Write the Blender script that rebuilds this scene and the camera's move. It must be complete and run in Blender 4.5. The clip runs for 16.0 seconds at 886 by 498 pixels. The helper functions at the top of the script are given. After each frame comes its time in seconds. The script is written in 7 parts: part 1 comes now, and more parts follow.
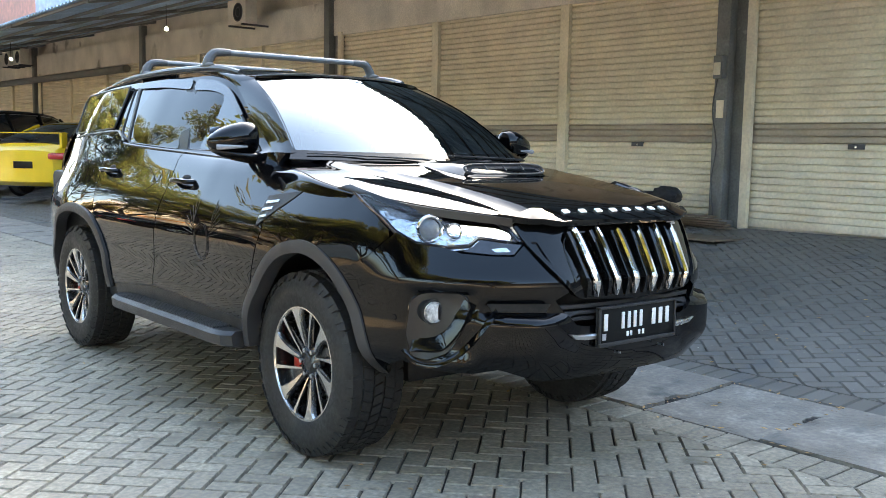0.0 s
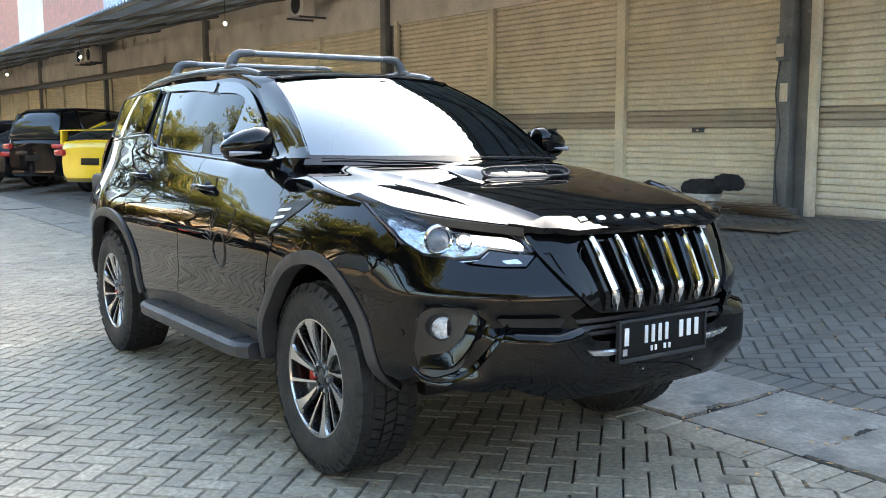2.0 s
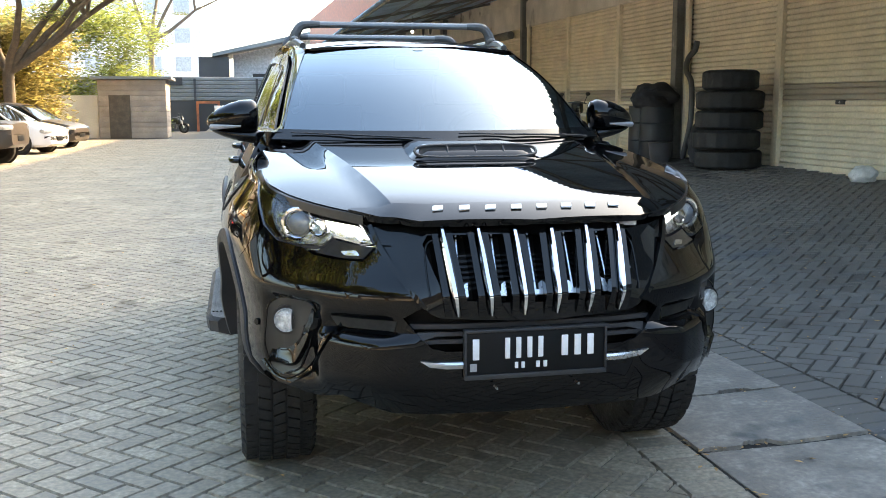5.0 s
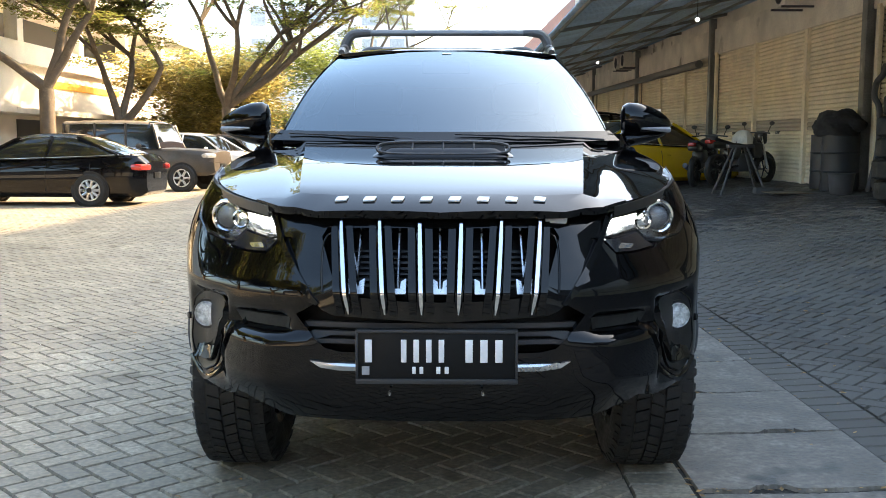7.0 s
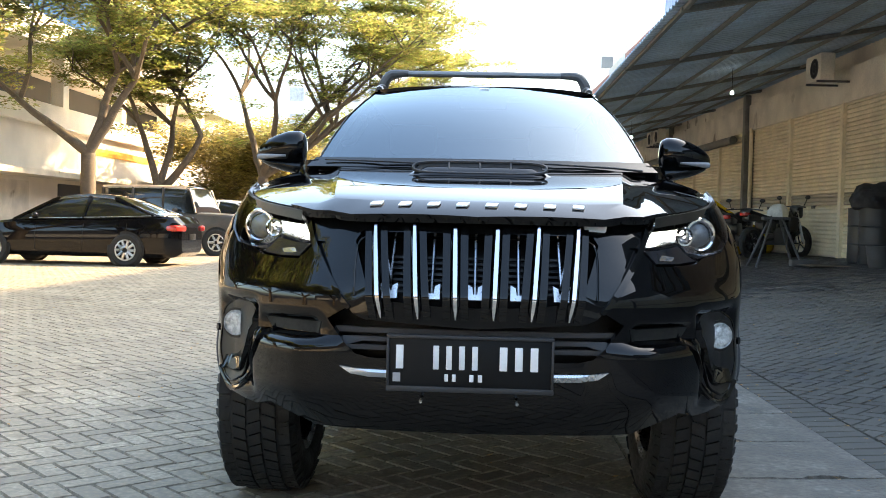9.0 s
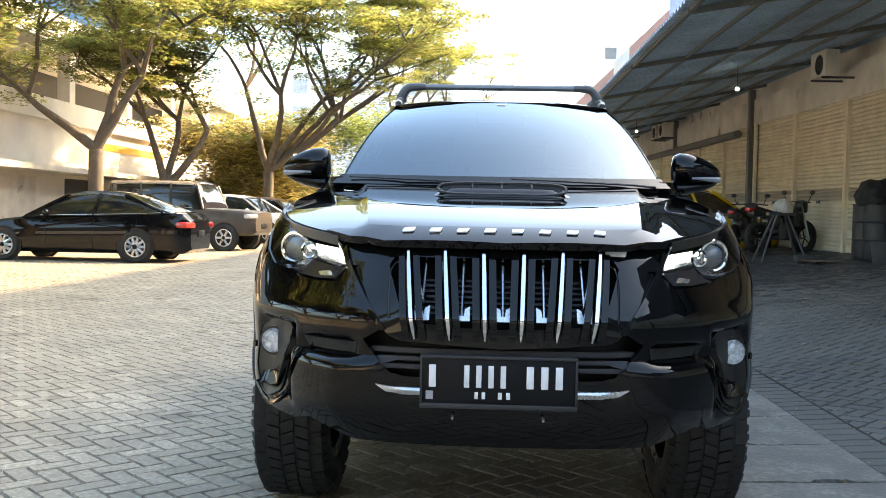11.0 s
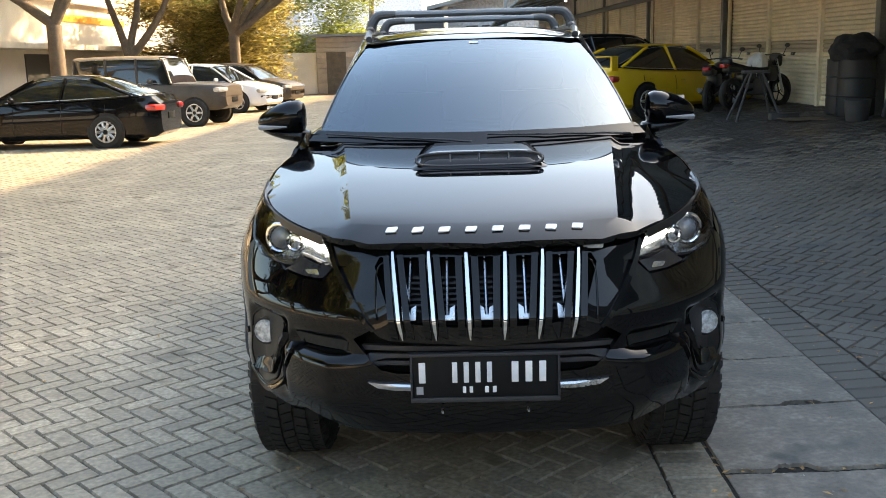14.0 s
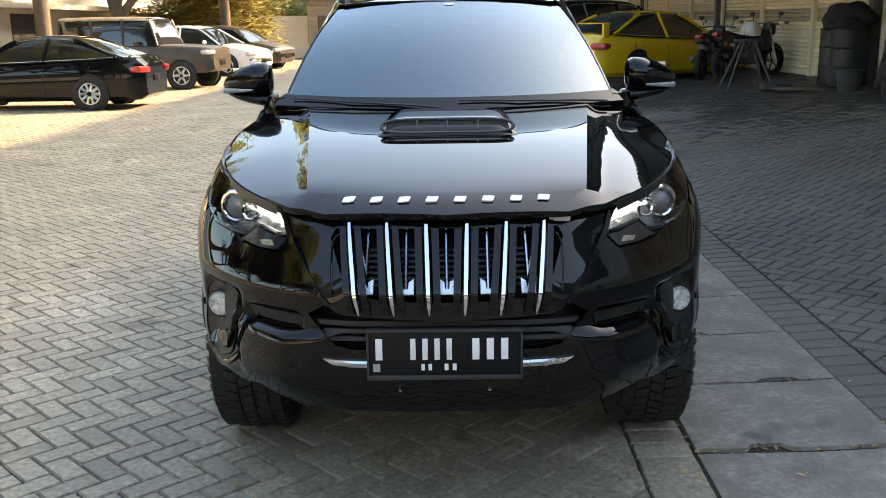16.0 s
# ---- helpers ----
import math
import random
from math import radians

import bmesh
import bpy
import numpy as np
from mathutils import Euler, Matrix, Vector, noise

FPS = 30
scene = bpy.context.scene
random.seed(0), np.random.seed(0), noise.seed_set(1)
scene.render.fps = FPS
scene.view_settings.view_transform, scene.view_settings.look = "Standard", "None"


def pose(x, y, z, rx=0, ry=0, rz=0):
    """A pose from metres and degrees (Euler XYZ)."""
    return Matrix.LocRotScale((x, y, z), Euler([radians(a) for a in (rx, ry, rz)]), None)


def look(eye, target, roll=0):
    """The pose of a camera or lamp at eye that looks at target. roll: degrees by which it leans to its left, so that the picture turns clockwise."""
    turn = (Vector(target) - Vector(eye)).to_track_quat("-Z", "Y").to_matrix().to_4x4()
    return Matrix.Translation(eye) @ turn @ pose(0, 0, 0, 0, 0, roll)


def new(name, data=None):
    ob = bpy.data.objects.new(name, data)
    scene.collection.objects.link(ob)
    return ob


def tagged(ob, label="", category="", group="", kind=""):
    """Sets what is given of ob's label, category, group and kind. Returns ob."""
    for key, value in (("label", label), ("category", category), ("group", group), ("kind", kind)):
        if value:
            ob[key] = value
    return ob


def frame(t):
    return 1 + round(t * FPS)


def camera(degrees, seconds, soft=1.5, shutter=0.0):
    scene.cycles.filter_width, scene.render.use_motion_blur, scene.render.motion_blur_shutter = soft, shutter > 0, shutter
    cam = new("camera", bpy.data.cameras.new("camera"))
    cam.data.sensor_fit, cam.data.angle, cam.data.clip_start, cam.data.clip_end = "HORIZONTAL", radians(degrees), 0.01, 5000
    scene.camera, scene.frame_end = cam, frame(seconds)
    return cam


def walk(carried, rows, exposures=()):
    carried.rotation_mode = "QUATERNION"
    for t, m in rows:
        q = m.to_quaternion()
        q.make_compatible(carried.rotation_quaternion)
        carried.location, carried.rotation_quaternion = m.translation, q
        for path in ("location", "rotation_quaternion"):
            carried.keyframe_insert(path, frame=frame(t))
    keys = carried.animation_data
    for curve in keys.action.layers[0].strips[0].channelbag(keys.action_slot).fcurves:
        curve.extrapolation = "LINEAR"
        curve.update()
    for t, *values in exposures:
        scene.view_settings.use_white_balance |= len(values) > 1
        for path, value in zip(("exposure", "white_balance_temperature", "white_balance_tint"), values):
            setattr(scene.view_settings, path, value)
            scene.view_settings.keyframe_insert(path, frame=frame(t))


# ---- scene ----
cam = camera(49.7, 16.0, soft=0.9)
PATH = [
    (0, (-2.815, -3.356, 1.255), (-1.57, -1.804, 1.054), 0.8),
    (0.5, (-2.822, -3.379, 1.326), (-1.576, -1.828, 1.121), 0.6),
    (1, (-2.777, -3.265, 1.333), (-1.529, -1.716, 1.116), 0.5),
    (1.5, (-2.734, -3.2, 1.352), (-1.488, -1.653, 1.124), 0.5),
    (2, (-2.522, -3.339, 1.328), (-1.4, -1.699, 1.096), -0.4),
    (2.5, (-2.328, -3.516, 1.333), (-1.285, -1.827, 1.094), -0.5),
    (3, (-2.076, -3.486, 1.324), (-1.095, -1.761, 1.076), -0.6),
    (3.5, (-1.799, -3.494, 1.313), (-0.945, -1.706, 1.042), -0.3),
    (4, (-1.443, -3.672, 1.33), (-0.733, -1.824, 1.049), -0.3),
    (4.2, (-1.313, -3.708, 1.334), (-0.648, -1.843, 1.05), -0.2),
    (6.3, (-0.147, -3.566, 1.311), (-0.108, -1.584, 1.048), -0.4),
    (6.5, (-0.043, -3.587, 1.294), (-0.022, -1.604, 1.042), -0.3),
    (7, (0.033, -3.565, 1.191), (0.013, -1.576, 0.978), 0.1),
    (7.5, (0.025, -3.53, 1.073), (-0.028, -1.538, 0.903), 0.6),
    (8, (0.021, -3.545, 1.028), (-0.053, -1.55, 0.905), 0.9),
    (8.5, (0.027, -3.52, 1.004), (-0.055, -1.524, 0.92), 1.2),
    (9, (0.021, -3.523, 0.994), (-0.065, -1.525, 0.941), 1.3),
    (11.3, (-0.05, -3.681, 1.096), (-0.143, -1.685, 1.014), 1.1),
    (11.5, (-0.007, -3.603, 1.087), (-0.106, -1.608, 0.981), 1.4),
    (12, (-0.017, -3.652, 1.164), (-0.118, -1.663, 0.984), 1.1),
    (12.5, (-0.03, -3.662, 1.299), (-0.12, -1.687, 1.002), 0.5),
    (13, (-0.037, -3.725, 1.438), (-0.107, -1.75, 1.127), -0.2),
    (13.5, (-0.064, -3.713, 1.491), (-0.12, -1.74, 1.168), -1.3),
    (14, (-0.059, -3.7, 1.536), (-0.105, -1.738, 1.149), -1.6),
    (14.5, (-0.036, -3.673, 1.55), (-0.083, -1.718, 1.131), -1.8),
    (15, (-0.028, -3.648, 1.549), (-0.081, -1.699, 1.102), -1.8),
    (15.5, (0.006, -3.615, 1.538), (-0.049, -1.672, 1.067), -2.0),
    (16, (0.031, -3.571, 1.522), (0.0, -1.624, 1.067), -0.9),
]
walk(cam, [(t, look(eye, target, roll)) for t, eye, target, roll in PATH], [(0.0, 3.26, 6700, 3), (2.0, 3.23, 6720, 3), (4.2, 3.09, 6800, 2), (6.3, 2.84, 6850, 3), (12.3, 2.84, 6950, 3), (13.3, 2.62, 7250, 4), (16.0, 2.65, 7400, 5)])
# ==== end of camera ====

# ---- daylight: low sun behind the shop building, pale hazy sky ----
SUN_ELEVATION, SUN_AZIMUTH = 33.0, 62.0  # degrees; the azimuth runs from +y towards +x
world = bpy.data.worlds.new("sky")
scene.world = world
world.use_nodes = True
sky = world.node_tree.nodes.new("ShaderNodeTexSky")
sky.sky_type, sky.sun_disc = "NISHITA", False
sky.sun_elevation, sky.sun_rotation = radians(SUN_ELEVATION), radians(SUN_AZIMUTH)
sky.dust_density, sky.air_density, sky.ozone_density = 3.2, 1.0, 1.0
world.node_tree.links.new(sky.outputs[0], world.node_tree.nodes["Background"].inputs[0])
world.node_tree.nodes["Background"].inputs[1].default_value = 0.15
sun = new("sun", bpy.data.lights.new("sun", "SUN"))
sun.data.energy, sun.data.angle, sun.data.color = 3.2, radians(0.6), (1.0, 0.70, 0.43)
sun.matrix_world = look((0, 0, 30), Vector((0, 0, 30)) - Vector((math.sin(radians(SUN_AZIMUTH)) * math.cos(radians(SUN_ELEVATION)), math.cos(radians(SUN_AZIMUTH)) * math.cos(radians(SUN_ELEVATION)), math.sin(radians(SUN_ELEVATION)))))

# ---- materials ----
def mat(name, color, rough=0.5, metal=0.0, coat=0.0, spots=(6.0, 0.25), grain=(80.0, 0.12), bump=(0.0, 0.0), vary=0.0, island=False, wear=None, coat_rough=0.03, spec=0.5):
    """A surface with blotches (scale, amount), grain, relief and, for repeated pieces, a random tint."""
    m = bpy.data.materials.new(name)
    m.use_nodes = True
    nodes, link = m.node_tree.nodes, m.node_tree.links.new
    b = nodes["Principled BSDF"]
    b.inputs["Metallic"].default_value = metal
    b.inputs["Coat Weight"].default_value = coat
    b.inputs["Coat Roughness"].default_value = coat_rough
    b.inputs["Coat IOR"].default_value = 1.40
    b.inputs["Specular IOR Level"].default_value = spec
    place = nodes.new("ShaderNodeNewGeometry")
    value = None
    for scale, amount in (spots, grain):
        if amount <= 0:
            continue
        n = nodes.new("ShaderNodeTexNoise")
        n.inputs["Scale"].default_value, n.inputs["Detail"].default_value = scale, 5.0
        link(place.outputs["Position"], n.inputs["Vector"])
        r = nodes.new("ShaderNodeMapRange")
        r.inputs["From Min"].default_value, r.inputs["From Max"].default_value = 0.3, 0.7
        r.inputs["To Min"].default_value, r.inputs["To Max"].default_value = 1 - amount, 1 + amount
        link(n.outputs["Fac"], r.inputs["Value"])
        if value is None:
            value = r.outputs[0]
        else:
            t = nodes.new("ShaderNodeMath")
            t.operation = "MULTIPLY"
            link(value, t.inputs[0]), link(r.outputs[0], t.inputs[1])
            value = t.outputs[0]
    if vary > 0:
        r = nodes.new("ShaderNodeMapRange")
        r.inputs["To Min"].default_value, r.inputs["To Max"].default_value = 1 - vary, 1 + vary
        if island:
            link(place.outputs["Random Per Island"], r.inputs["Value"])
        else:
            link(nodes.new("ShaderNodeObjectInfo").outputs["Random"], r.inputs["Value"])
        t = nodes.new("ShaderNodeMath")
        t.operation = "MULTIPLY"
        if value is None:
            t.inputs[0].default_value = 1.0
        else:
            link(value, t.inputs[0])
        link(r.outputs[0], t.inputs[1])
        value = t.outputs[0]
    if value is None:
        b.inputs["Base Color"].default_value = (*color, 1)
    else:
        c = nodes.new("ShaderNodeVectorMath")
        c.operation = "SCALE"
        c.inputs[0].default_value = color
        link(value, c.inputs["Scale"])
        out = c.outputs[0]
        if wear:
            scale, edge, tint = wear
            n = nodes.new("ShaderNodeTexNoise")
            n.inputs["Scale"].default_value, n.inputs["Detail"].default_value = scale, 6.0
            link(place.outputs["Position"], n.inputs["Vector"])
            r = nodes.new("ShaderNodeMapRange")
            r.inputs["From Min"].default_value, r.inputs["From Max"].default_value = edge, edge + 0.08
            link(n.outputs["Fac"], r.inputs["Value"])
            x = nodes.new("ShaderNodeMix")
            x.data_type = "RGBA"
            link(r.outputs[0], x.inputs["Factor"])
            link(out, x.inputs["A"])
            x.inputs["B"].default_value = (*tint, 1)
            out = x.outputs["Result"]
        link(out, b.inputs["Base Color"])
    b.inputs["Roughness"].default_value = rough
    if rough > 0.2 and value is not None:
        t = nodes.new("ShaderNodeMath")
        t.operation = "MULTIPLY"
        t.use_clamp = True
        t.inputs[1].default_value = rough
        link(value, t.inputs[0])
        link(t.outputs[0], b.inputs["Roughness"])
    if bump[1] > 0:
        n = nodes.new("ShaderNodeTexNoise")
        n.inputs["Scale"].default_value, n.inputs["Detail"].default_value = bump[0], 4.0
        link(place.outputs["Position"], n.inputs["Vector"])
        u = nodes.new("ShaderNodeBump")
        u.inputs["Strength"].default_value, u.inputs["Distance"].default_value = bump[1], 0.01
        link(n.outputs["Fac"], u.inputs["Height"])
        link(u.outputs[0], b.inputs["Normal"])
    return m


def glass(name, tint, rough=0.0, ior=1.5, sheen=(1.0, 1.0, 1.0)):
    """A thin tinted pane: it lets a tinted view through, and its gloss grows with the angle."""
    m = bpy.data.materials.new(name)
    m.use_nodes = True
    nodes, link = m.node_tree.nodes, m.node_tree.links.new
    nodes.remove(nodes["Principled BSDF"])
    clear, gloss, mix, fres = (nodes.new("ShaderNode" + k) for k in ("BsdfTransparent", "BsdfGlossy", "MixShader", "Fresnel"))
    clear.inputs[0].default_value = (*tint, 1)
    gloss.inputs["Roughness"].default_value = rough
    gloss.inputs["Color"].default_value = (*sheen, 1)
    fres.inputs["IOR"].default_value = ior
    link(fres.outputs[0], mix.inputs[0]), link(clear.outputs[0], mix.inputs[1]), link(gloss.outputs[0], mix.inputs[2])
    link(mix.outputs[0], nodes["Material Output"].inputs["Surface"])
    return m


def glow(name, color, strength):
    m = bpy.data.materials.new(name)
    m.use_nodes = True
    b = m.node_tree.nodes["Principled BSDF"]
    b.inputs["Base Color"].default_value = (*color, 1)
    b.inputs["Emission Color"].default_value = (*color, 1)
    b.inputs["Emission Strength"].default_value = strength
    return m


PAINT = mat("black_paint", (0.0016, 0.0016, 0.002), 0.3, 0.0, 1.0, (3.0, 0.1), (60, 0.1), coat_rough=0.012, spec=0.0)
GLOSS = mat("piano_black", (0.005, 0.005, 0.005), 0.2, 0.0, 1.0, (3.0, 0.1), (60, 0.1), spec=0.0)
PLASTIC = mat("grey_black_plastic", (0.028, 0.028, 0.03), 0.5, spots=(8, 0.15), grain=(300, 0.2), bump=(400, 0.15))
# Near-black for black parts, and for the shade painted into hollows.
DARK = mat("black_and_hollow_shade", (0.008, 0.008, 0.008), 0.7)
CHROME = mat("chrome", (0.8, 0.8, 0.82), 0.06, 1.0, spots=(5, 0.05), grain=(50, 0.03))
SATIN = mat("satin_silver", (0.55, 0.56, 0.58), 0.28, 1.0, spots=(5, 0.05), grain=(90, 0.05))
RUBBER = mat("tyre_rubber", (0.014, 0.0138, 0.0135), 0.72, spots=(7, 0.25), grain=(60, 0.2), bump=(150, 0.2), wear=(9, 0.66, (0.03, 0.028, 0.025)))
MACHINED = mat("machined_alloy", (0.62, 0.60, 0.57), 0.24, 1.0, spots=(20, 0.08), grain=(200, 0.05))
ALLOY_BLACK = mat("black_alloy", (0.01, 0.01, 0.011), 0.25, 0.0, 0.4)
RED = mat("red_caliper", (0.45, 0.03, 0.02), 0.35)
WHITE = mat("white_letter", (0.82, 0.82, 0.82), 0.4, grain=(90, 0.04), spots=(9, 0.05))
PLATE = mat("plate_black", (0.006, 0.0065, 0.007), 0.45, spec=0.2)
TINT = glass("tinted_window", (0.05, 0.055, 0.06), 0.01, 1.8)
# The windscreen's bluish sheen paints a bluer sky into its reflection.
SCREEN = glass("windscreen_glass", (0.13, 0.14, 0.15), 0.02, 2.4, (0.80, 0.92, 1.0))
LENS = glass("lamp_lens", (0.92, 0.94, 0.95), 0.0, 1.45)
DRL = glow("daylight_strip", (1.0, 0.98, 0.95), 1.0)
SEAT = mat("seat_cloth", (0.05, 0.05, 0.052), 0.8)
TRIM_GREY = mat("grey_trim", (0.30, 0.30, 0.31), 0.6)

# ---- building blocks ----
def part(name, bm, material, parent=None, label="", sharp=32):
    """One bmesh as ONE mesh object, under a thing or a part."""
    bmesh.ops.recalc_face_normals(bm, faces=bm.faces[:])
    me = bpy.data.meshes.new(name)
    bm.to_mesh(me)
    bm.free()
    if sharp:
        me.polygons.foreach_set("use_smooth", [True] * len(me.polygons))
        me.set_sharp_from_angle(angle=radians(sharp))
    me.materials.append(material)
    ob = new(name, me)
    ob.parent = parent
    if label:
        tagged(ob, label)
    return ob


def thing(name, label, category, group="", m=None, kind=""):
    ob = new(name)
    ob.empty_display_size = 0.1
    if m is not None:
        ob.matrix_world = m
    return tagged(ob, label, category, group, kind)


def box(size, m=None, bevel=0.0, bm=None, seg=2):
    bm = bm or bmesh.new()
    made = bmesh.ops.create_cube(bm, size=1.0, matrix=(m or Matrix()) @ Matrix.Diagonal((*size, 1)))["verts"]
    if bevel:
        edges = {e for v in made for e in v.link_edges}
        bmesh.ops.bevel(bm, geom=list(edges), offset=bevel, segments=seg, profile=0.5, affect="EDGES")
    return bm


def block(x0, x1, y0, y1, z0, z1, bevel=0.0, bm=None):
    return box((x1 - x0, y1 - y0, z1 - z0), Matrix.Translation(((x0 + x1) / 2, (y0 + y1) / 2, (z0 + z1) / 2)), bevel, bm)


def rod(a, b, r, r2=None, n=10, bm=None):
    bm = bm or bmesh.new()
    a, b = Vector(a), Vector(b)
    m = Matrix.Translation((a + b) / 2) @ (b - a).to_track_quat("Z", "Y").to_matrix().to_4x4()
    bmesh.ops.create_cone(bm, cap_ends=True, segments=n, radius1=r, radius2=r if r2 is None else r2, depth=(b - a).length, matrix=m)
    return bm


def ball(c, r, bm=None, scale=(1, 1, 1), n=14):
    bm = bm or bmesh.new()
    bmesh.ops.create_uvsphere(bm, u_segments=n, v_segments=max(6, n * 2 // 3), radius=r, matrix=Matrix.Translation(c) @ Matrix.Diagonal((*scale, 1)))
    return bm


def tube(points, r, n=8, bm=None):
    """A round bar along a line of points; r: a number, or one for each point."""
    bm = bm or bmesh.new()
    p = [Vector(q) for q in points]
    rings = []
    side = None
    for i, q in enumerate(p):
        d = (p[min(i + 1, len(p) - 1)] - p[max(i - 1, 0)]).normalized()
        if side is None:
            side = d.orthogonal().normalized()
        side = (side - d * side.dot(d)).normalized()
        up = d.cross(side)
        rr = float(r[i] if isinstance(r, (list, tuple)) else r)
        rings.append([bm.verts.new(q + rr * (side * math.cos(2 * math.pi * k / n) + up * math.sin(2 * math.pi * k / n))) for k in range(n)])
    for a, b in zip(rings, rings[1:]):
        for k in range(n):
            bm.faces.new((a[k], a[(k + 1) % n], b[(k + 1) % n], b[k]))
    bm.faces.new(rings[0]), bm.faces.new(rings[-1])
    return bm


def loft(rings, closed=True, caps=True, bm=None):
    """Faces between rings of equally many points."""
    bm = bm or bmesh.new()
    vs = [[bm.verts.new(Vector(q)) for q in ring] for ring in rings]
    n = len(vs[0])
    for a, b in zip(vs, vs[1:]):
        for k in range(n if closed else n - 1):
            bm.faces.new((a[k], a[(k + 1) % n], b[(k + 1) % n], b[k]))
    if caps and closed:
        bm.faces.new(vs[0]), bm.faces.new(vs[-1])
    return bm


def lathe(profile, n=48, axis="x", centre=(0, 0, 0), bm=None):
    """A turned form: profile of (along, radius) round the x axis."""
    rings = []
    for k in range(n):
        a = 2 * math.pi * k / n
        rings.append([(centre[0] + u, centre[1] + r * math.cos(a), centre[2] + r * math.sin(a)) for u, r in profile])
    bm = bm or bmesh.new()
    vs = [[bm.verts.new(q) for q in ring] for ring in rings]
    for i in range(n):
        a, b = vs[i], vs[(i + 1) % n]
        for k in range(len(profile) - 1):
            bm.faces.new((a[k], a[k + 1], b[k + 1], b[k]))
    bmesh.ops.remove_doubles(bm, verts=bm.verts[:], dist=1e-5)
    return bm


def soft(poly, r, n=4):
    """A polygon with rounded corners."""
    p = [np.array(q, float) for q in poly]
    out = []
    for a, b, c in zip([p[-1]] + p[:-1], p, p[1:] + [p[0]]):
        d, e = a - b, c - b
        k = min(r, 0.45 * np.linalg.norm(d), 0.45 * np.linalg.norm(e))
        s, t = b + d / np.linalg.norm(d) * k, b + e / np.linalg.norm(e) * k
        for i in range(n + 1):
            w = i / n
            out.append(tuple((1 - w) ** 2 * s + 2 * w * (1 - w) * b + w * w * t))
    return out


def skin(poly, f, cell=0.05, thick=0.012, proud=0.0, bm=None, crown=0.0, sheet=False):
    """A panel: the outline in the surface's own two coordinates, laid on the surface f, with thickness."""
    flat = bmesh.new()
    flat.faces.new([flat.verts.new((a, b, 0)) for a, b in poly])
    lo, hi = np.min(poly, axis=0), np.max(poly, axis=0)
    for axis in (0, 1):
        k = math.ceil(lo[axis] / cell + 0.01)
        while k * cell < hi[axis] - 0.003:
            co, no = [0, 0, 0], [0, 0, 0]
            co[axis], no[axis] = k * cell, 1
            bmesh.ops.bisect_plane(flat, geom=flat.verts[:] + flat.edges[:] + flat.faces[:], dist=1e-5, plane_co=co, plane_no=no)
            k += 1
    bm = bm or bmesh.new()
    flat.verts.ensure_lookup_table()
    flat.verts.index_update()
    top, low = [], []
    for v in flat.verts:
        a, b = v.co.x, v.co.y
        p = f(a, b)
        n = np.cross(f(a + 1e-3, b) - f(a - 1e-3, b), f(a, b + 1e-3) - f(a, b - 1e-3))
        n = n / (np.linalg.norm(n) + 1e-12)
        if np.dot(n, OUT(p)) < 0:
            n = -n
        lift = proud + (0 if v.is_boundary else crown)
        top.append(bm.verts.new(p + n * lift))
        low.append(bm.verts.new(p + n * (proud - thick)))
    for face in flat.faces:
        ids = [v.index for v in face.verts]
        bm.faces.new([top[i] for i in ids])
        if not sheet:
            bm.faces.new([low[i] for i in reversed(ids)])
    for e in flat.edges:
        if e.is_boundary and not sheet:
            i, j = e.verts[0].index, e.verts[1].index
            bm.faces.new((top[i], top[j], low[j], low[i]))
    flat.free()
    if sheet:
        bmesh.ops.delete(bm, geom=[v for v in bm.verts if not v.link_faces], context="VERTS")
    return bm


def OUT(p):
    """Away from the car's inside."""
    return np.array([p[0], (p[1] - 1.3) * 0.35, p[2] - 0.75])

# ---- the forms of the car: front, side, bonnet, windscreen and roof as smooth surfaces ----
def spline(points, n=12):
    """A smooth line through the points (Catmull-Rom)."""
    p = [np.array(q, float) for q in points]
    p = [2 * p[0] - p[1]] + p + [2 * p[-1] - p[-2]]
    out = []
    for a, b, c, d in zip(p, p[1:], p[2:], p[3:]):
        for i in range(n):
            t = i / n
            out.append(0.5 * (2 * b + (c - a) * t + (2 * a - 5 * b + 4 * c - d) * t * t + (3 * b - a - 3 * c + d) * t ** 3))
    return np.array(out + [p[-2]])


def ramp(points):
    line = spline(sorted(points), 10)
    return lambda v: float(np.interp(v, line[:, 0], line[:, 1]))


def step(a, b, v):
    v = min(1.0, max(0.0, (v - a) / (b - a)))
    return v * v * (3 - 2 * v)


PLAN = spline([(0, -1.025), (0.2, -1.02), (0.38, -0.99), (0.53, -0.91), (0.65, -0.80), (0.735, -0.695), (0.80, -0.585), (0.838, -0.47), (0.862, -0.35), (0.892, -0.17), (0.910, 0.0), (0.922, 0.25), (0.925, 0.5), (0.925, 1.0), (0.925, 2.6), (0.905, 3.0), (0.83, 3.4), (0.66, 3.64), (0.3, 3.71), (0, 3.72)], 14)
ALONG = np.r_[0, np.cumsum(np.hypot(*np.diff(PLAN, axis=0).T))]
NORMAL = np.gradient(PLAN, axis=0)
NORMAL = np.stack([-NORMAL[:, 1], NORMAL[:, 0]], 1) / np.linalg.norm(NORMAL, axis=1)[:, None] * -1
front_lean = ramp([(0.30, 0.16), (0.40, 0.075), (0.45, 0.03), (0.52, 0.006), (0.6, 0.0), (0.7, 0.001), (0.785, 0.002), (0.80, 0.003), (0.815, 0.010), (0.85, 0.030), (0.9, 0.056), (0.98, 0.094), (1.0, 0.107), (1.015, 0.122), (1.03, 0.142), (1.06, 0.175), (1.12, 0.23)])
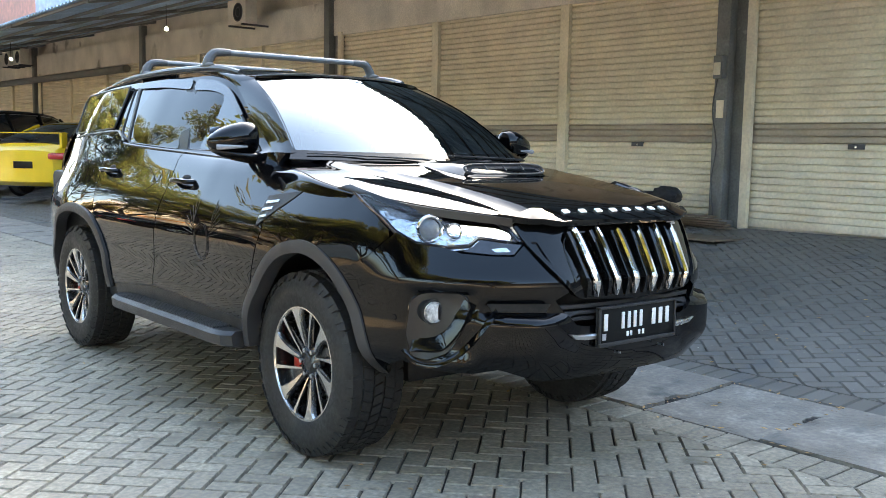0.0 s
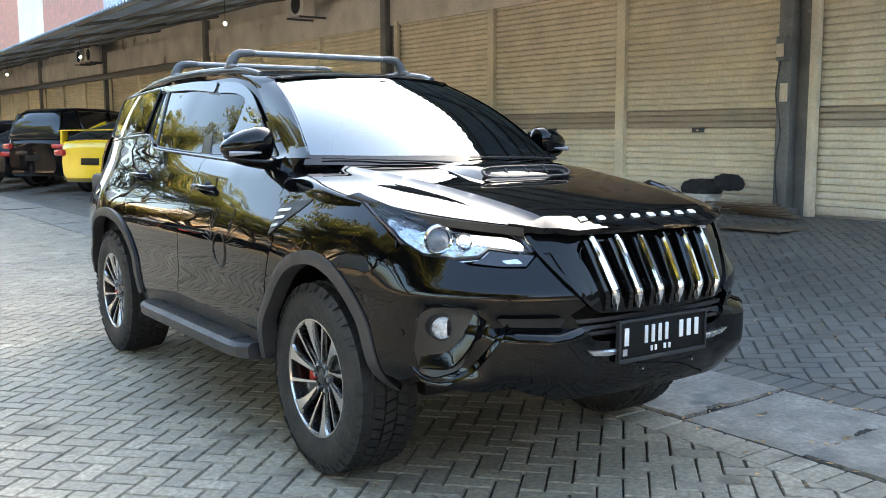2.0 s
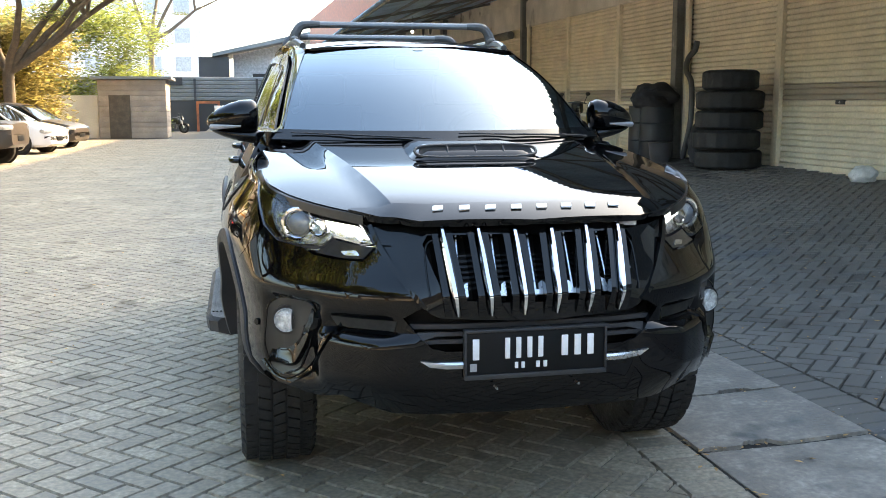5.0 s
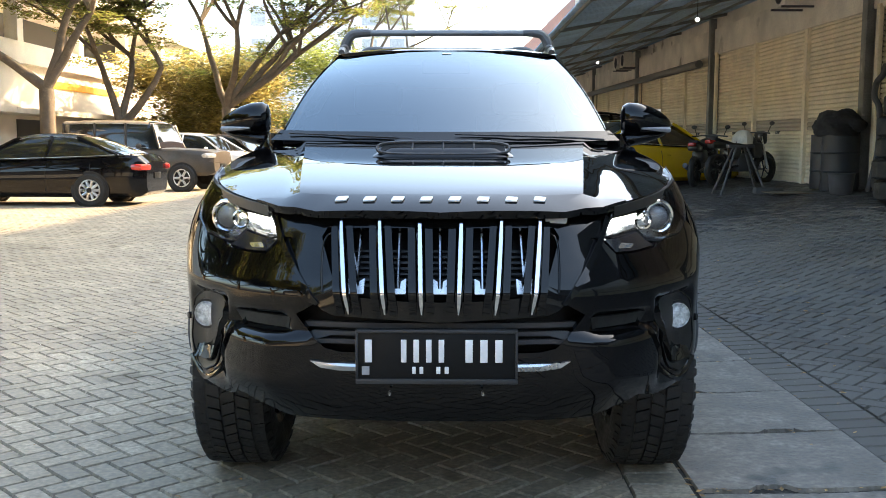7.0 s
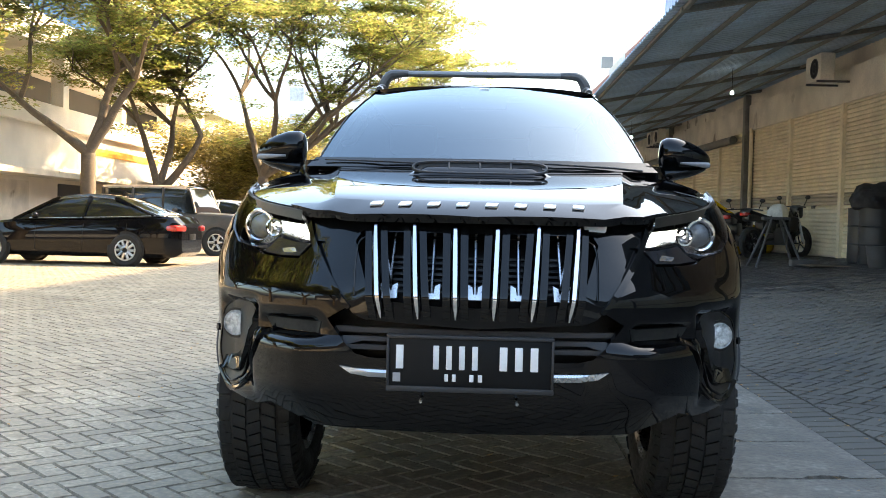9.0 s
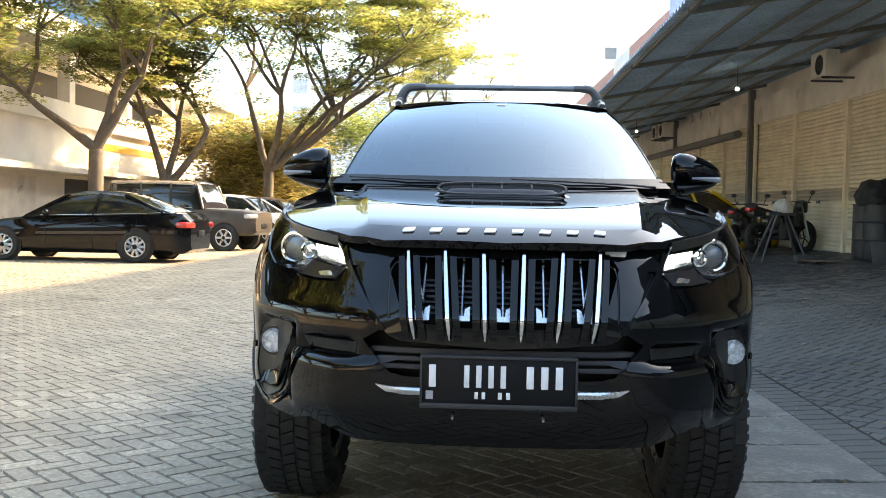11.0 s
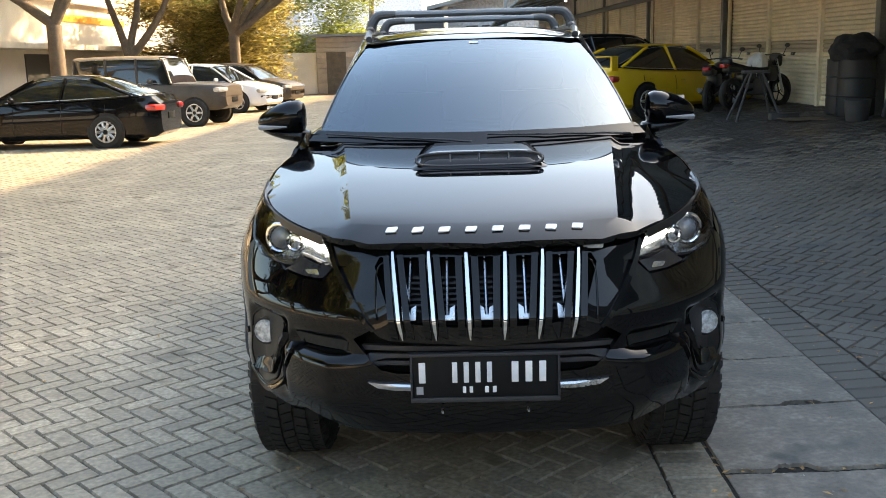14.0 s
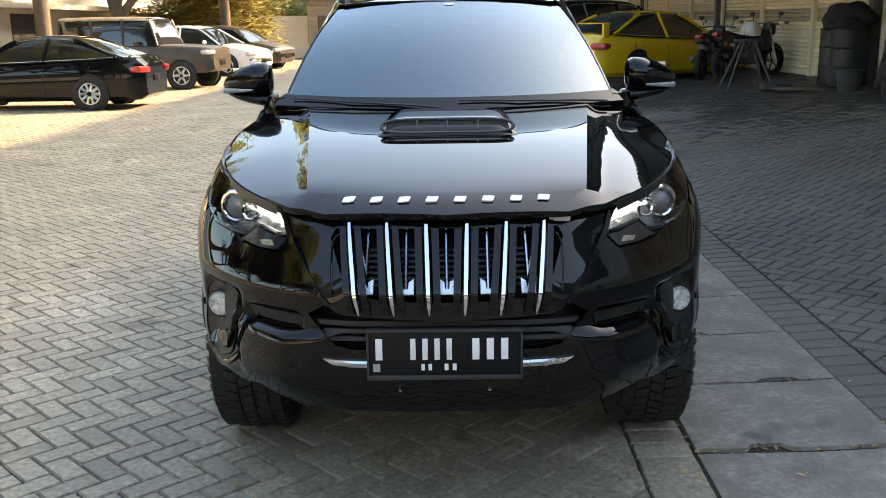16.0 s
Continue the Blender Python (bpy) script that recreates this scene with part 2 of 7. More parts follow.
side_lean = ramp([(0.30, 0.08), (0.40, 0.04), (0.5, 0.018), (0.58, 0.008), (0.66, 0.012), (0.74, 0.006), (0.85, 0.0), (0.92, 0.010), (1.0, 0.036), (1.05, 0.062), (1.1, 0.088), (1.17, 0.122), (1.24, 0.146), (1.35, 0.182), (1.5, 0.248), (1.6, 0.300), (1.68, 0.35), (1.75, 0.42)])


def at_plan(s):
    return (float(np.interp(s, ALONG, PLAN[:, 0])), float(np.interp(s, ALONG, PLAN[:, 1])), float(np.interp(s, ALONG, NORMAL[:, 0])), float(np.interp(s, ALONG, NORMAL[:, 1])))


def s_of_y(y):
    return float(np.interp(y, PLAN[:, 1], ALONG))


def front_at(s, z):
    """The nose: s runs round the car from its middle line, z is the height."""
    x, y, nx, ny = at_plan(s)
    k = step(0.75, 1.2, s)
    off = front_lean(z) * (1 - k) + (side_lean(z) + 5.5 * max(0.0, 0.53 - z) ** 2 * step(0.1, -0.4, y) + tuck(y) * step(0.93, 1.08, z)) * k
    # the fog lamp's pocket, the wedge-shaped hollow beside it, and the creased corner below
    off += 0.026 * step(0.955, 0.90, s) * step(0.66, 0.72, s) * step(0.772, 0.752, z) * step(0.485, 0.56, z)
    off += 0.024 * step(0.738, 0.726, z) * step(0.672, 0.69, z) * step(0.41, 0.45, s) * step(0.68, 0.63, s)
    corner = min(max(0.0, (s - 0.30) / 0.17), max(0.0, (0.80 - s) / 0.33), 1.0)
    off -= 0.046 * corner * step(0.690, 0.668, z) * step(0.43, 0.56, z)
    return np.array([x - nx * off, y - ny * off, z])


pinch = ramp([(-0.5, 0.11), (0.2, 0.11), (0.4, 0.11), (0.75, 0.10), (1.05, 0.08), (1.3, 0.05), (1.7, 0.02), (2.2, 0.0), (4.0, 0.0)])
tuck = ramp([(-1.0, 0.010), (-0.4, 0.012), (-0.1, 0.018), (0.1, 0.020), (0.35, 0.018), (0.8, 0.005), (1.2, 0.0), (4.0, 0.0)])


def side_at(y, z):
    s = s_of_y(y)
    if s < 1.3:
        return front_at(s, z)
    x, yy, nx, ny = at_plan(s)
    off = side_lean(z) + pinch(y) * step(1.18, 1.28, z) + tuck(y) * step(0.93, 1.08, z)
    return np.array([x - nx * off, yy - ny * off * 0.6, z])


bonnet_mid = ramp([(-1.0, 1.0), (-0.93, 1.035), (-0.85, 1.06), (-0.7, 1.092), (-0.5, 1.127), (-0.3, 1.156), (0.0, 1.19), (0.3, 1.218), (0.5, 1.23)])
bonnet_fall = ramp([(-1.0, 0.12), (-0.93, 0.115), (-0.8, 0.105), (-0.68, 0.09), (-0.45, 0.07), (-0.15, 0.060), (0.08, 0.048), (0.3, 0.038), (0.5, 0.034)])


def crease(y):
    """Half the width of the bonnet's flat middle, which a sharp line bounds."""
    return 0.394 + 0.1354 * (y + 0.918)


def bonnet_at(x, y):
    a, c = abs(x), crease(y)
    u = max(0.0, (a - c) / (0.78 - c))
    q = min(1.0, max(0.0, (a - c) / 0.06))
    return np.array([x, y, bonnet_mid(y) - 0.004 * min(1.0, a / c) ** 2 - 0.018 * (1 - (1 - q) ** 2) * (0.15 + 0.85 * step(-0.94, -0.80, y)) - (bonnet_fall(y) - 0.022) * (0.2 * u + 0.8 * u * u) - 0.019 * (a / 0.42) ** 2 * step(-0.80, -0.95, y)])


roof_mid = ramp([(0.6, 1.52), (0.93, 1.632), (1.2, 1.675), (1.6, 1.708), (2.0, 1.716), (2.6, 1.70), (3.1, 1.655), (3.4, 1.60)])


def roof_at(x, y):
    return np.array([x, y, roof_mid(y) - 0.058 * (abs(x) / 0.64) ** 2.6])


def screen_at(u, v):
    """The windscreen: u from -1 to 1 across, v from 0 at its foot to 1 at the roof."""
    half = 0.70 + (0.545 - 0.70) * v
    foot = np.array([0, 0.2 + 0.19 * u * u, 1.236 + 0.006 * u * u])
    top = np.array([0, 0.935 + 0.115 * u * u, 1.632 - 0.030 * u * u])
    p = foot + (top - foot) * v
    return np.array([u * half, p[1] - 0.02 * math.sin(math.pi * v), p[2] + 0.03 * math.sin(math.pi * v)])

# ---- ground and the row of shops ----
rise = ramp([(-40, 0.0), (-6, 0.0), (0.0, 0.0), (0.9, 0.004), (1.7, 0.03), (3.0, 0.13), (6.7, 0.46), (12, 0.5), (30, 0.5)])


def ground_z(x, y):
    """The yard is level round the car and climbs gently to the shops."""
    return rise(x) + 0.017 * min(max(0.0, y - 3.0), 5.5) * step(1.0, 6.0, x) - 0.004


SAND = mat("joint_sand", (0.10, 0.094, 0.083), 0.9, spots=(4, 0.3), grain=(90, 0.3), bump=(60, 0.3))
xs = [-600, -80, -40, -20, -12, -8, -4, -2, 0, 0.5, 0.9, 1.3, 1.7, 2.2, 3, 4, 5, 6, 6.7, 8, 12, 40, 80, 600]
ys = [-600, -60, -20, -8, -4, 0, 3, 6, 10, 15, 20, 30, 45, 60, 120, 600]
bm = bmesh.new()
grid = [[bm.verts.new((x, y, ground_z(x, min(y, 60)) - 0.021)) for x in xs] for y in ys]
for a, b in zip(grid, grid[1:]):
    for i in range(len(xs) - 1):
        bm.faces.new((a[i], a[i + 1], b[i + 1], b[i]))
ground = tagged(part("ground", bm, SAND), "grey sandy bed under the yard's paving", "ground", kind="structure")

# The shop row stands in a frame of its own: x out of the wall (towards the yard: minus), y along, z up.
ROW = Matrix.Translation((6.68, 4.0, 0.475)) @ Euler((radians(0.45), 0, radians(1.5))).to_matrix().to_4x4()
CREAM = mat("cream_shutter", (0.74, 0.655, 0.49), 0.5, spots=(2.5, 0.12), grain=(30, 0.1), bump=(40, 0.1), vary=0.04)
BROWN = mat("brown_shutter_band", (0.40, 0.335, 0.255), 0.5, spots=(2.5, 0.12), grain=(30, 0.1))
BEIGE = mat("beige_plaster", (0.66, 0.61, 0.53), 0.8, spots=(1.5, 0.2), grain=(40, 0.12), bump=(60, 0.2), wear=(1.3, 0.66, (0.25, 0.22, 0.18)))
GREYPOST = mat("grey_painted_steel", (0.17, 0.17, 0.16), 0.55, spots=(3, 0.25), grain=(40, 0.2), wear=(5, 0.66, (0.3, 0.29, 0.27)))
SHEET = mat("blue_grey_roof_sheet", (0.42, 0.53, 0.64), 0.55, 0.0, spots=(1.2, 0.25), grain=(30, 0.15))
STEEL = mat("dark_steel", (0.06, 0.06, 0.065), 0.5, spots=(4, 0.3))


def put(ob):
    ob.matrix_world = ROW @ ob.matrix_world
    return ob


wall = thing("wall_shops", "beige rendered shop wall behind a row of roller shutters", "wall", kind="structure")
put(wall)
part("wall", block(0.25, 0.6, -14, 60, -0.6, 4.6), BEIGE, wall)
part("plinth", block(0.03, 0.25, -14, 60, -0.6, -0.004), BEIGE, wall)
part("lintel", block(-0.06, 0.25, -14, 60, 2.75, 3.36), BEIGE, wall, "beige concrete lintel over the shutters")


def shutter(y0, y1):
    ob = thing("roller_shutter", "closed cream corrugated roller shutter with a brown band", "shutter", "shutters along the shop row", m=ROW @ Matrix.Translation((0, y0, 0)))
    w = y1 - y0
    for lo, hi, name, m in ((0.09, 0.94, "curtain", CREAM), (0.94, 1.16, "band", BROWN), (1.16, 2.78, "curtain", CREAM)):
        bm = bmesh.new()
        prof, z = [], lo
        while z < hi - 1e-6:
            h = min(0.078, hi - z)
            prof += [(0.03, z), (0.004, z + 0.12 * h), (0.0, z + 0.45 * h), (0.006, z + 0.8 * h), (0.03, z + 0.97 * h)]
            z += h
        a = [bm.verts.new((x, 0.0, z)) for x, z in prof]
        b = [bm.verts.new((x, w, z)) for x, z in prof]
        for i in range(len(prof) - 1):
            bm.faces.new((a[i], a[i + 1], b[i + 1], b[i]))
        part(name, bm, m, ob, sharp=50)
    part("bottom_rail", block(-0.01, 0.04, 0, w, 0.0, 0.09, 0.006), CREAM, ob)
    lock = part("lock", block(-0.012, 0.02, w / 2 - 0.09, w / 2 + 0.09, 0.885, 0.94, 0.004), STEEL, ob, "dark recessed lock plate")
    part("keyhole", rod((-0.018, w / 2, 0.912), (-0.006, w / 2, 0.912), 0.014), SATIN, lock)
    return ob


def divider(y):
    ob = thing("shutter_guide", "cream steel guide rail between two shutters", "guide rail", "guides between the shutters", m=ROW @ Matrix.Translation((0, y, 0)))
    part("rail", block(-0.045, 0.06, -0.085, 0.085, -0.03, 2.8, 0.008), CREAM, ob)
    part("lip", block(-0.06, -0.04, -0.085, -0.06, -0.03, 2.8, 0.003), CREAM, ob)


def column(y):
    ob = thing("steel_column", "grey steel column standing before the shop wall", "column", "columns along the shop row", m=ROW @ Matrix.Translation((0, y, 0)))
    part("shaft", block(-0.16, -0.02, 0.02, 0.19, -0.03, 3.6, 0.006), GREYPOST, ob)
    part("flange", block(-0.03, 0.08, -0.17, 0.02, -0.03, 2.8, 0.006), GREYPOST, ob)
    part("foot_plate", block(-0.24, 0.05, -0.06, 0.27, -0.04, 0.05, 0.01), GREYPOST, ob)
    part("channel", block(-0.10, -0.03, -0.26, -0.16, -0.03, 2.8, 0.006), CREAM, ob)


BAY, FIRST = 8.15, -0.8
for k in range(-2, 7):
    y = FIRST + k * BAY
    column(y)
    for j in range(3):
        a = y + j * BAY / 3 + (0.2 if j == 0 else 0.015)
        b = y + (j + 1) * BAY / 3 - (0.2 if j == 2 else 0.15)
        shutter(a, b)
        if j:
            divider(y + j * BAY / 3 - 0.07)

# Canopy: corrugated sheets on rafters, sloping down from the wall to the yard.
canopy = thing("canopy", "grey corrugated metal canopy on steel rafters over the shop fronts", "canopy", kind="structure")
put(canopy)
WALL_Z = 3.75
START, STOP = -5.0, 57.0


def canopy_at(u, y, h=0.0):
    """A place under the sheeting: u from 0 at the eave, which runs nearly straight down the yard, to 1 at the wall."""
    eave = ROW.inverted() @ Vector((2.05 - 0.0065 * (y - 3.0), 4.0 + y, 3.45))
    return eave.lerp(Vector((0.25, y, WALL_Z)), u) + Vector((0, 0, h))


bm = bmesh.new()
prof, y = [], START
while y < STOP:
    prof += [(y, 0.0), (y + 0.05, 0.0), (y + 0.08, 0.035), (y + 0.14, 0.035)]
    y += 0.17
lowrow = [bm.verts.new(canopy_at(0, y, h)) for y, h in prof]
highrow = [bm.verts.new(canopy_at(1, y, h)) for y, h in prof]
for i in range(len(prof) - 1):
    bm.faces.new((lowrow[i], lowrow[i + 1], highrow[i + 1], highrow[i]))
part("roof_sheet", bm, SHEET, canopy, sharp=20)
y = START + 0.15
while y < STOP:
    part("rafter", loft([[canopy_at(u, y - 0.04, -0.07), canopy_at(u, y + 0.04, -0.07), canopy_at(u, y + 0.04, -0.006), canopy_at(u, y - 0.04, -0.006)] for u in (0.02, 0.99)]), GREYPOST, canopy, sharp=0)
    y += BAY / 2.0
for u in (0.03, 0.2, 0.37, 0.54, 0.71, 0.88):
    part("purlin", loft([[canopy_at(u - 0.006, y, -0.05), canopy_at(u + 0.006, y, -0.05), canopy_at(u + 0.006, y, -0.004), canopy_at(u - 0.006, y, -0.004)] for y in (START + 0.1, STOP - 0.2)]), GREYPOST, canopy, sharp=0)

# A meter box, a paper tag and a cable on the column nearest the car.
meter = thing("meter_box", "small grey electric meter box on the steel column", "meter box", m=ROW @ Matrix.Translation((-0.16, FIRST + 0.1, 0.0)))
part("case", block(-0.09, 0.0, -0.06, 0.06, 1.66, 1.92, 0.012), GREYPOST, meter)
part("cover", block(-0.105, -0.09, -0.045, 0.045, 1.70, 1.84, 0.006), CREAM, meter)
part("tag", block(-0.02, -0.004, -0.05, 0.04, 1.22, 1.42, 0.002), CREAM, meter, "faded paper tag")
part("cable", tube([tuple(p) for p in spline([(-0.05, 0.02, 1.66), (-0.07, 0.05, 1.3), (-0.04, 0.0, 0.9), (-0.06, 0.03, 0.5), (-0.03, 0.0, 0.05)], 5)], 0.008, 6), STEEL, meter, "hanging black cable")

# ---- the black off-road wagon ----
car = thing("suv", "glossy black three-row off-road wagon with chrome grille bars and roof bars", "car")


def side_of(sg):
    return lambda y, z: side_at(y, z) * np.array([sg, 1, 1])


def pane_of(sg):
    """Side glass: straight from the belt to the roof, with a slight bow."""
    def at(y, z):
        t = (z - 1.30) / 0.30
        y0, y1 = (0.66, 2.32) if y < 2.35 else (2.38, 3.2)
        u = (y - y0) / (y1 - y0)
        low_, top_ = ((side_at(y0, h) * (1 - u) + side_at(y1, h) * u) for h in (1.30, 1.60))
        p = low_ * (1 - t) + top_ * t
        return np.array([sg * (p[0] + 0.012 * u * (1 - u) + 0.010 * t * (1 - t)), y, z])
    return at


def nose(s, z):
    return front_at(abs(s), z) * np.array([1 if s >= 0 else -1, 1, 1])


def nose_of(sg):
    return lambda s, z: front_at(s, z) * np.array([sg, 1, 1])


ARCH_F = [(0.42, 0.40), (0.385, 0.55), (0.298, 0.694), (0.139, 0.841), (-0.028, 0.901), (-0.174, 0.886), (-0.303, 0.803), (-0.415, 0.645), (-0.485, 0.42)]
ARCH_R = [(2.02, 0.47), (2.06, 0.62), (2.16, 0.77), (2.32, 0.87), (2.55, 0.915), (2.78, 0.905), (3.0, 0.82), (3.13, 0.66), (3.19, 0.46)]
arch_f, arch_r = [tuple(p) for p in spline(ARCH_F, 4)], [tuple(p) for p in spline(ARCH_R, 4)]

# Front bumper, one piece from arch to arch.
half = [(0.0, 0.435), (0.22, 0.437), (0.45, 0.437), (0.54, 0.468), (0.60, 0.488), (0.70, 0.466), (0.87, 0.473), (0.97, 0.50), (1.06, 0.46)]
half += [(s_of_y(y), z) for y, z in reversed(arch_f) if y < -0.30]
half += [(s_of_y(-0.45), 0.869), (1.035, 0.948), (1.015, 0.963), (0.925, 0.924), (0.806, 0.911), (0.75, 0.895), (0.637, 0.888), (0.548, 0.888), (0.507, 0.928), (0.46, 0.945), (0.415, 0.88), (0.371, 0.813), (0.345, 0.765), (0.40, 0.735), (0.371, 0.70), (0.314, 0.645), (0.275, 0.636), (0.0, 0.632)]
bumper_line = half + [(-a, b) for a, b in reversed(half[1:-1])]
bumper = part("bumper", skin(bumper_line, nose, 0.015, 0.02), PAINT, car, "gloss black front bumper", 40)
under = [(0.0, 0.405), (0.40, 0.405), (0.48, 0.43), (0.5, 0.46), (0, 0.46)]
part("valance", skin(under + [(-a, b) for a, b in reversed(under[1:-1])], nose, 0.06, 0.02, -0.03), PLASTIC, car, "dull black plastic lower lip")
hollow = [(0, 0.60), (0.42, 0.60), (0.5, 0.72), (0.46, 0.96), (0.40, 1.02), (0, 1.02)]
part("radiator", skin(hollow + [(-a, b) for a, b in reversed(hollow[1:-1])], nose, 0.08, 0.01, -0.09), DARK, car, "dark hollow behind the grille")

# Lower grille: three thin bars and a bright lip.
for z0, z1 in ((0.655, 0.668), (0.678, 0.69), (0.70, 0.714)):
    w = 0.33 + (z0 - 0.655) * 1.0
    part("lower_grille_bar", skin(soft([(-w, z0), (w, z0), (w + 0.01, z1), (-w - 0.01, z1)], 0.004, 2), nose, 0.06, 0.02, -0.02), PLASTIC, car)
lip = [(0.0, 0.587), (0.276, 0.587), (0.325, 0.594), (0.352, 0.614), (0.307, 0.607), (0.0, 0.605)]
part("bumper_lip", skin(lip + [(-a, b) for a, b in reversed(lip[1:-1])], nose, 0.06, 0.02, 0.012, crown=0.004), SATIN, bumper, "satin silver strip under the lower grille")

# Grille surround, gloss black, with an opening; six chrome blades.
half = [(0.0, 1.018), (0.20, 1.020), (0.36, 1.024), (0.47, 1.026), (0.555, 0.995), (0.50, 0.935), (0.455, 0.935), (0.371, 0.805), (0.32, 0.75), (0.29, 0.737), (0, 0.720)]
inner = [(0, 0.775), (0.10, 0.777), (0.265, 0.79), (0.285, 0.81), (0.345, 0.94), (0.33, 0.965), (0.0, 0.965)]
grille = None
for sg in (1, -1):
    ob = part("grille_surround", skin(half + inner, nose_of(sg), 0.045, 0.03, 0.008), GLOSS, car, "piano black grille surround")
    grille = grille or ob
    part("grille_crease", skin([(0.548, 0.985), (0.505, 0.93), (0.376, 0.80), (0.335, 0.762), (0.328, 0.770), (0.366, 0.812), (0.49, 0.938), (0.535, 0.99)], nose_of(sg), 0.05, 0.012, 0.016), GLOSS, ob)
    hook = spline([(0.322, 0.80), (0.334, 0.87), (0.338, 0.92), (0.330, 0.945), (0.312, 0.953), (0.300, 0.945)], 6)
    part("grille_hook", tube([nose_of(sg)(a, b) + np.array([0, -0.010, 0]) for a, b in hook], 0.003), GLOSS, ob)
for k in range(6):
    u = -1 + 0.4 * k
    top, low = 0.287 * u, 0.245 * u
    pts = [(top + (low - top) * v, 0.99 - 0.245 * v) for v in (0.0, 0.2, 0.45, 0.7, 0.85, 1.0)]
    line = spline(pts, 5)
    front, back = [], []
    for i, (a, b) in enumerate(line):
        v = i / (len(line) - 1)
        w = 0.0085 + 0.004 * math.sin(math.pi * min(1, v * 1.1)) * (1 - 0.6 * v)
        w *= 1.0 - 0.55 * step(0.85, 1.0, v)
        out = 0.012 + 0.034 * math.sin(math.pi * (0.18 + 0.72 * v))
        front.append([nose(a - w, b) + np.array([0, -out, 0]), nose(a - w * 0.5, b) + np.array([0, -out - 0.010, 0]), nose(a + w * 0.5, b) + np.array([0, -out - 0.010, 0]), nose(a + w, b) + np.array([0, -out, 0]), nose(a + w, b) + np.array([0, 0.05, 0]), nose(a - w, b) + np.array([0, 0.05, 0])])
    blade = part("grille_blade", loft(front), CHROME, car, "chrome vertical grille blade", 25)
    for sd in (-1, 1):
        fin = []
        for i, (a, b) in enumerate(line):
            v = i / (len(line) - 1)
            out = 0.006 + 0.026 * math.sin(math.pi * (0.18 + 0.72 * v))
            c = a + sd * 0.0235
            fin.append([nose(c - 0.010, b - 0.004) + np.array([0, -out, 0]), nose(c + 0.010, b - 0.004) + np.array([0, -out, 0]), nose(c + 0.010, b - 0.004) + np.array([0, 0.05, 0]), nose(c - 0.010, b - 0.004) + np.array([0, 0.05, 0])])
        part("blade_fin", loft(fin), GLOSS, blade, sharp=25)
for k in range(5):
    c = 0.115 * (k - 2)
    part("grille_pin", tube([nose(c, 0.80) + np.array([0, 0.02, 0]), nose(c, 0.95) + np.array([0, 0.03, 0])], 0.004, 6), SATIN, car)
    bm = bmesh.new()
    for j in range(7):
        z = 0.83 + 0.0145 * j
        skin([(c - 0.035, z), (c + 0.035, z), (c + 0.035, z + 0.006), (c - 0.035, z + 0.006)], nose, 0.1, 0.01, -0.045, bm)
    part("grille_mesh", bm, PLASTIC, car)
    clip = [(c - 0.022, 0.795), (c - 0.022, 0.838), (c - 0.008, 0.830), (c - 0.006, 0.812), (c + 0.006, 0.812), (c + 0.008, 0.830), (c + 0.022, 0.838), (c + 0.022, 0.795)]
    part("grille_clip", skin(clip, nose, 0.05, 0.012, -0.005), SATIN, car)
part("badge", skin(soft([(0.305, 0.978), (0.375, 0.974), (0.385, 0.992), (0.305, 0.994)], 0.004, 2), nose, 0.1, 0.004, 0.013), WHITE, car, "small white blank badge")

# Head lamps.
LAMP = [(1.31, 1.115), (1.237, 1.098), (1.12, 1.070), (1.028, 1.050), (0.893, 1.033), (0.754, 1.024), (0.615, 1.011), (0.560, 0.985), (0.512, 0.94), (0.565, 0.938), (0.682, 0.952), (0.712, 0.925), (0.806, 0.916), (0.925, 0.929), (1.015, 0.968), (1.085, 1.012), (1.185, 1.056)]
STRIP = [(0.708, 0.918), (0.681, 0.943), (0.57, 0.931), (0.516, 0.929), (0.548, 0.895), (0.637, 0.894), (0.745, 0.902)]
BLACKTRIM = mat("black_trim", (0.010, 0.010, 0.011), 0.38, spots=(8, 0.15), grain=(200, 0.15))
REFLECT = mat("lamp_reflector", (0.62, 0.63, 0.65), 0.16, 0.95, spots=(40, 0.25), grain=(120, 0.1), bump=(30, 0.7))
EYE_GLASS = mat("projector_glass", (0.22, 0.23, 0.25), 0.03, 0.0, 1.0)
SMOKE = mat("smoked_lamp", (0.03, 0.03, 0.035), 0.1, 0.3, 0.5)
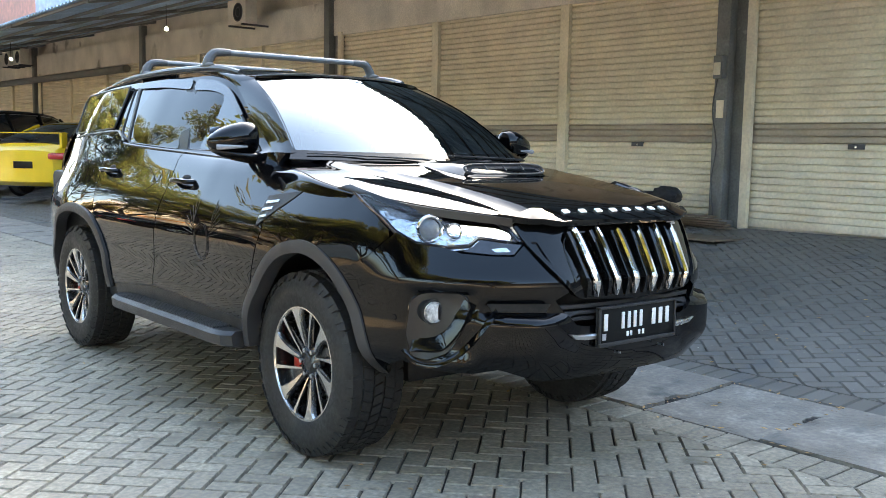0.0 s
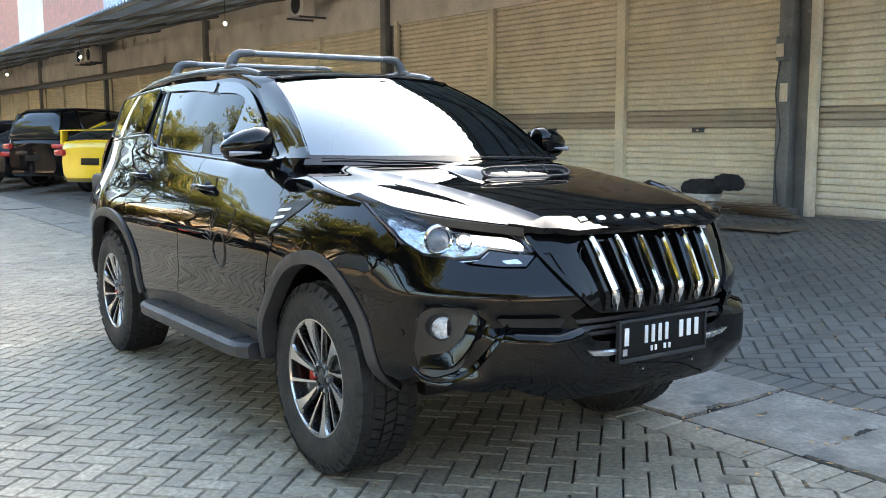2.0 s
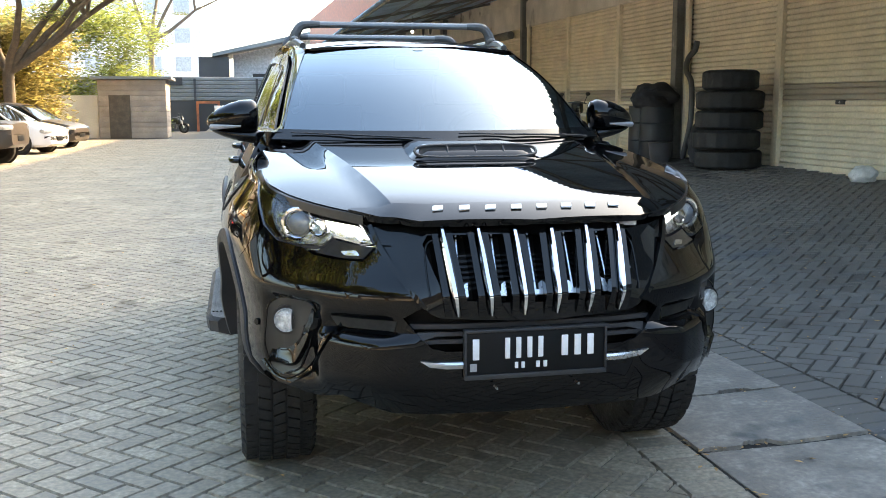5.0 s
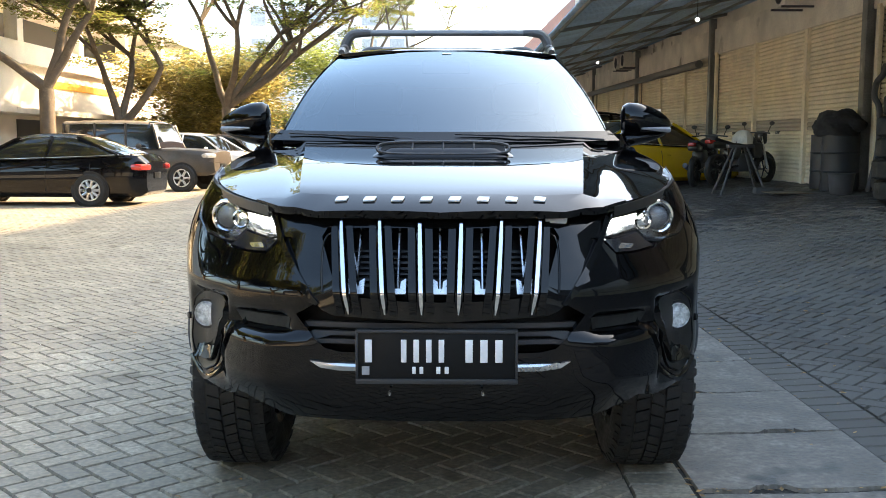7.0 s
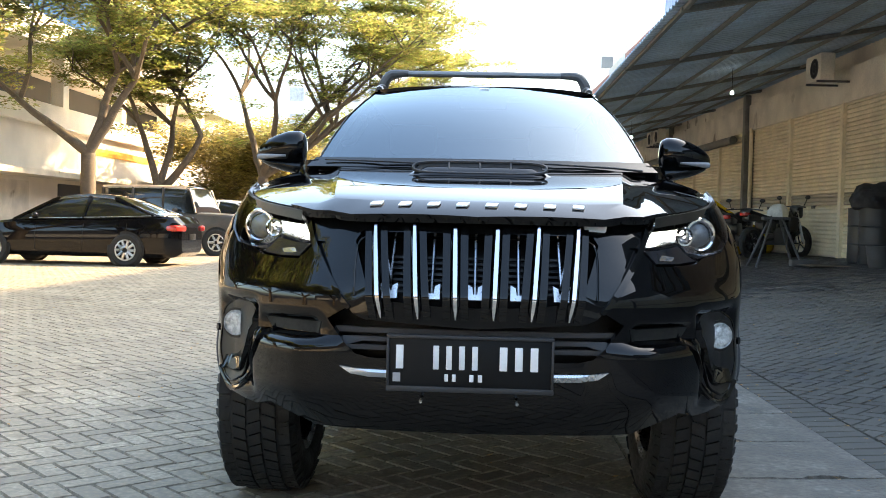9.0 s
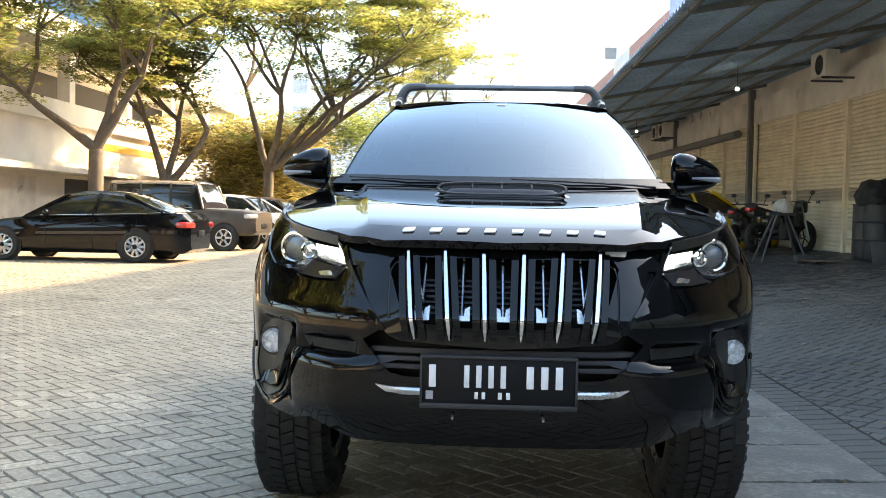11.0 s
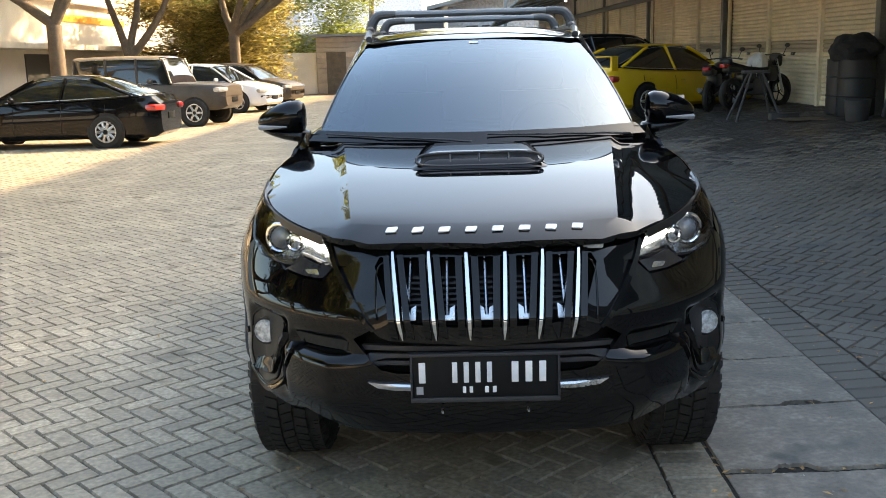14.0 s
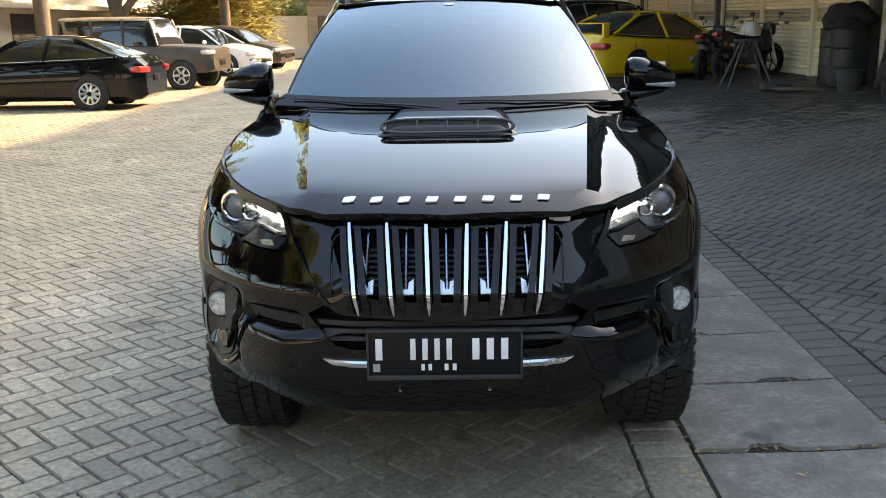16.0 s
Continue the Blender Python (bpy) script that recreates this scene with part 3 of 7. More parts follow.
for sg in (1, -1):
    f = nose_of(sg)
    lamp = part("headlight", skin(LAMP, f, 0.04, 0.01, -0.045), REFLECT, car, "clear head lamp with a projector and lit white strip")
    part("lens", skin(LAMP, f, 0.04, 0.004, 0.004, sheet=True), LENS, lamp)
    part("bezel", tube([f(a, b) + np.array([0, 0.012, -0.004]) for a, b in LAMP] + [f(*LAMP[0]) + np.array([0, 0.012, -0.004])], 0.009, 6), SMOKE, lamp)
    c = f(0.872, 0.977)
    n = np.array([sg * 0.35, -0.93, 0.05])
    part("projector", ball(c - n * 0.045, 0.038, n=20), EYE_GLASS, lamp, "round glass projector")
    ring = []
    for k in range(25):
        t = 2 * math.pi * k / 24
        ring.append(c - n * 0.03 + 0.047 * (np.array([math.cos(t) * 0.93, sg * math.cos(t) * 0.35, math.sin(t)])))
    part("projector_ring", tube(ring, 0.008, 8), CHROME, lamp)
    c2 = f(0.775, 0.972)
    ring = [c2 - n * 0.03 + 0.026 * np.array([math.cos(2 * math.pi * k / 16) * 0.93, sg * math.cos(2 * math.pi * k / 16) * 0.35, math.sin(2 * math.pi * k / 16)]) for k in range(17)]
    part("side_reflector", tube(ring, 0.005, 6), CHROME, lamp)
    part("daylight_strip", skin(soft([(0.815, 0.999), (0.82, 1.014), (0.745, 1.010), (0.62, 0.999), (0.566, 0.978), (0.552, 0.964), (0.60, 0.970), (0.67, 0.979), (0.735, 0.990)], 0.006, 2), f, 0.05, 0.006, -0.028), DRL, lamp, "lit white daytime strip")
    part("brow", skin([(1.22, 1.104), (1.12, 1.078), (1.028, 1.058), (0.893, 1.041), (0.754, 1.032), (0.615, 1.019), (0.615, 1.009), (0.754, 1.020), (0.893, 1.029), (1.028, 1.046), (1.12, 1.066), (1.22, 1.094)], f, 0.05, 0.012, 0.003), GLOSS, lamp)
    low = part("lower_lamp", skin(STRIP, f, 0.04, 0.02, 0.002), SMOKE, car, "smoked lower lamp under the head lamp")
    part("bulb", skin(soft([(0.56, 0.903), (0.62, 0.901), (0.64, 0.912), (0.58, 0.918)], 0.006, 2), f, 0.05, 0.004, 0.004), REFLECT, low)

# Fog lamps in their pockets, the blades below and the wedges beside the lower grille.
FOGGLASS = mat("fog_lamp_glass", (0.80, 0.81, 0.82), 0.18, 0.35, spots=(60, 0.4), grain=(150, 0.2), bump=(45, 1.0))
POCKET = [(0.935, 0.725), (0.90, 0.748), (0.84, 0.757), (0.75, 0.757), (0.715, 0.735), (0.72, 0.68), (0.735, 0.62), (0.79, 0.535), (0.87, 0.505), (0.93, 0.515), (0.95, 0.60)]
for sg in (1, -1):
    f = nose_of(sg)
    pocket = part("fog_pocket", skin(soft(POCKET, 0.02, 3), f, 0.03, 0.012, 0.002), BLACKTRIM, car, "dull black fog lamp pocket")
    edge_ = soft(POCKET, 0.02, 3)
    part("pocket_rim", tube([f(a, b) + np.array([sg * 0.001, -0.002, 0]) for a, b in list(edge_) + [edge_[0]]], 0.003, 6), GLOSS, pocket)
    c = np.array([sg * 0.716, -0.690, 0.684])
    n = np.array([sg * 0.25, -0.968, 0.0])
    m = Matrix.Translation(c) @ Vector(n).to_track_quat("X", "Z").to_matrix().to_4x4()
    fog = part("fog_lamp", lathe([(-0.05, 0.0), (-0.05, 0.034), (0.006, 0.0385), (0.010, 0.037), (0.006, 0.034), (0.004, 0.020), (0.003, 0.0)], 28), FOGGLASS, pocket, "round clear fog lamp")
    fog.matrix_basis = m
    cover = part("fog_lens", lathe([(0.006, 0.037), (0.014, 0.031), (0.019, 0.018), (0.021, 0.0)], 28), LENS, pocket)
    cover.matrix_basis = m
    sleeve = part("fog_sleeve", lathe([(-0.05, 0.045), (0.004, 0.046), (0.004, 0.039), (-0.05, 0.039)], 28), BLACKTRIM, pocket)
    sleeve.matrix_basis = m
    for name, one, two, high, m_, owner, label_ in (
            ("fog_inlay", [(0.735, 0.737), (0.755, 0.695), (0.785, 0.645), (0.84, 0.60), (0.925, 0.583)], [(0.688, 0.708), (0.71, 0.665), (0.745, 0.605), (0.815, 0.537), (0.938, 0.530)], 0.020, GLOSS, pocket, "gloss black curved inlay beside the fog lamp"),
            ("fog_blade", [(0.618, 0.708), (0.65, 0.664), (0.70, 0.60), (0.755, 0.545), (0.835, 0.500), (0.90, 0.502), (0.952, 0.545)], [(0.606, 0.690), (0.637, 0.645), (0.688, 0.578), (0.745, 0.522), (0.835, 0.482), (0.91, 0.486), (0.965, 0.540)], 0.010, PAINT, car, "gloss black lip curling under the fog lamp")):
        one, two = spline(one, 5), spline(two, 5)
        sect = []
        for p_, q_ in zip(one, two):
            ring = []
            for w in (0.0, 0.12, 0.35, 0.6, 0.85, 1.0):
                a, b = p_ * (1 - w) + q_ * w
                p = f(a, b)
                nn = np.cross(f(a, b + 1e-3) - p, f(a + 1e-3, b) - p)
                nn = nn / np.linalg.norm(nn) * (1 if np.dot(nn, OUT(p)) > 0 else -1)
                ring.append(p + nn * (high * w ** 0.8 if w < 1 else -0.01))
            sect.append(ring)
        part(name, loft(sect), m_, owner, label_, 50)
    part("sensor", rod(f(1.0, 0.656), f(1.0, 0.656) + np.array([sg * 0.006, -0.004, 0]), 0.011, n=14), GLOSS, bumper)
    # A black patch deepens the wedge-shaped hollow's shade.
    part("hollow", skin([(0.65, 0.722), (0.63, 0.694), (0.43, 0.690), (0.418, 0.724)], f, 0.03, 0.006, 0.002), DARK, bumper, "black patch painting the shade in the hollow over the bumper corner")

# Number plate with its frame; the writing as plain bars.
PY = -1.035


def flat(y):
    return lambda a, b: np.array([a, y, b])


plate = part("number_plate", box((0.436, 0.012, 0.146), Matrix.Translation((-0.009, PY, 0.629)), 0.004), PLATE, car, "black number plate with white bars")
frame_bm = bmesh.new()
for a, b, c, d in ((-0.227, 0.209, 0.694, 0.703), (-0.227, 0.209, 0.555, 0.569), (-0.227, -0.220, 0.569, 0.694), (0.202, 0.209, 0.569, 0.694)):
    block(a, b, PY - 0.012, PY + 0.012, c, d, 0.002, frame_bm)
part("plate_frame", frame_bm, PLASTIC, plate)
for x0, x1, z0, z1, n, gap in ((-0.202, -0.172, 0.614, 0.676, 1, 0.35), (-0.105, 0.03, 0.614, 0.676, 4, 0.55), (0.068, 0.188, 0.614, 0.676, 3, 0.5), (-0.075, -0.035, 0.583, 0.602, 2, 0.5), (-0.010, 0.035, 0.583, 0.602, 2, 0.5)):
    w = (x1 - x0) / n
    for k in range(n):
        part("plate_mark", block(x0 + k * w, x0 + (k + 1 - gap) * w, PY - 0.010, PY - 0.005, z0, z1, 0.0015), WHITE, plate)
part("plate_seal", block(-0.21, -0.19, PY - 0.009, PY - 0.004, 0.58, 0.603), TRIM_GREY, plate)
for x in (-0.135, 0.115):
    part("plate_bolt", rod((x, PY - 0.002, 0.532), (x, PY - 0.03, 0.532), 0.004), SATIN, bumper)

# Bonnet with the scoop and eight blank bright marks along its nose.
HOOD = [(0, -0.975), (0.18, -0.968), (0.34, -0.945), (0.44, -0.895), (0.52, -0.82), (0.61, -0.70), (0.69, -0.55), (0.735, -0.42), (0.762, -0.30), (0.777, -0.15), (0.778, 0.0), (0.762, 0.12), (0.735, 0.29), (0.685, 0.405), (0.5, 0.305), (0.25, 0.230), (0, 0.21)]
middle = [tuple(p) for p in spline(HOOD[:3] + [(0.394, -0.918)], 4)] + [(0.560, 0.338)] + HOOD[14:]
flank = [tuple(p) for p in spline([(0.394, -0.918)] + HOOD[3:14], 3)] + [(0.560, 0.338)]
bm = skin(middle + [(-a, b) for a, b in reversed(middle[1:-1])], bonnet_at, 0.05, 0.02)
for sg in (1, -1):
    skin([(sg * a, b) for a, b in flank], bonnet_at, 0.025, 0.02, bm=bm)
bonnet = part("bonnet", bm, PAINT, car, "gloss black bonnet with a crease along each side", 50)
lipline = [(0, -0.985), (0.34, -0.955), (0.45, -0.895), (0.53, -0.815), (0.52, -0.81), (0.44, -0.84), (0.30, -0.868), (0, -0.885)]
part("bonnet_guard", skin(lipline + [(-a, b) for a, b in reversed(lipline[1:-1])], bonnet_at, 0.05, 0.012, 0.007), PAINT, bonnet, "gloss black trim along the bonnet nose")
for k in range(8):
    x = -0.275 + k * 0.0785
    bow = 0.022 * (x / 0.29) ** 2
    part("badge_mark", skin(soft([(x - 0.019, -0.934 + bow), (x + 0.013, -0.934 + bow), (x + 0.019, -0.910 + bow), (x - 0.013, -0.910 + bow)], 0.003, 2), bonnet_at, 0.1, 0.004, 0.012), WHITE, bonnet)
sc = []
for y, hw, h in ((-0.305, 0.236, 0.000), (-0.285, 0.240, 0.020), (-0.24, 0.240, 0.034), (-0.16, 0.236, 0.037), (0.02, 0.222, 0.028), (0.14, 0.205, 0.001)):
    ring = []
    for i in range(17):
        u = -1 + i / 8
        a = abs(u)
        ring.append(bonnet_at(hw * u, y) + np.array([0, 0, h * (1 - step(0.78, 1.0, a)) + 0.001]))
    sc.append(ring)
scoop = part("scoop", loft(sc, closed=False), PAINT, bonnet, "low bonnet scoop with a slatted mouth", 40)
mouth = [[bonnet_at(0.215 * (1 - 0.04 * j) * (-1 + i / 8), -0.282 + 0.035 * j) + np.array([0, 0, 0.012 + 0.026 * j + 0.002]) for i in range(17)] for j in range(2)]
# A dark sheet across the mouth paints the shade inside.
part("scoop_mouth", loft(mouth, closed=False), DARK, scoop)
part("scoop_rim", tube([bonnet_at(0.226 * math.copysign(abs(math.cos(t)) ** 0.4, math.cos(t)), -0.270 + 0.024 * math.copysign(abs(math.sin(t)) ** 0.7, math.sin(t))) + np.array([0, 0, 0.026 + 0.018 * math.copysign(abs(math.sin(t)) ** 0.7, math.sin(t))]) for t in np.linspace(0, 2 * math.pi, 49)], 0.006, 6), PLASTIC, scoop)
for x in (-0.105, 0.0, 0.105):
    part("scoop_fin", tube([bonnet_at(x, -0.287) + np.array([0, 0, 0.014]), bonnet_at(x, -0.245) + np.array([0, 0, 0.044])], 0.004, 6), PLASTIC, scoop)

# Body sides.
HOOD_EDGE = spline([(0.44, -0.895), (0.52, -0.82), (0.61, -0.70), (0.69, -0.55), (0.735, -0.42), (0.762, -0.30), (0.777, -0.15), (0.778, 0.0), (0.762, 0.12), (0.72, 0.27), (0.665, 0.375)], 6)
SHOULDER = ramp([(-0.5, 1.055), (-0.40, 1.075), (-0.25, 1.075), (-0.1, 1.075), (0.1, 1.09), (0.3, 1.115), (0.5, 1.14)])


def shoulder_line(a, da, b, db, sg, n=12):
    """A smooth line from a to b that leaves along da and arrives along db, mirrored by sg."""
    size = np.linalg.norm(b - a)
    da, db = da / np.linalg.norm(da) * size, db / np.linalg.norm(db) * size
    line = []
    for t in np.linspace(0, 1, n):
        h = 2 * t ** 3 - 3 * t * t
        line.append((a * (1 + h) - b * h + da * (t ** 3 - 2 * t * t + t) + db * (t ** 3 - t * t)) * np.array([sg, 1, 1]))
    return line + [(b - np.array([0, 0, 0.03])) * np.array([sg, 1, 1])]


RAILGREY = mat("dark_satin_rail", (0.10, 0.105, 0.11), 0.35, 0.6, spots=(6, 0.1))
CREST = mat("frosted_decal", (0.012, 0.012, 0.012), 0.35, spots=(60, 0.3))
for sg in (1, -1):
    f = side_of(sg)
    bm = bmesh.new()
    outline = [(-0.303, 0.800), (-0.45, 0.873), (-0.525, 0.944), (-0.515, 0.972), (-0.448, 1.015), (-0.36, 1.055), (-0.265, 1.098)]
    outline += [(y, SHOULDER(y)) for y in np.arange(-0.24, 0.36, 0.05)]
    outline += [(0.372, 1.128), (0.247, 0.99), (0.233, 0.917), (0.313, 0.741), (0.373, 0.515), (0.40, 0.43)]
    outline += [q for q in arch_f if q[0] > -0.30]
    fender = part("fender", skin(outline, f, 0.05, 0.015), PAINT, car, "gloss black front wing", 45)
    rows = []
    for y in np.arange(-0.27, 0.431, 0.03):
        x = float(np.interp(y, HOOD_EDGE[:, 1], HOOD_EDGE[:, 0]))
        top = bonnet_at(x, y) + np.array([0.006, 0, -0.002])
        out = side_at(y, SHOULDER(y))
        up = side_at(y, SHOULDER(y) + 0.012) - out
        inward = top - (bonnet_at(x - 0.03, y) + np.array([0.006, 0, -0.002]))
        rows.append(shoulder_line(out, up, top, -inward, sg))
    part("fender_top", loft(rows, closed=False), PAINT, fender, sharp=60)
    last = rows[-1][:-1]
    foot = shoulder_line(side_at(0.55, 1.195), np.array([0, 0, 1.0]), screen_at(0.95, 0.0) + np.array([0, -0.002, 0.004]), np.array([-1.0, 0, 0.1]), sg)[:-1]
    part("pillar_foot", loft([[p * (1 - t) + q * t for p, q in zip(last, foot)] for t in np.linspace(0, 1, 6)], closed=False), PAINT, fender, sharp=60)
    # doors
    door_f = [(0.38, 0.515), (0.32, 0.741), (0.24, 0.917), (0.255, 0.99), (0.39, 1.188), (0.47, 1.195), (1.36, 1.232), (1.33, 1.036), (1.36, 0.80), (1.405, 0.552)]
    door_r = [(1.413, 0.552), (1.368, 0.80), (1.338, 1.036), (1.368, 1.234), (2.09, 1.268), (2.19, 1.295), (2.30, 1.340), (2.36, 1.348), (2.37, 1.10), (2.26, 0.86), (2.14, 0.765), (2.045, 0.62), (2.0, 0.50)]
    for name, line, hy, hz in (("front_door", door_f, 1.16, 1.095), ("rear_door", door_r, 2.22, 1.125)):
        door = part(name, skin(line, f, 0.06, 0.015), PAINT, car, "gloss black " + name.replace("_", " "), 45)
        p = f(hy, hz)
        grip = [p + np.array([sg * o, dy, dz]) for o, dy, dz in ((0.0, -0.105, 0.0), (0.035, -0.085, 0.0), (0.042, 0.0, 0.004), (0.035, 0.085, 0.002), (0.0, 0.105, 0.0))]
        part("handle", tube([tuple(q) for q in spline(grip, 5)], 0.013, 8), PAINT, door, "gloss black door handle")
        part("handle_cup", ball(p + np.array([-sg * 0.012, 0, 0]), 0.06, scale=(0.25, 1.0, 0.55)), DARK, door)
    if sg < 0:
        bm = bmesh.new()
        c = f(0.80, 0.86)
        for r in (0.075, 0.085):
            tube([f(0.80 + r * 0.9 * math.cos(t), 0.83 + r * math.sin(t)) + np.array([sg * 0.0025, 0, 0]) for t in np.linspace(0, 2 * math.pi, 33)], 0.0014, 4, bm)
        for k in range(7):
            for sd in (-1, 1):
                a = radians(12 + 13 * k)
                p, q = (0.80 + sd * 0.09, 0.86 + 0.012 * k), (0.80 + sd * (0.09 + 0.11 * math.cos(a)), 0.86 + 0.012 * k + 0.09 * math.sin(a))
                tube([f(*p) + np.array([sg * 0.0025, 0, 0]), f(*q) + np.array([sg * 0.0025, 0, 0])], 0.0014, 4, bm)
        part("crest_sticker", bm, CREST, car, "faint frosted winged crest sticker")
    quarter = [(2.37, 1.35), (2.38, 1.10), (2.27, 0.865)] + [p for p in arch_r if p[0] > 2.3] + [(3.25, 0.46), (3.5, 0.5), (3.66, 0.62), (3.68, 1.0), (3.62, 1.25), (3.4, 1.30), (3.164, 1.316)]
    part("rear_quarter", skin(quarter, f, 0.07, 0.015), PAINT, car, "gloss black rear quarter", 45)
    part("belt_strip", tube([f(y, z) + np.array([sg * 0.003, 0, 0]) for y, z in spline([(0.46, 1.20), (1.4, 1.240), (2.09, 1.275), (2.18, 1.30), (2.28, 1.343), (2.37, 1.356), (2.75, 1.342), (3.16, 1.322)], 6)], 0.0075, 6), GLOSS, car, "gloss black trim strip under the side windows")
    part("door_sill", skin([(0.36, 0.515), (0.40, 0.42), (2.0, 0.42), (2.01, 0.495), (1.4, 0.545)], f, 0.1, 0.02, -0.01), PLASTIC, car, "dull black sill")
    part("side_vent", skin([(0.285, 0.935), (0.295, 1.06), (0.06, 1.088), (0.075, 1.075), (0.20, 0.99)], f, 0.05, 0.01, 0.004), PLASTIC, fender, "black side vent with silver bars")
    for k in range(3):
        part("vent_bar", skin([(0.275, 0.965 + 0.03 * k), (0.275, 0.976 + 0.03 * k), (0.225 - 0.02 * k, 0.986 + 0.03 * k), (0.225 - 0.02 * k, 0.975 + 0.03 * k)], f, 0.1, 0.006, 0.009), SATIN, fender)
    # glass and pillars
    GUT = [(0.53, 1.236), (0.646, 1.282), (0.76, 1.36), (0.887, 1.433), (1.134, 1.581), (1.26, 1.625), (1.412, 1.650), (1.759, 1.677), (2.244, 1.668), (2.8, 1.645), (3.25, 1.61), (3.35, 1.52), (3.25, 1.33)]
    cabin = part("pillar_frame", skin(GUT + [(3.17, 1.318), (2.37, 1.350), (2.29, 1.34), (2.09, 1.268), (1.36, 1.232), (0.56, 1.20)], f, 0.06, 0.02, -0.004), PAINT, car, "gloss black window frames and pillars", 45)
    for name, line in (("front_window", [(0.66, 1.245), (0.79, 1.312), (0.95, 1.415), (1.18, 1.54), (1.34, 1.59), (1.54, 1.598), (1.36, 1.248)]), ("rear_window", [(1.46, 1.252), (1.66, 1.60), (1.90, 1.612), (2.235, 1.605), (2.10, 1.285)]), ("vent_window", [(2.125, 1.30), (2.265, 1.605), (2.31, 1.60), (2.24, 1.345), (2.18, 1.315)]), ("quarter_window", [(2.385, 1.372), (2.42, 1.628), (2.8, 1.62), (3.24, 1.598), (3.28, 1.56), (3.20, 1.345)])):
        part(name, skin(soft(line, 0.025, 3), pane_of(sg), 0.08, 0.006, 0.010, sheet=True), TINT, cabin, "dark tinted side window")
        ring = list(soft(line, 0.025, 3))
        part("window_seal", tube([pane_of(sg)(a, b) + np.array([sg * 0.012, 0, 0]) for a, b in ring + ring[:1]], 0.006, 5), BLACKTRIM, cabin)
    for line in ([(0.93, 1.415), (1.15, 1.55), (1.33, 1.605), (1.56, 1.62), (1.545, 1.56), (1.34, 1.553), (1.18, 1.52), (0.97, 1.415)], [(1.60, 1.622), (1.9, 1.632), (2.25, 1.622), (2.235, 1.595), (1.9, 1.59), (1.585, 1.565)]):
        part("wind_deflector", skin(soft(line, 0.08, 5), pane_of(sg), 0.04, 0.006, 0.022), SMOKE, cabin, "smoked window visor")
    for line in ([(1.365, 1.245), (1.455, 1.25), (1.655, 1.60), (1.545, 1.60)], [(2.10, 1.287), (2.126, 1.298), (2.268, 1.605), (2.238, 1.605)]):
        part("window_post", skin(line, pane_of(sg), 0.08, 0.008, 0.016), BLACKTRIM, cabin, "dull black post between the side windows")
    # arch flares
    for arch, name in ((ARCH_F, "front"), (ARCH_R, "rear")):
        line = spline(arch, 6)
        mid = (np.min(line[:, 0]) + np.max(line[:, 0])) / 2
        sect = []
        for y, z in line:
            d = np.array([mid - y, 0.42 - z])
            d = d / np.linalg.norm(d)
            p = f(y, z)
            q = f(y + d[0] * 0.028, z + d[1] * 0.028)
            r = f(y + d[0] * 0.052, z + d[1] * 0.052)
            o = np.array([sg * (0.55 if y < 0.0 and name == "front" else 1.0), 0.0, 0.0])
            sect.append([p - o * 0.004, p + o * 0.014, q + o * 0.022, r + o * 0.016, r - o * 0.05])
        part("arch_flare", loft(sect), PLASTIC, car, "dull grey-black plastic wheel arch flare", 40)
    # arch liners
    for cy in (-0.03, 2.62):
        bm = bmesh.new()
        loft([[(sg * x, cy + 0.50 * math.cos(t), 0.40 + 0.46 * math.sin(t)) for t in np.linspace(0.22, math.pi - 0.22, 22)] for x in (0.80, 0.45)], closed=False, bm=bm)
        part("arch_liner", bm, DARK, car)
    # side step
    st = []
    for y, inset_ in ((0.43, 0.05), (0.47, 0.012), (0.54, 0.0), (1.72, 0.0), (1.80, 0.012), (1.84, 0.05)):
        st.append([(sg * (0.80), y, 0.455), (sg * (0.985 - inset_), y, 0.462), (sg * (1.005 - inset_), y, 0.445), (sg * (1.0 - inset_), y, 0.40), (sg * (0.95 - inset_), y, 0.385), (sg * 0.80, y, 0.40)])
    stepbar = part("side_step", loft(st), PLASTIC, car, "dark grey ribbed side step", 30)
    for k in range(6):
        x = 0.89 + 0.016 * k
        part("tread_rib", block(min(sg * x, sg * (x + 0.008)), max(sg * x, sg * (x + 0.008)), 0.56, 1.70, 0.459, 0.467), PLASTIC, stepbar)
    # mirror
    rings = []
    for u, hy, zt, zb in ((0.0, 0.025, 1.345, 1.262), (0.008, 0.055, 1.368, 1.245), (0.03, 0.072, 1.380, 1.237), (0.08, 0.080, 1.378, 1.234), (0.13, 0.076, 1.364, 1.236), (0.175, 0.064, 1.344, 1.243), (0.205, 0.046, 1.324, 1.254), (0.222, 0.028, 1.308, 1.266), (0.230, 0.008, 1.294, 1.278)):
        x = sg * (0.755 + 0.95 * u)
        ring = []
        for k in range(24):
            t = 2 * math.pi * k / 24
            c, s = math.cos(t), math.sin(t)
            ring.append((x, 0.585 + 0.12 * u + hy * math.copysign(abs(c) ** 0.85, c), (zt + zb) / 2 + (zt - zb) / 2 * math.copysign(abs(s) ** 0.9, s)))
        rings.append(ring)
    mirror = part("wing_mirror", loft(rings), PAINT, car, "gloss black wing mirror with a turn lamp", 40)
    base = []
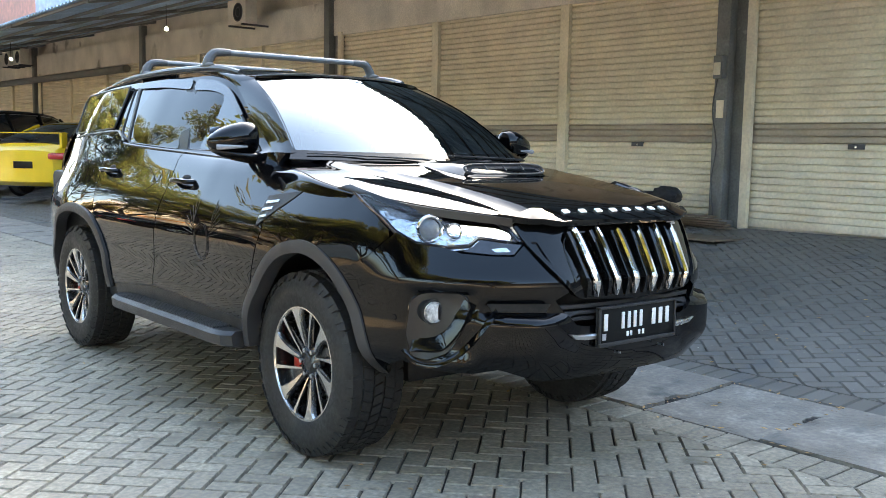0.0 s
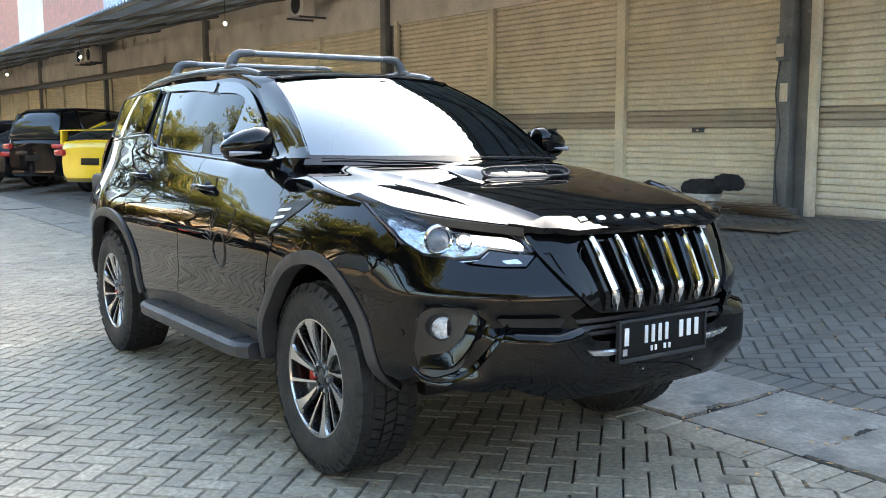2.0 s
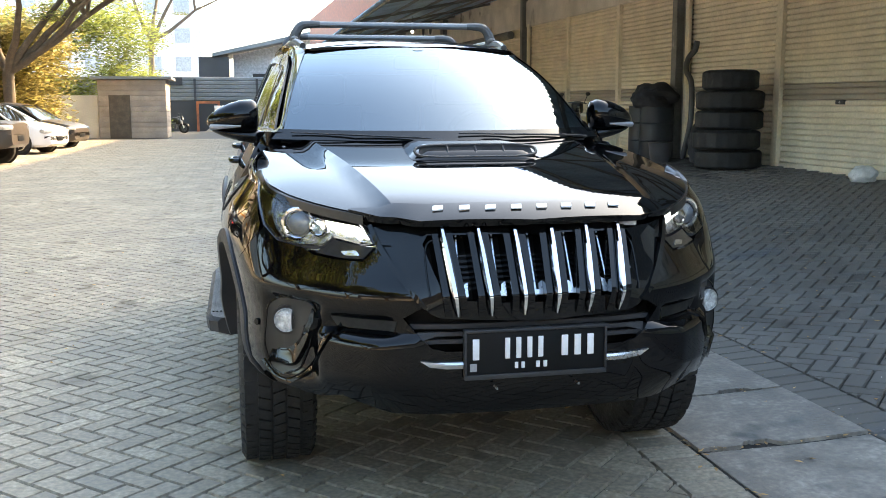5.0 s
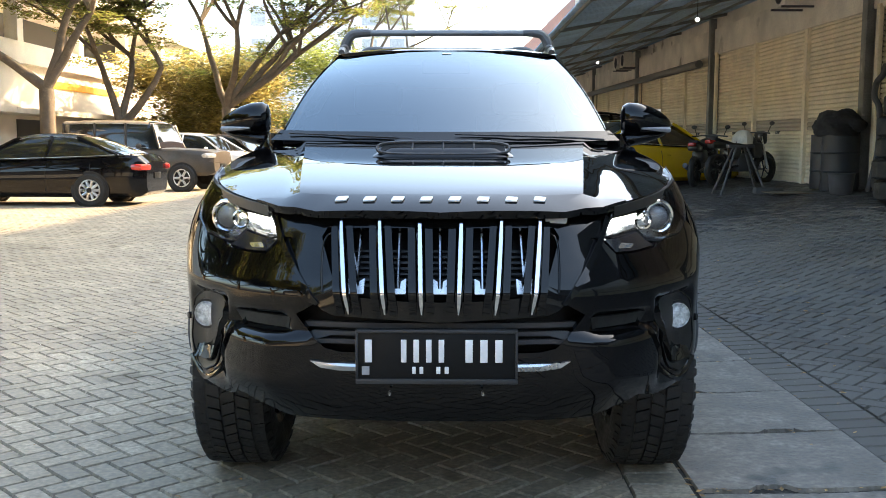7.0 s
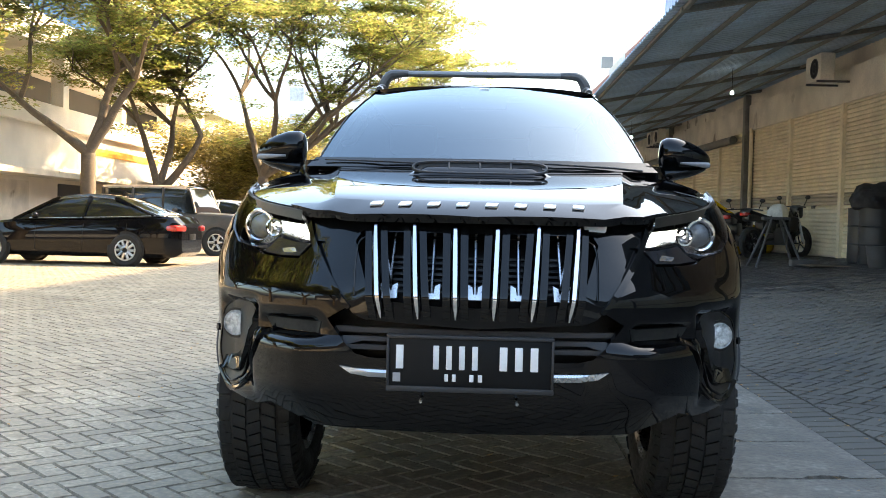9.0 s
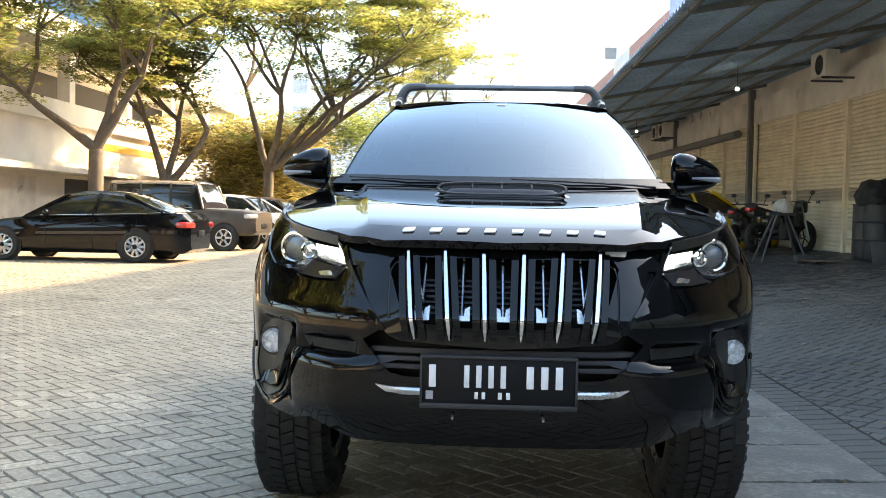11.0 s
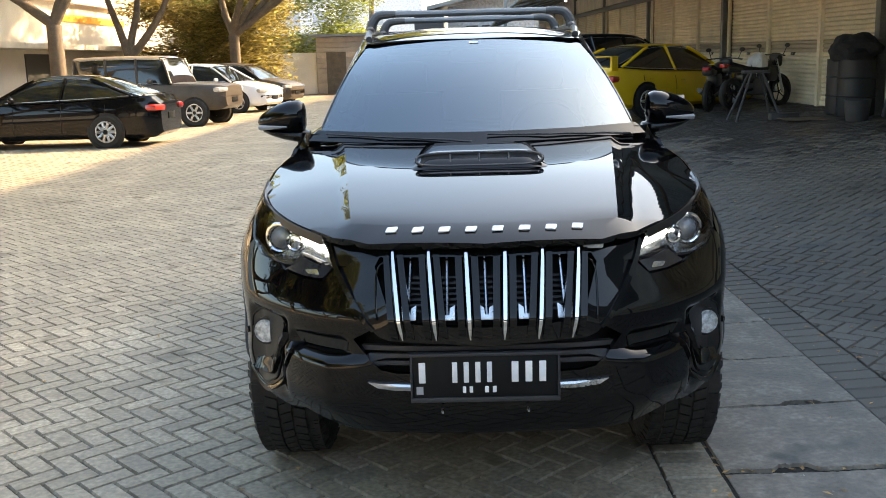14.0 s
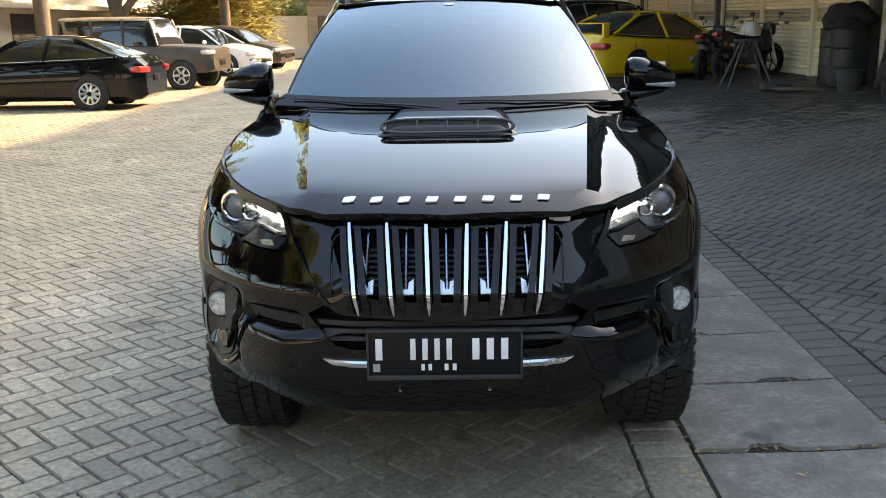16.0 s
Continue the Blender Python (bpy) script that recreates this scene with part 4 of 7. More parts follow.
    for u, hy, zt, zb in ((-0.02, 0.035, 1.245, 1.185), (0.01, 0.055, 1.252, 1.190), (0.06, 0.062, 1.255, 1.197), (0.11, 0.060, 1.257, 1.207), (0.16, 0.052, 1.258, 1.222), (0.20, 0.036, 1.262, 1.240), (0.215, 0.01, 1.264, 1.252)):
        base.append([(sg * (0.755 + 0.95 * u), 0.585 + 0.12 * u + hy * math.cos(t), (zt + zb) / 2 + (zt - zb) / 2 * math.sin(t)) for t in np.linspace(0, 2 * math.pi, 20, endpoint=False)])
    part("mirror_base", loft(base), GLOSS, mirror, "black lower mirror shell", 50)
    part("turn_lamp", tube([(sg * (0.83 + 0.125 * t), 0.512 + 0.045 * t * t, 1.268 - 0.004 * t) for t in np.linspace(0.0, 1.0, 9)], [0.004 + 0.009 * t for t in np.linspace(0, 1, 9)], 6), TRIM_GREY, mirror, "clear turn lamp strip")
    part("mirror_glass", block(min(sg * 0.775, sg * 0.94), max(sg * 0.775, sg * 0.94), 0.66, 0.666, 1.245, 1.355), CHROME, mirror)
    # roof rail
    rail = [(0.515, 1.20, 1.648), (0.53, 1.35, 1.676), (0.54, 1.6, 1.694), (0.545, 2.1, 1.702), (0.545, 2.6, 1.690), (0.54, 2.95, 1.655)]
    part("roof_rail", tube([(sg * x, y, z) for x, y, z in spline(rail, 5)], 0.016, 8), RAILGREY, car, "dark satin grey roof rail")

# Roof, windscreen, wipers, cowl.
ROOF = [(0, 0.935), (0.25, 0.96), (0.48, 1.03), (0.52, 1.07), (0.535, 1.2), (0.56, 1.45), (0.59, 1.8), (0.60, 2.3), (0.59, 2.8), (0.565, 3.3), (0.3, 3.42), (0, 3.45)]
part("roof", skin(ROOF + [(-a, b) for a, b in reversed(ROOF[1:-1])], roof_at, 0.08, 0.02), PAINT, car, "gloss black roof", 50)
part("windscreen", skin(soft([(-0.96, 0.02), (0.96, 0.02), (0.96, 0.985), (-0.96, 0.985)], 0.06, 4), screen_at, 0.08, 0.006, 0.0, sheet=True), SCREEN, car, "tinted windscreen", 60)
part("screen_border", skin([(-1, -0.06), (1, -0.06), (0.97, 0.03), (0.6, 0.022), (0, 0.02), (-0.6, 0.022), (-0.97, 0.03)], screen_at, 0.1, 0.006, 0.003), GLOSS, car)
for sg in (1, -1):
    rows = []
    for v in np.linspace(-0.02, 1.03, 16):
        a = screen_at(0.95, v)
        z = a[2] + 0.004
        y = float(np.interp(z, [1.20, 1.235, 1.282, 1.36, 1.433, 1.581, 1.625, 1.65], [0.40, 0.53, 0.65, 0.765, 0.892, 1.138, 1.265, 1.415]))
        b = side_at(y, z)
        mid_ = a * 0.35 + b * 0.65 + np.array([0.006, -0.006, 0.005])
        rows.append([(q * np.array([sg, 1, 1])) for q in (a + np.array([0, -0.001, 0.004]), a * 0.75 + b * 0.25 + np.array([0.004, -0.006, 0.006]), mid_, b + np.array([0.002, 0, 0]))])
    part("front_pillar", loft(rows, closed=False), PAINT, car, "gloss black windscreen pillar", 60)
for sg in (1, -1):
    rows = []
    for y in np.linspace(1.05, 3.3, 30):
        x = float(np.interp(y, [1.03, 1.07, 1.2, 1.45, 1.8, 2.3, 2.8, 3.3], [0.48, 0.52, 0.535, 0.56, 0.59, 0.60, 0.59, 0.565]))
        a = roof_at(x - 0.004, y)
        z = float(np.interp(y, [1.05, 1.134, 1.26, 1.412, 1.759, 2.244, 2.8, 3.25, 3.35], [1.54, 1.581, 1.625, 1.650, 1.677, 1.668, 1.645, 1.61, 1.56]))
        b = side_at(y, z - 0.006)
        rows.append([q * np.array([sg, 1, 1]) for q in (a + np.array([0, 0, 0.001]), a * 0.6 + b * 0.4 + np.array([0.008, 0, 0.012]), a * 0.2 + b * 0.8 + np.array([0.006, 0, 0.006]), b)])
    part("roof_edge", loft(rows, closed=False), PAINT, car, sharp=60)
    rows = []
    for i, t in enumerate(np.linspace(0, 1, 30)):
        s = 0.545 + (1.315 - 0.545) * t
        z = float(np.interp(s, [0.545, 0.615, 0.754, 0.893, 1.028, 1.12, 1.237, 1.315], [1.002, 1.017, 1.030, 1.039, 1.056, 1.076, 1.102, 1.118]))
        a = front_at(s, z)
        k = float(np.interp(t, [0, 1], [0.06, 0.60]))
        h = [float(np.interp(k * (len(HOOD_EDGE) - 1), range(len(HOOD_EDGE)), HOOD_EDGE[:, i_])) for i_ in (0, 1)]
        b = bonnet_at(h[0] + 0.004, h[1]) + np.array([0, 0, -0.003])
        inside = bonnet_at(h[0] - 0.03, h[1] + 0.012)
        up = front_at(s, z + 0.012) - a
        rows.append(shoulder_line(a, up, b, inside - bonnet_at(h[0], h[1]), sg, 9))
    part("lamp_brow_panel", loft(rows, closed=False), BLACKTRIM, car, "dull black seam panel over the headlight", sharp=60)
part("cowl", skin([(-0.68, 0.36), (-0.5, 0.262), (-0.25, 0.192), (0, 0.172), (0.25, 0.192), (0.5, 0.262), (0.68, 0.36), (0.70, 0.42), (0.5, 0.33), (0, 0.24), (-0.5, 0.33), (-0.70, 0.42)], bonnet_at, 0.1, 0.02, -0.012), PLASTIC, car, "black plastic cowl")
for x0, x1 in ((-0.12, -0.62), (0.52, 0.04)):
    pts = [screen_at(u / 0.69, v) + np.array([0, -0.008, 0.010]) for u, v in ((x0 + 0.1, -0.07), (x0, -0.05), ((x0 + x1) / 2, -0.03), (x1, -0.015))]
    part("wiper", tube([tuple(p) for p in pts], [0.005, 0.0045, 0.004, 0.003], 6), PLASTIC, car, "black wiper lying on the windscreen")
part("roof_sticker", skin([(-0.03, 0.93), (0.045, 0.93), (0.045, 0.945), (-0.03, 0.945)], screen_at, 0.2, 0.002, 0.003), WHITE, car)

# Roof bars.
GREYBAR = mat("grey_aluminium", (0.22, 0.225, 0.23), 0.42, 0.5, spots=(8, 0.1), grain=(120, 0.08))
FOOTGREY = mat("grey_foot_plastic", (0.09, 0.092, 0.095), 0.45, spots=(8, 0.15))
for y, z, h in ((1.55, 1.708, 0.075), (2.42, 1.712, 0.07)):
    bar = part("roof_bar", tube([(-0.44, y, z + h), (0.44, y, z + h)], 0.017, 10), GREYBAR, car, "grey aluminium cross bar on the roof rails")
    for sg in (1, -1):
        ft = spline([(sg * 0.535, y + 0.0, z - 0.005), (sg * 0.525, y, z + 0.03), (sg * 0.495, y, z + h - 0.008), (sg * 0.44, y, z + h), (sg * 0.40, y, z + h)], 5)
        part("bar_foot", tube([tuple(q) for q in ft], [0.029 - 0.011 * i / (len(ft) - 1) for i in range(len(ft))], 10), FOOTGREY, bar)
        part("foot_base", ball((sg * 0.535, y, z - 0.004), 0.045, scale=(0.5, 1.9, 0.42)), FOOTGREY, bar)

# Inner hull, so that nothing shows through, and the cabin.
hull = bmesh.new()
block(-0.80, 0.80, 0.40, 3.45, 0.36, 1.10, 0.03, hull)
block(-0.52, 0.52, -0.72, 0.45, 0.44, 0.96, 0.03, hull)
part("hull", hull, DARK, car)
part("underbody", block(-0.5, 0.5, -0.25, 3.45, 0.30, 0.42, 0.03), DARK, car)
part("tailgate", skin([(-0.72, 1.02), (0.72, 1.02), (0.70, 1.3), (0.58, 1.62), (-0.58, 1.62), (-0.70, 1.3)], lambda a, b: np.array([a, 3.66 - 0.9 * max(0, b - 1.15) - 0.25 * a * a, b]), 0.15, 0.02), PAINT, car)
dash = [[(x, 0.42, 1.14), (x, 0.50, 1.21), (x, 0.80, 1.20), (x, 0.92, 1.14), (x, 0.90, 1.0)] for x in (-0.72, 0.72)]
part("dashboard", loft(dash), SEAT, car)
part("steering_wheel", tube([(-0.0 + 0.36 + 0.185 * math.cos(t), 1.02 + 0.06 * math.sin(t), 1.16 + 0.17 * math.sin(t)) for t in np.linspace(0, 2 * math.pi, 33)], 0.014, 8), SEAT, car)
for sx in (-0.38, 0.38):
    part("front_seat", loft([[(sx + dx * w, y, z) for dx, y, z in ((-1, 1.50 + o, 0.95), (1, 1.50 + o, 0.95), (0.9, 1.66 + o, 1.36), (-0.9, 1.66 + o, 1.36))] for w, o in ((0.22, 0.0), (0.24, 0.06), (0.22, 0.14))]), SEAT, car)
    part("headrest", box((0.26, 0.10, 0.17), Matrix.Translation((sx, 1.74, 1.45)), 0.04), SEAT, car)
for sg in (1, -1):
    part("grab_handle", tube([(sg * 0.60, 0.62, 1.33), (sg * 0.565, 0.66, 1.345), (sg * 0.53, 0.80, 1.44), (sg * 0.545, 0.84, 1.475)], 0.014, 8), TRIM_GREY, car, "pale grab handle on the pillar")
part("inner_mirror", box((0.22, 0.03, 0.065), Matrix.Translation((0.0, 0.90, 1.555)), 0.015), SEAT, car)
part("headlining", block(-0.55, 0.55, 1.1, 3.0, 1.58, 1.60), TRIM_GREY, car)


# Wheels: all-terrain tyres on two-tone six-spoke alloys.
def wheel(x, y, sg):
    hub = new("wheel")
    hub.parent = car
    hub.matrix_basis = Matrix.Translation((x, y, 0.386)) @ Matrix.Diagonal((sg, 1, 1, 1))
    tagged(hub, "all-terrain tyre on a black and machined alloy")
    R, W = 0.386, 0.132
    tyre = part("tyre", lathe([(-W + 0.02, 0.225), (-W + 0.004, 0.245), (-W - 0.004, 0.30), (-W + 0.004, 0.345), (-W + 0.02, 0.366), (-W + 0.035, R - 0.012), (W - 0.035, R - 0.012), (W - 0.02, 0.366), (W - 0.004, 0.345), (W + 0.004, 0.30), (W - 0.004, 0.245), (W - 0.02, 0.225)], 64), RUBBER, hub, sharp=50)
    bm = bmesh.new()
    n = 54
    for k in range(n):
        for lane, (u, w, sk) in enumerate(((-0.101, 0.036, 0.10), (-0.051, 0.043, -0.30), (0.0, 0.042, 0.34), (0.051, 0.043, -0.30), (0.101, 0.036, 0.10))):
            a = 2 * math.pi * (k + 0.5 * (lane % 2)) / n
            d = 0.0335
            r = R - 0.002 - (0.008 if lane in (0, 4) else 0)
            q = []
            for du, dv in ((-1, -1), (1, -1), (1, 1), (-1, 1)):
                t = a + (dv * d / 2 * 1.12 + sk * du * w / 2) / R
                q.append((u + du * w / 2, t))
            lo = [bm.verts.new((uu, (r - 0.014) * math.cos(t), (r - 0.014) * math.sin(t))) for uu, t in q]
            hi = [bm.verts.new((uu * 0.985, r * math.cos(t), r * math.sin(t))) for uu, t in q]
            bm.faces.new(hi)
            for i in range(4):
                bm.faces.new((lo[i], lo[(i + 1) % 4], hi[(i + 1) % 4], hi[i]))
        for sd in (-1, 1):
            a = 2 * math.pi * (k + (0.25 if k % 2 else 0.0)) / n
            r0, r1 = 0.343 if k % 2 else 0.350, 0.378
            q = [(r0, a - 0.03), (r0, a + 0.03), (r1, a + 0.045), (r1, a - 0.045)]
            xs_ = [W + 0.003, W + 0.003, W - 0.014, W - 0.014]
            hi = [bm.verts.new((sd * xx, r * math.cos(t), r * math.sin(t))) for xx, (r, t) in zip(xs_, q)]
            lo = [bm.verts.new((sd * (xx - 0.02), r * math.cos(t), r * math.sin(t))) for xx, (r, t) in zip(xs_, q)]
            bm.faces.new(hi)
            for i in range(4):
                bm.faces.new((lo[i], lo[(i + 1) % 4], hi[(i + 1) % 4], hi[i]))
    part("tread", bm, RUBBER, tyre, sharp=30)
    rim = part("rim", lathe([(0.095, 0.238), (0.118, 0.240), (0.121, 0.232), (0.112, 0.224), (0.05, 0.214), (-0.11, 0.205), (-0.12, 0.235)], 56), ALLOY_BLACK, hub, "black and machined alloy rim")
    part("rim_lip", lathe([(0.117, 0.2385), (0.1225, 0.236), (0.1225, 0.230), (0.114, 0.2265)], 56), MACHINED, rim)
    part("rim_back", lathe([(0.0, 0.0), (0.0, 0.215)], 40), DARK, rim)
    for k in range(6):
        a0 = 2 * math.pi * k / 6 + 0.28
        for name, turn_, shape_, m, label_ in (
                ("spoke", 0.0, ((0.070, -0.06, 0.0035, 0.092), (0.12, -0.05, 0.009, 0.102), (0.17, -0.02, 0.0145, 0.112), (0.205, 0.01, 0.022, 0.118), (0.232, 0.02, 0.040, 0.120)), MACHINED, "wide machined spoke"),
                ("thin_spoke", 0.50, ((0.060, -0.25, 0.004, 0.090), (0.12, -0.05, 0.0050, 0.102), (0.18, 0.02, 0.0065, 0.112), (0.232, 0.05, 0.0095, 0.119)), MACHINED, "thin machined spoke"),
                ("dark_spoke", 0.25, ((0.055, -0.12, 0.024, 0.074), (0.12, -0.01, 0.026, 0.078), (0.18, 0.02, 0.027, 0.080), (0.225, 0.03, 0.028, 0.082)), ALLOY_BLACK, "gloss black recessed spoke"),
                ("spoke_back", 0.0, ((0.060, -0.06, 0.016, 0.084), (0.12, -0.05, 0.017, 0.093), (0.18, -0.015, 0.021, 0.104), (0.229, 0.015, 0.036, 0.112)), ALLOY_BLACK, "black flank of a spoke")):
            pts = []
            for r, off, w, xx in shape_:
                a = a0 + turn_ + off
                c, s = math.cos(a), math.sin(a)
                t = np.array([0, -s, c])
                p = np.array([xx, r * c, r * s])
                deep = np.array([0.010 if name != "dark_spoke" else 0.03, 0, 0])
                pts.append([p + t * w, p - t * w, p - t * w * 1.15 - deep, p + t * w * 1.15 - deep])
            part(name, loft(pts), m, rim, label_, sharp=25)
    part("hub_cap", lathe([(0.07, 0.0), (0.094, 0.0), (0.094, 0.028), (0.088, 0.034), (0.078, 0.075), (0.06, 0.08)], 24), ALLOY_BLACK, rim)
    for k in range(6):
        a = 2 * math.pi * k / 6
        part("wheel_nut", rod((0.075, 0.056 * math.cos(a), 0.056 * math.sin(a)), (0.096, 0.056 * math.cos(a), 0.056 * math.sin(a)), 0.0095, n=8), SATIN, rim)
    part("brake_disc", rod((0.015, 0, 0), (0.035, 0, 0), 0.16, n=32), SATIN, hub)
    part("caliper", box((0.05, 0.07, 0.12), Matrix.Translation((0.045, 0.125, -0.01)), 0.012), RED, hub, "red brake caliper")
    return hub


for sg in (1, -1):
    wheel(sg * 0.734, 0.0, sg)
    wheel(sg * 0.752, 2.745, sg)

# ---- parked cars ----
PANE = mat("dark_car_glass", (0.012, 0.014, 0.016), 0.06, 0.0, 0.3)
TAIL = mat("red_tail_lamp", (0.45, 0.03, 0.025), 0.15, 0.0, 0.6)
LAMPGREY = mat("clear_lamp", (0.5, 0.5, 0.5), 0.15, 0.3, 0.6)
YELLOW = mat("yellow_paint", (0.78, 0.52, 0.02), 0.25, 0.0, 0.8, (3, 0.06), (60, 0.03))
BLACKCAR = mat("black_car_paint", (0.005, 0.005, 0.006), 0.3, 0.0, 0.9, spec=0.0)
WHITECAR = mat("white_car_paint", (0.75, 0.76, 0.78), 0.25, 0.0, 0.8, (3, 0.05), (60, 0.03))
BROWNCAR = mat("dusty_brown_paint", (0.055, 0.044, 0.034), 0.45, 0.0, 0.2, (3, 0.25), (40, 0.2))
SILVER = mat("silver_paint", (0.45, 0.46, 0.48), 0.3, 0.5, 0.7, (3, 0.05), (60, 0.03))
BLUECAR = mat("blue_grey_paint", (0.04, 0.055, 0.085), 0.25, 0.2, 0.8)
ALLOY = mat("silver_alloy", (0.6, 0.6, 0.6), 0.3, 0.9)


def parked(name, label, paint, place, shape, tail=True, group=""):
    """A parked car: nose towards -y of its own frame, stations along its length."""
    L, W, R = shape["length"], shape["width"] / 2, shape["wheel"]
    ob = thing(name, label, "car", group, m=place)
    deck, roof = ramp(shape["deck"]), ramp(shape["roof"])
    plan = ramp([(-L / 2, 0.72), (-L / 2 + 0.08, 0.84), (-L / 2 + 0.35, 0.95), (-L / 2 + 0.9, 1.0), (0, 1.0), (L / 2 - 0.9, 1.0), (L / 2 - 0.3, 0.95), (L / 2 - 0.06, 0.86), (L / 2, 0.76)])
    low = shape["low"]
    rings = []
    for y in np.linspace(-L / 2, L / 2, 34):
        w, t = W * plan(y), deck(y)
        end = max(0.0, abs(y) - (L / 2 - 0.16)) / 0.16
        b = low + 0.10 * end
        half = [(0.86 * w, b), (0.97 * w, b + 0.08), (w, b + 0.25), (w, t - 0.26), (0.975 * w, t - 0.14), (0.955 * w, t - 0.05), (0.90 * w, t - 0.005), (0.55 * w, t + 0.02), (0, t + 0.028)]
        rings.append([(x, y, z) for x, z in half] + [(-x, y, z) for x, z in reversed(half[:-1])])
    part("body", loft(rings), paint, ob, sharp=35)
    y0, y1 = shape["cabin"]
    wt = shape["top"] / 2
    cab = []
    ys = [y for y in np.linspace(y0, y1, 26)]
    for y in ys:
        b, t = deck(y) - 0.02, roof(y)
        h = max(0.02, t - b)
        k = h / 0.55
        w0 = W * plan(y) * 0.945
        w1 = w0 + (wt - w0) * min(1.0, k)
        half = [(w0, b), (w0 + (w1 - w0) * 0.5, b + 0.5 * h), (w1, b + 0.90 * h), (w1 * 0.9, t - 0.01), (w1 * 0.5, t + 0.012), (0, t + 0.016)]
        cab.append([(x, y, z) for x, z in half] + [(-x, y, z) for x, z in reversed(half[:-1])])
    part("glasshouse", loft(cab), PANE, ob, "dark glass", 40)
    for sg in (1, -1):
        span = [q for q in cab if y0 + 0.25 < q[0][1] < y1 - 0.12]
        edge_ = [q[0 if sg > 0 else -1] for q in span]
        part("window_trim", tube([(p[0] + sg * 0.004, p[1], p[2] + 0.03) for p in edge_], 0.009, 5), SATIN, ob)
        arc = [q[2 if sg > 0 else -3] for q in span]
        part("window_trim", tube([(p[0] + sg * 0.004, p[1], p[2]) for p in arc], 0.007, 5), SATIN, ob)
    r0, r1 = shape["top_span"]
    rows = []
    for y in np.linspace(r0, r1, 14):
        b, t = deck(y) - 0.02, roof(y)
        rows.append([(x, y, z + 0.008) for x, z in ((-wt * 1.01, t - 0.075), (-wt * 0.93, t - 0.01), (-wt * 0.5, t + 0.014), (0, t + 0.018), (wt * 0.5, t + 0.014), (wt * 0.93, t - 0.01), (wt * 1.01, t - 0.075))])
    part("roof", loft(rows, closed=False), paint, ob, sharp=60)
    for sg in (1, -1):
        for a, b in shape["pillars"]:
            pts = []
            for t in np.linspace(0, 1, 8):
                y = a + (b - a) * t
                base, top = deck(y) - 0.02, roof(y)
                z = base + (top - base) * (t if abs(b - a) > 0.15 else t) * 0.93 if abs(b - a) < 0.15 else min(top - 0.02, deck(a) + (roof(b) - deck(a)) * t)
                h = max(0.02, top - base)
                w0 = W * plan(y) * 0.945
                w1 = w0 + (wt - w0) * min(1.0, h / 0.55)
                v = min(1.0, max(0.0, (z - base) / h))
                pts.append((sg * (w0 + (w1 - w0) * v + 0.004), y, z))
            part("pillar", tube(pts, 0.032, 6), paint, ob)
        for y in shape["axles"]:
            x = sg * (W - 0.10)
            # A flat dark disc on the body paints the shaded wheel well.
            part("arch_shade", lathe([(sg * 0.0, 0.0), (sg * 0.0, R + 0.055)], 28, centre=(sg * (W + 0.003), y, R)), DARK, ob)
            wheel_ = part("tyre", lathe([(-0.09, R * 0.62), (-0.1, R * 0.9), (-0.08, R), (0.08, R), (0.1, R * 0.9), (0.09, R * 0.62)], 30, centre=(x + sg * 0.04, y, R)), RUBBER, ob)
            part("rim", lathe([(sg * 0.075, R * 0.64), (sg * 0.095, R * 0.62), (sg * 0.06, R * 0.55), (sg * 0.03, 0.0)], 24, centre=(x + sg * 0.04, y, R)), DARK, wheel_)
            n = shape.get("spokes", 7)
            for k in range(n):
                t = 2 * math.pi * k / n
                c, s = math.cos(t), math.sin(t)
                part("spoke", tube([(x + sg * 0.125, y + 0.05 * c, R + 0.05 * s), (x + sg * 0.13, y + R * 0.6 * c, R + R * 0.6 * s)], [0.035, 0.028], 6), ALLOY, wheel_)
            part("rim_edge", tube([(x + sg * 0.132, y + R * 0.62 * math.cos(t), R + R * 0.62 * math.sin(t)) for t in np.linspace(0, 2 * math.pi, 25)], 0.014, 6), ALLOY, wheel_)
        mirror_y = shape["cabin"][0] + 0.55
        part("mirror", ball((sg * (W + 0.08), mirror_y, deck(mirror_y) + 0.06), 0.1, scale=(1.0, 0.7, 0.72), n=12), paint, ob)
        zt = deck(L / 2 - 0.1)
        part("tail_lamp", box((0.34, 0.30, 0.13), Matrix.Translation((sg * (W * 0.80), L / 2 - 0.11, zt - 0.20)) @ Matrix.Rotation(sg * -0.35, 4, "Z"), 0.05), TAIL, ob, "red tail lamp")
        zf = deck(-L / 2 + 0.2)
        part("head_lamp", box((0.36, 0.30, 0.13), Matrix.Translation((sg * (W * 0.74), -L / 2 + 0.16, zf - 0.13)) @ Matrix.Rotation(sg * 0.4, 4, "Z"), 0.05), LAMPGREY, ob, "clear head lamp")
        for yy in shape["seams"]:
            part("door_seam", tube([(sg * (W * q + 0.0015), yy + dy, z) for q, dy, z in ((0.985, 0.0, low + 0.12), (1.0, 0.0, low + 0.3), (1.0, 0.01, deck(yy) - 0.26), (0.976, 0.02, deck(yy) - 0.12))], 0.005, 4), DARK, ob)
            part("handle", tube([(sg * (W + 0.008), yy - 0.22, deck(yy) - 0.2), (sg * (W + 0.018), yy - 0.12, deck(yy) - 0.2)], 0.014, 6), paint, ob)
    part("rear_plate", box((0.43, 0.02, 0.13), Matrix.Translation((0, L / 2 + 0.005, low + 0.42)), 0.005), PLATE, ob, "black plate")
    part("front_plate", box((0.43, 0.02, 0.13), Matrix.Translation((0, -L / 2 - 0.005, low + 0.25)), 0.005), PLATE, ob, "black plate")
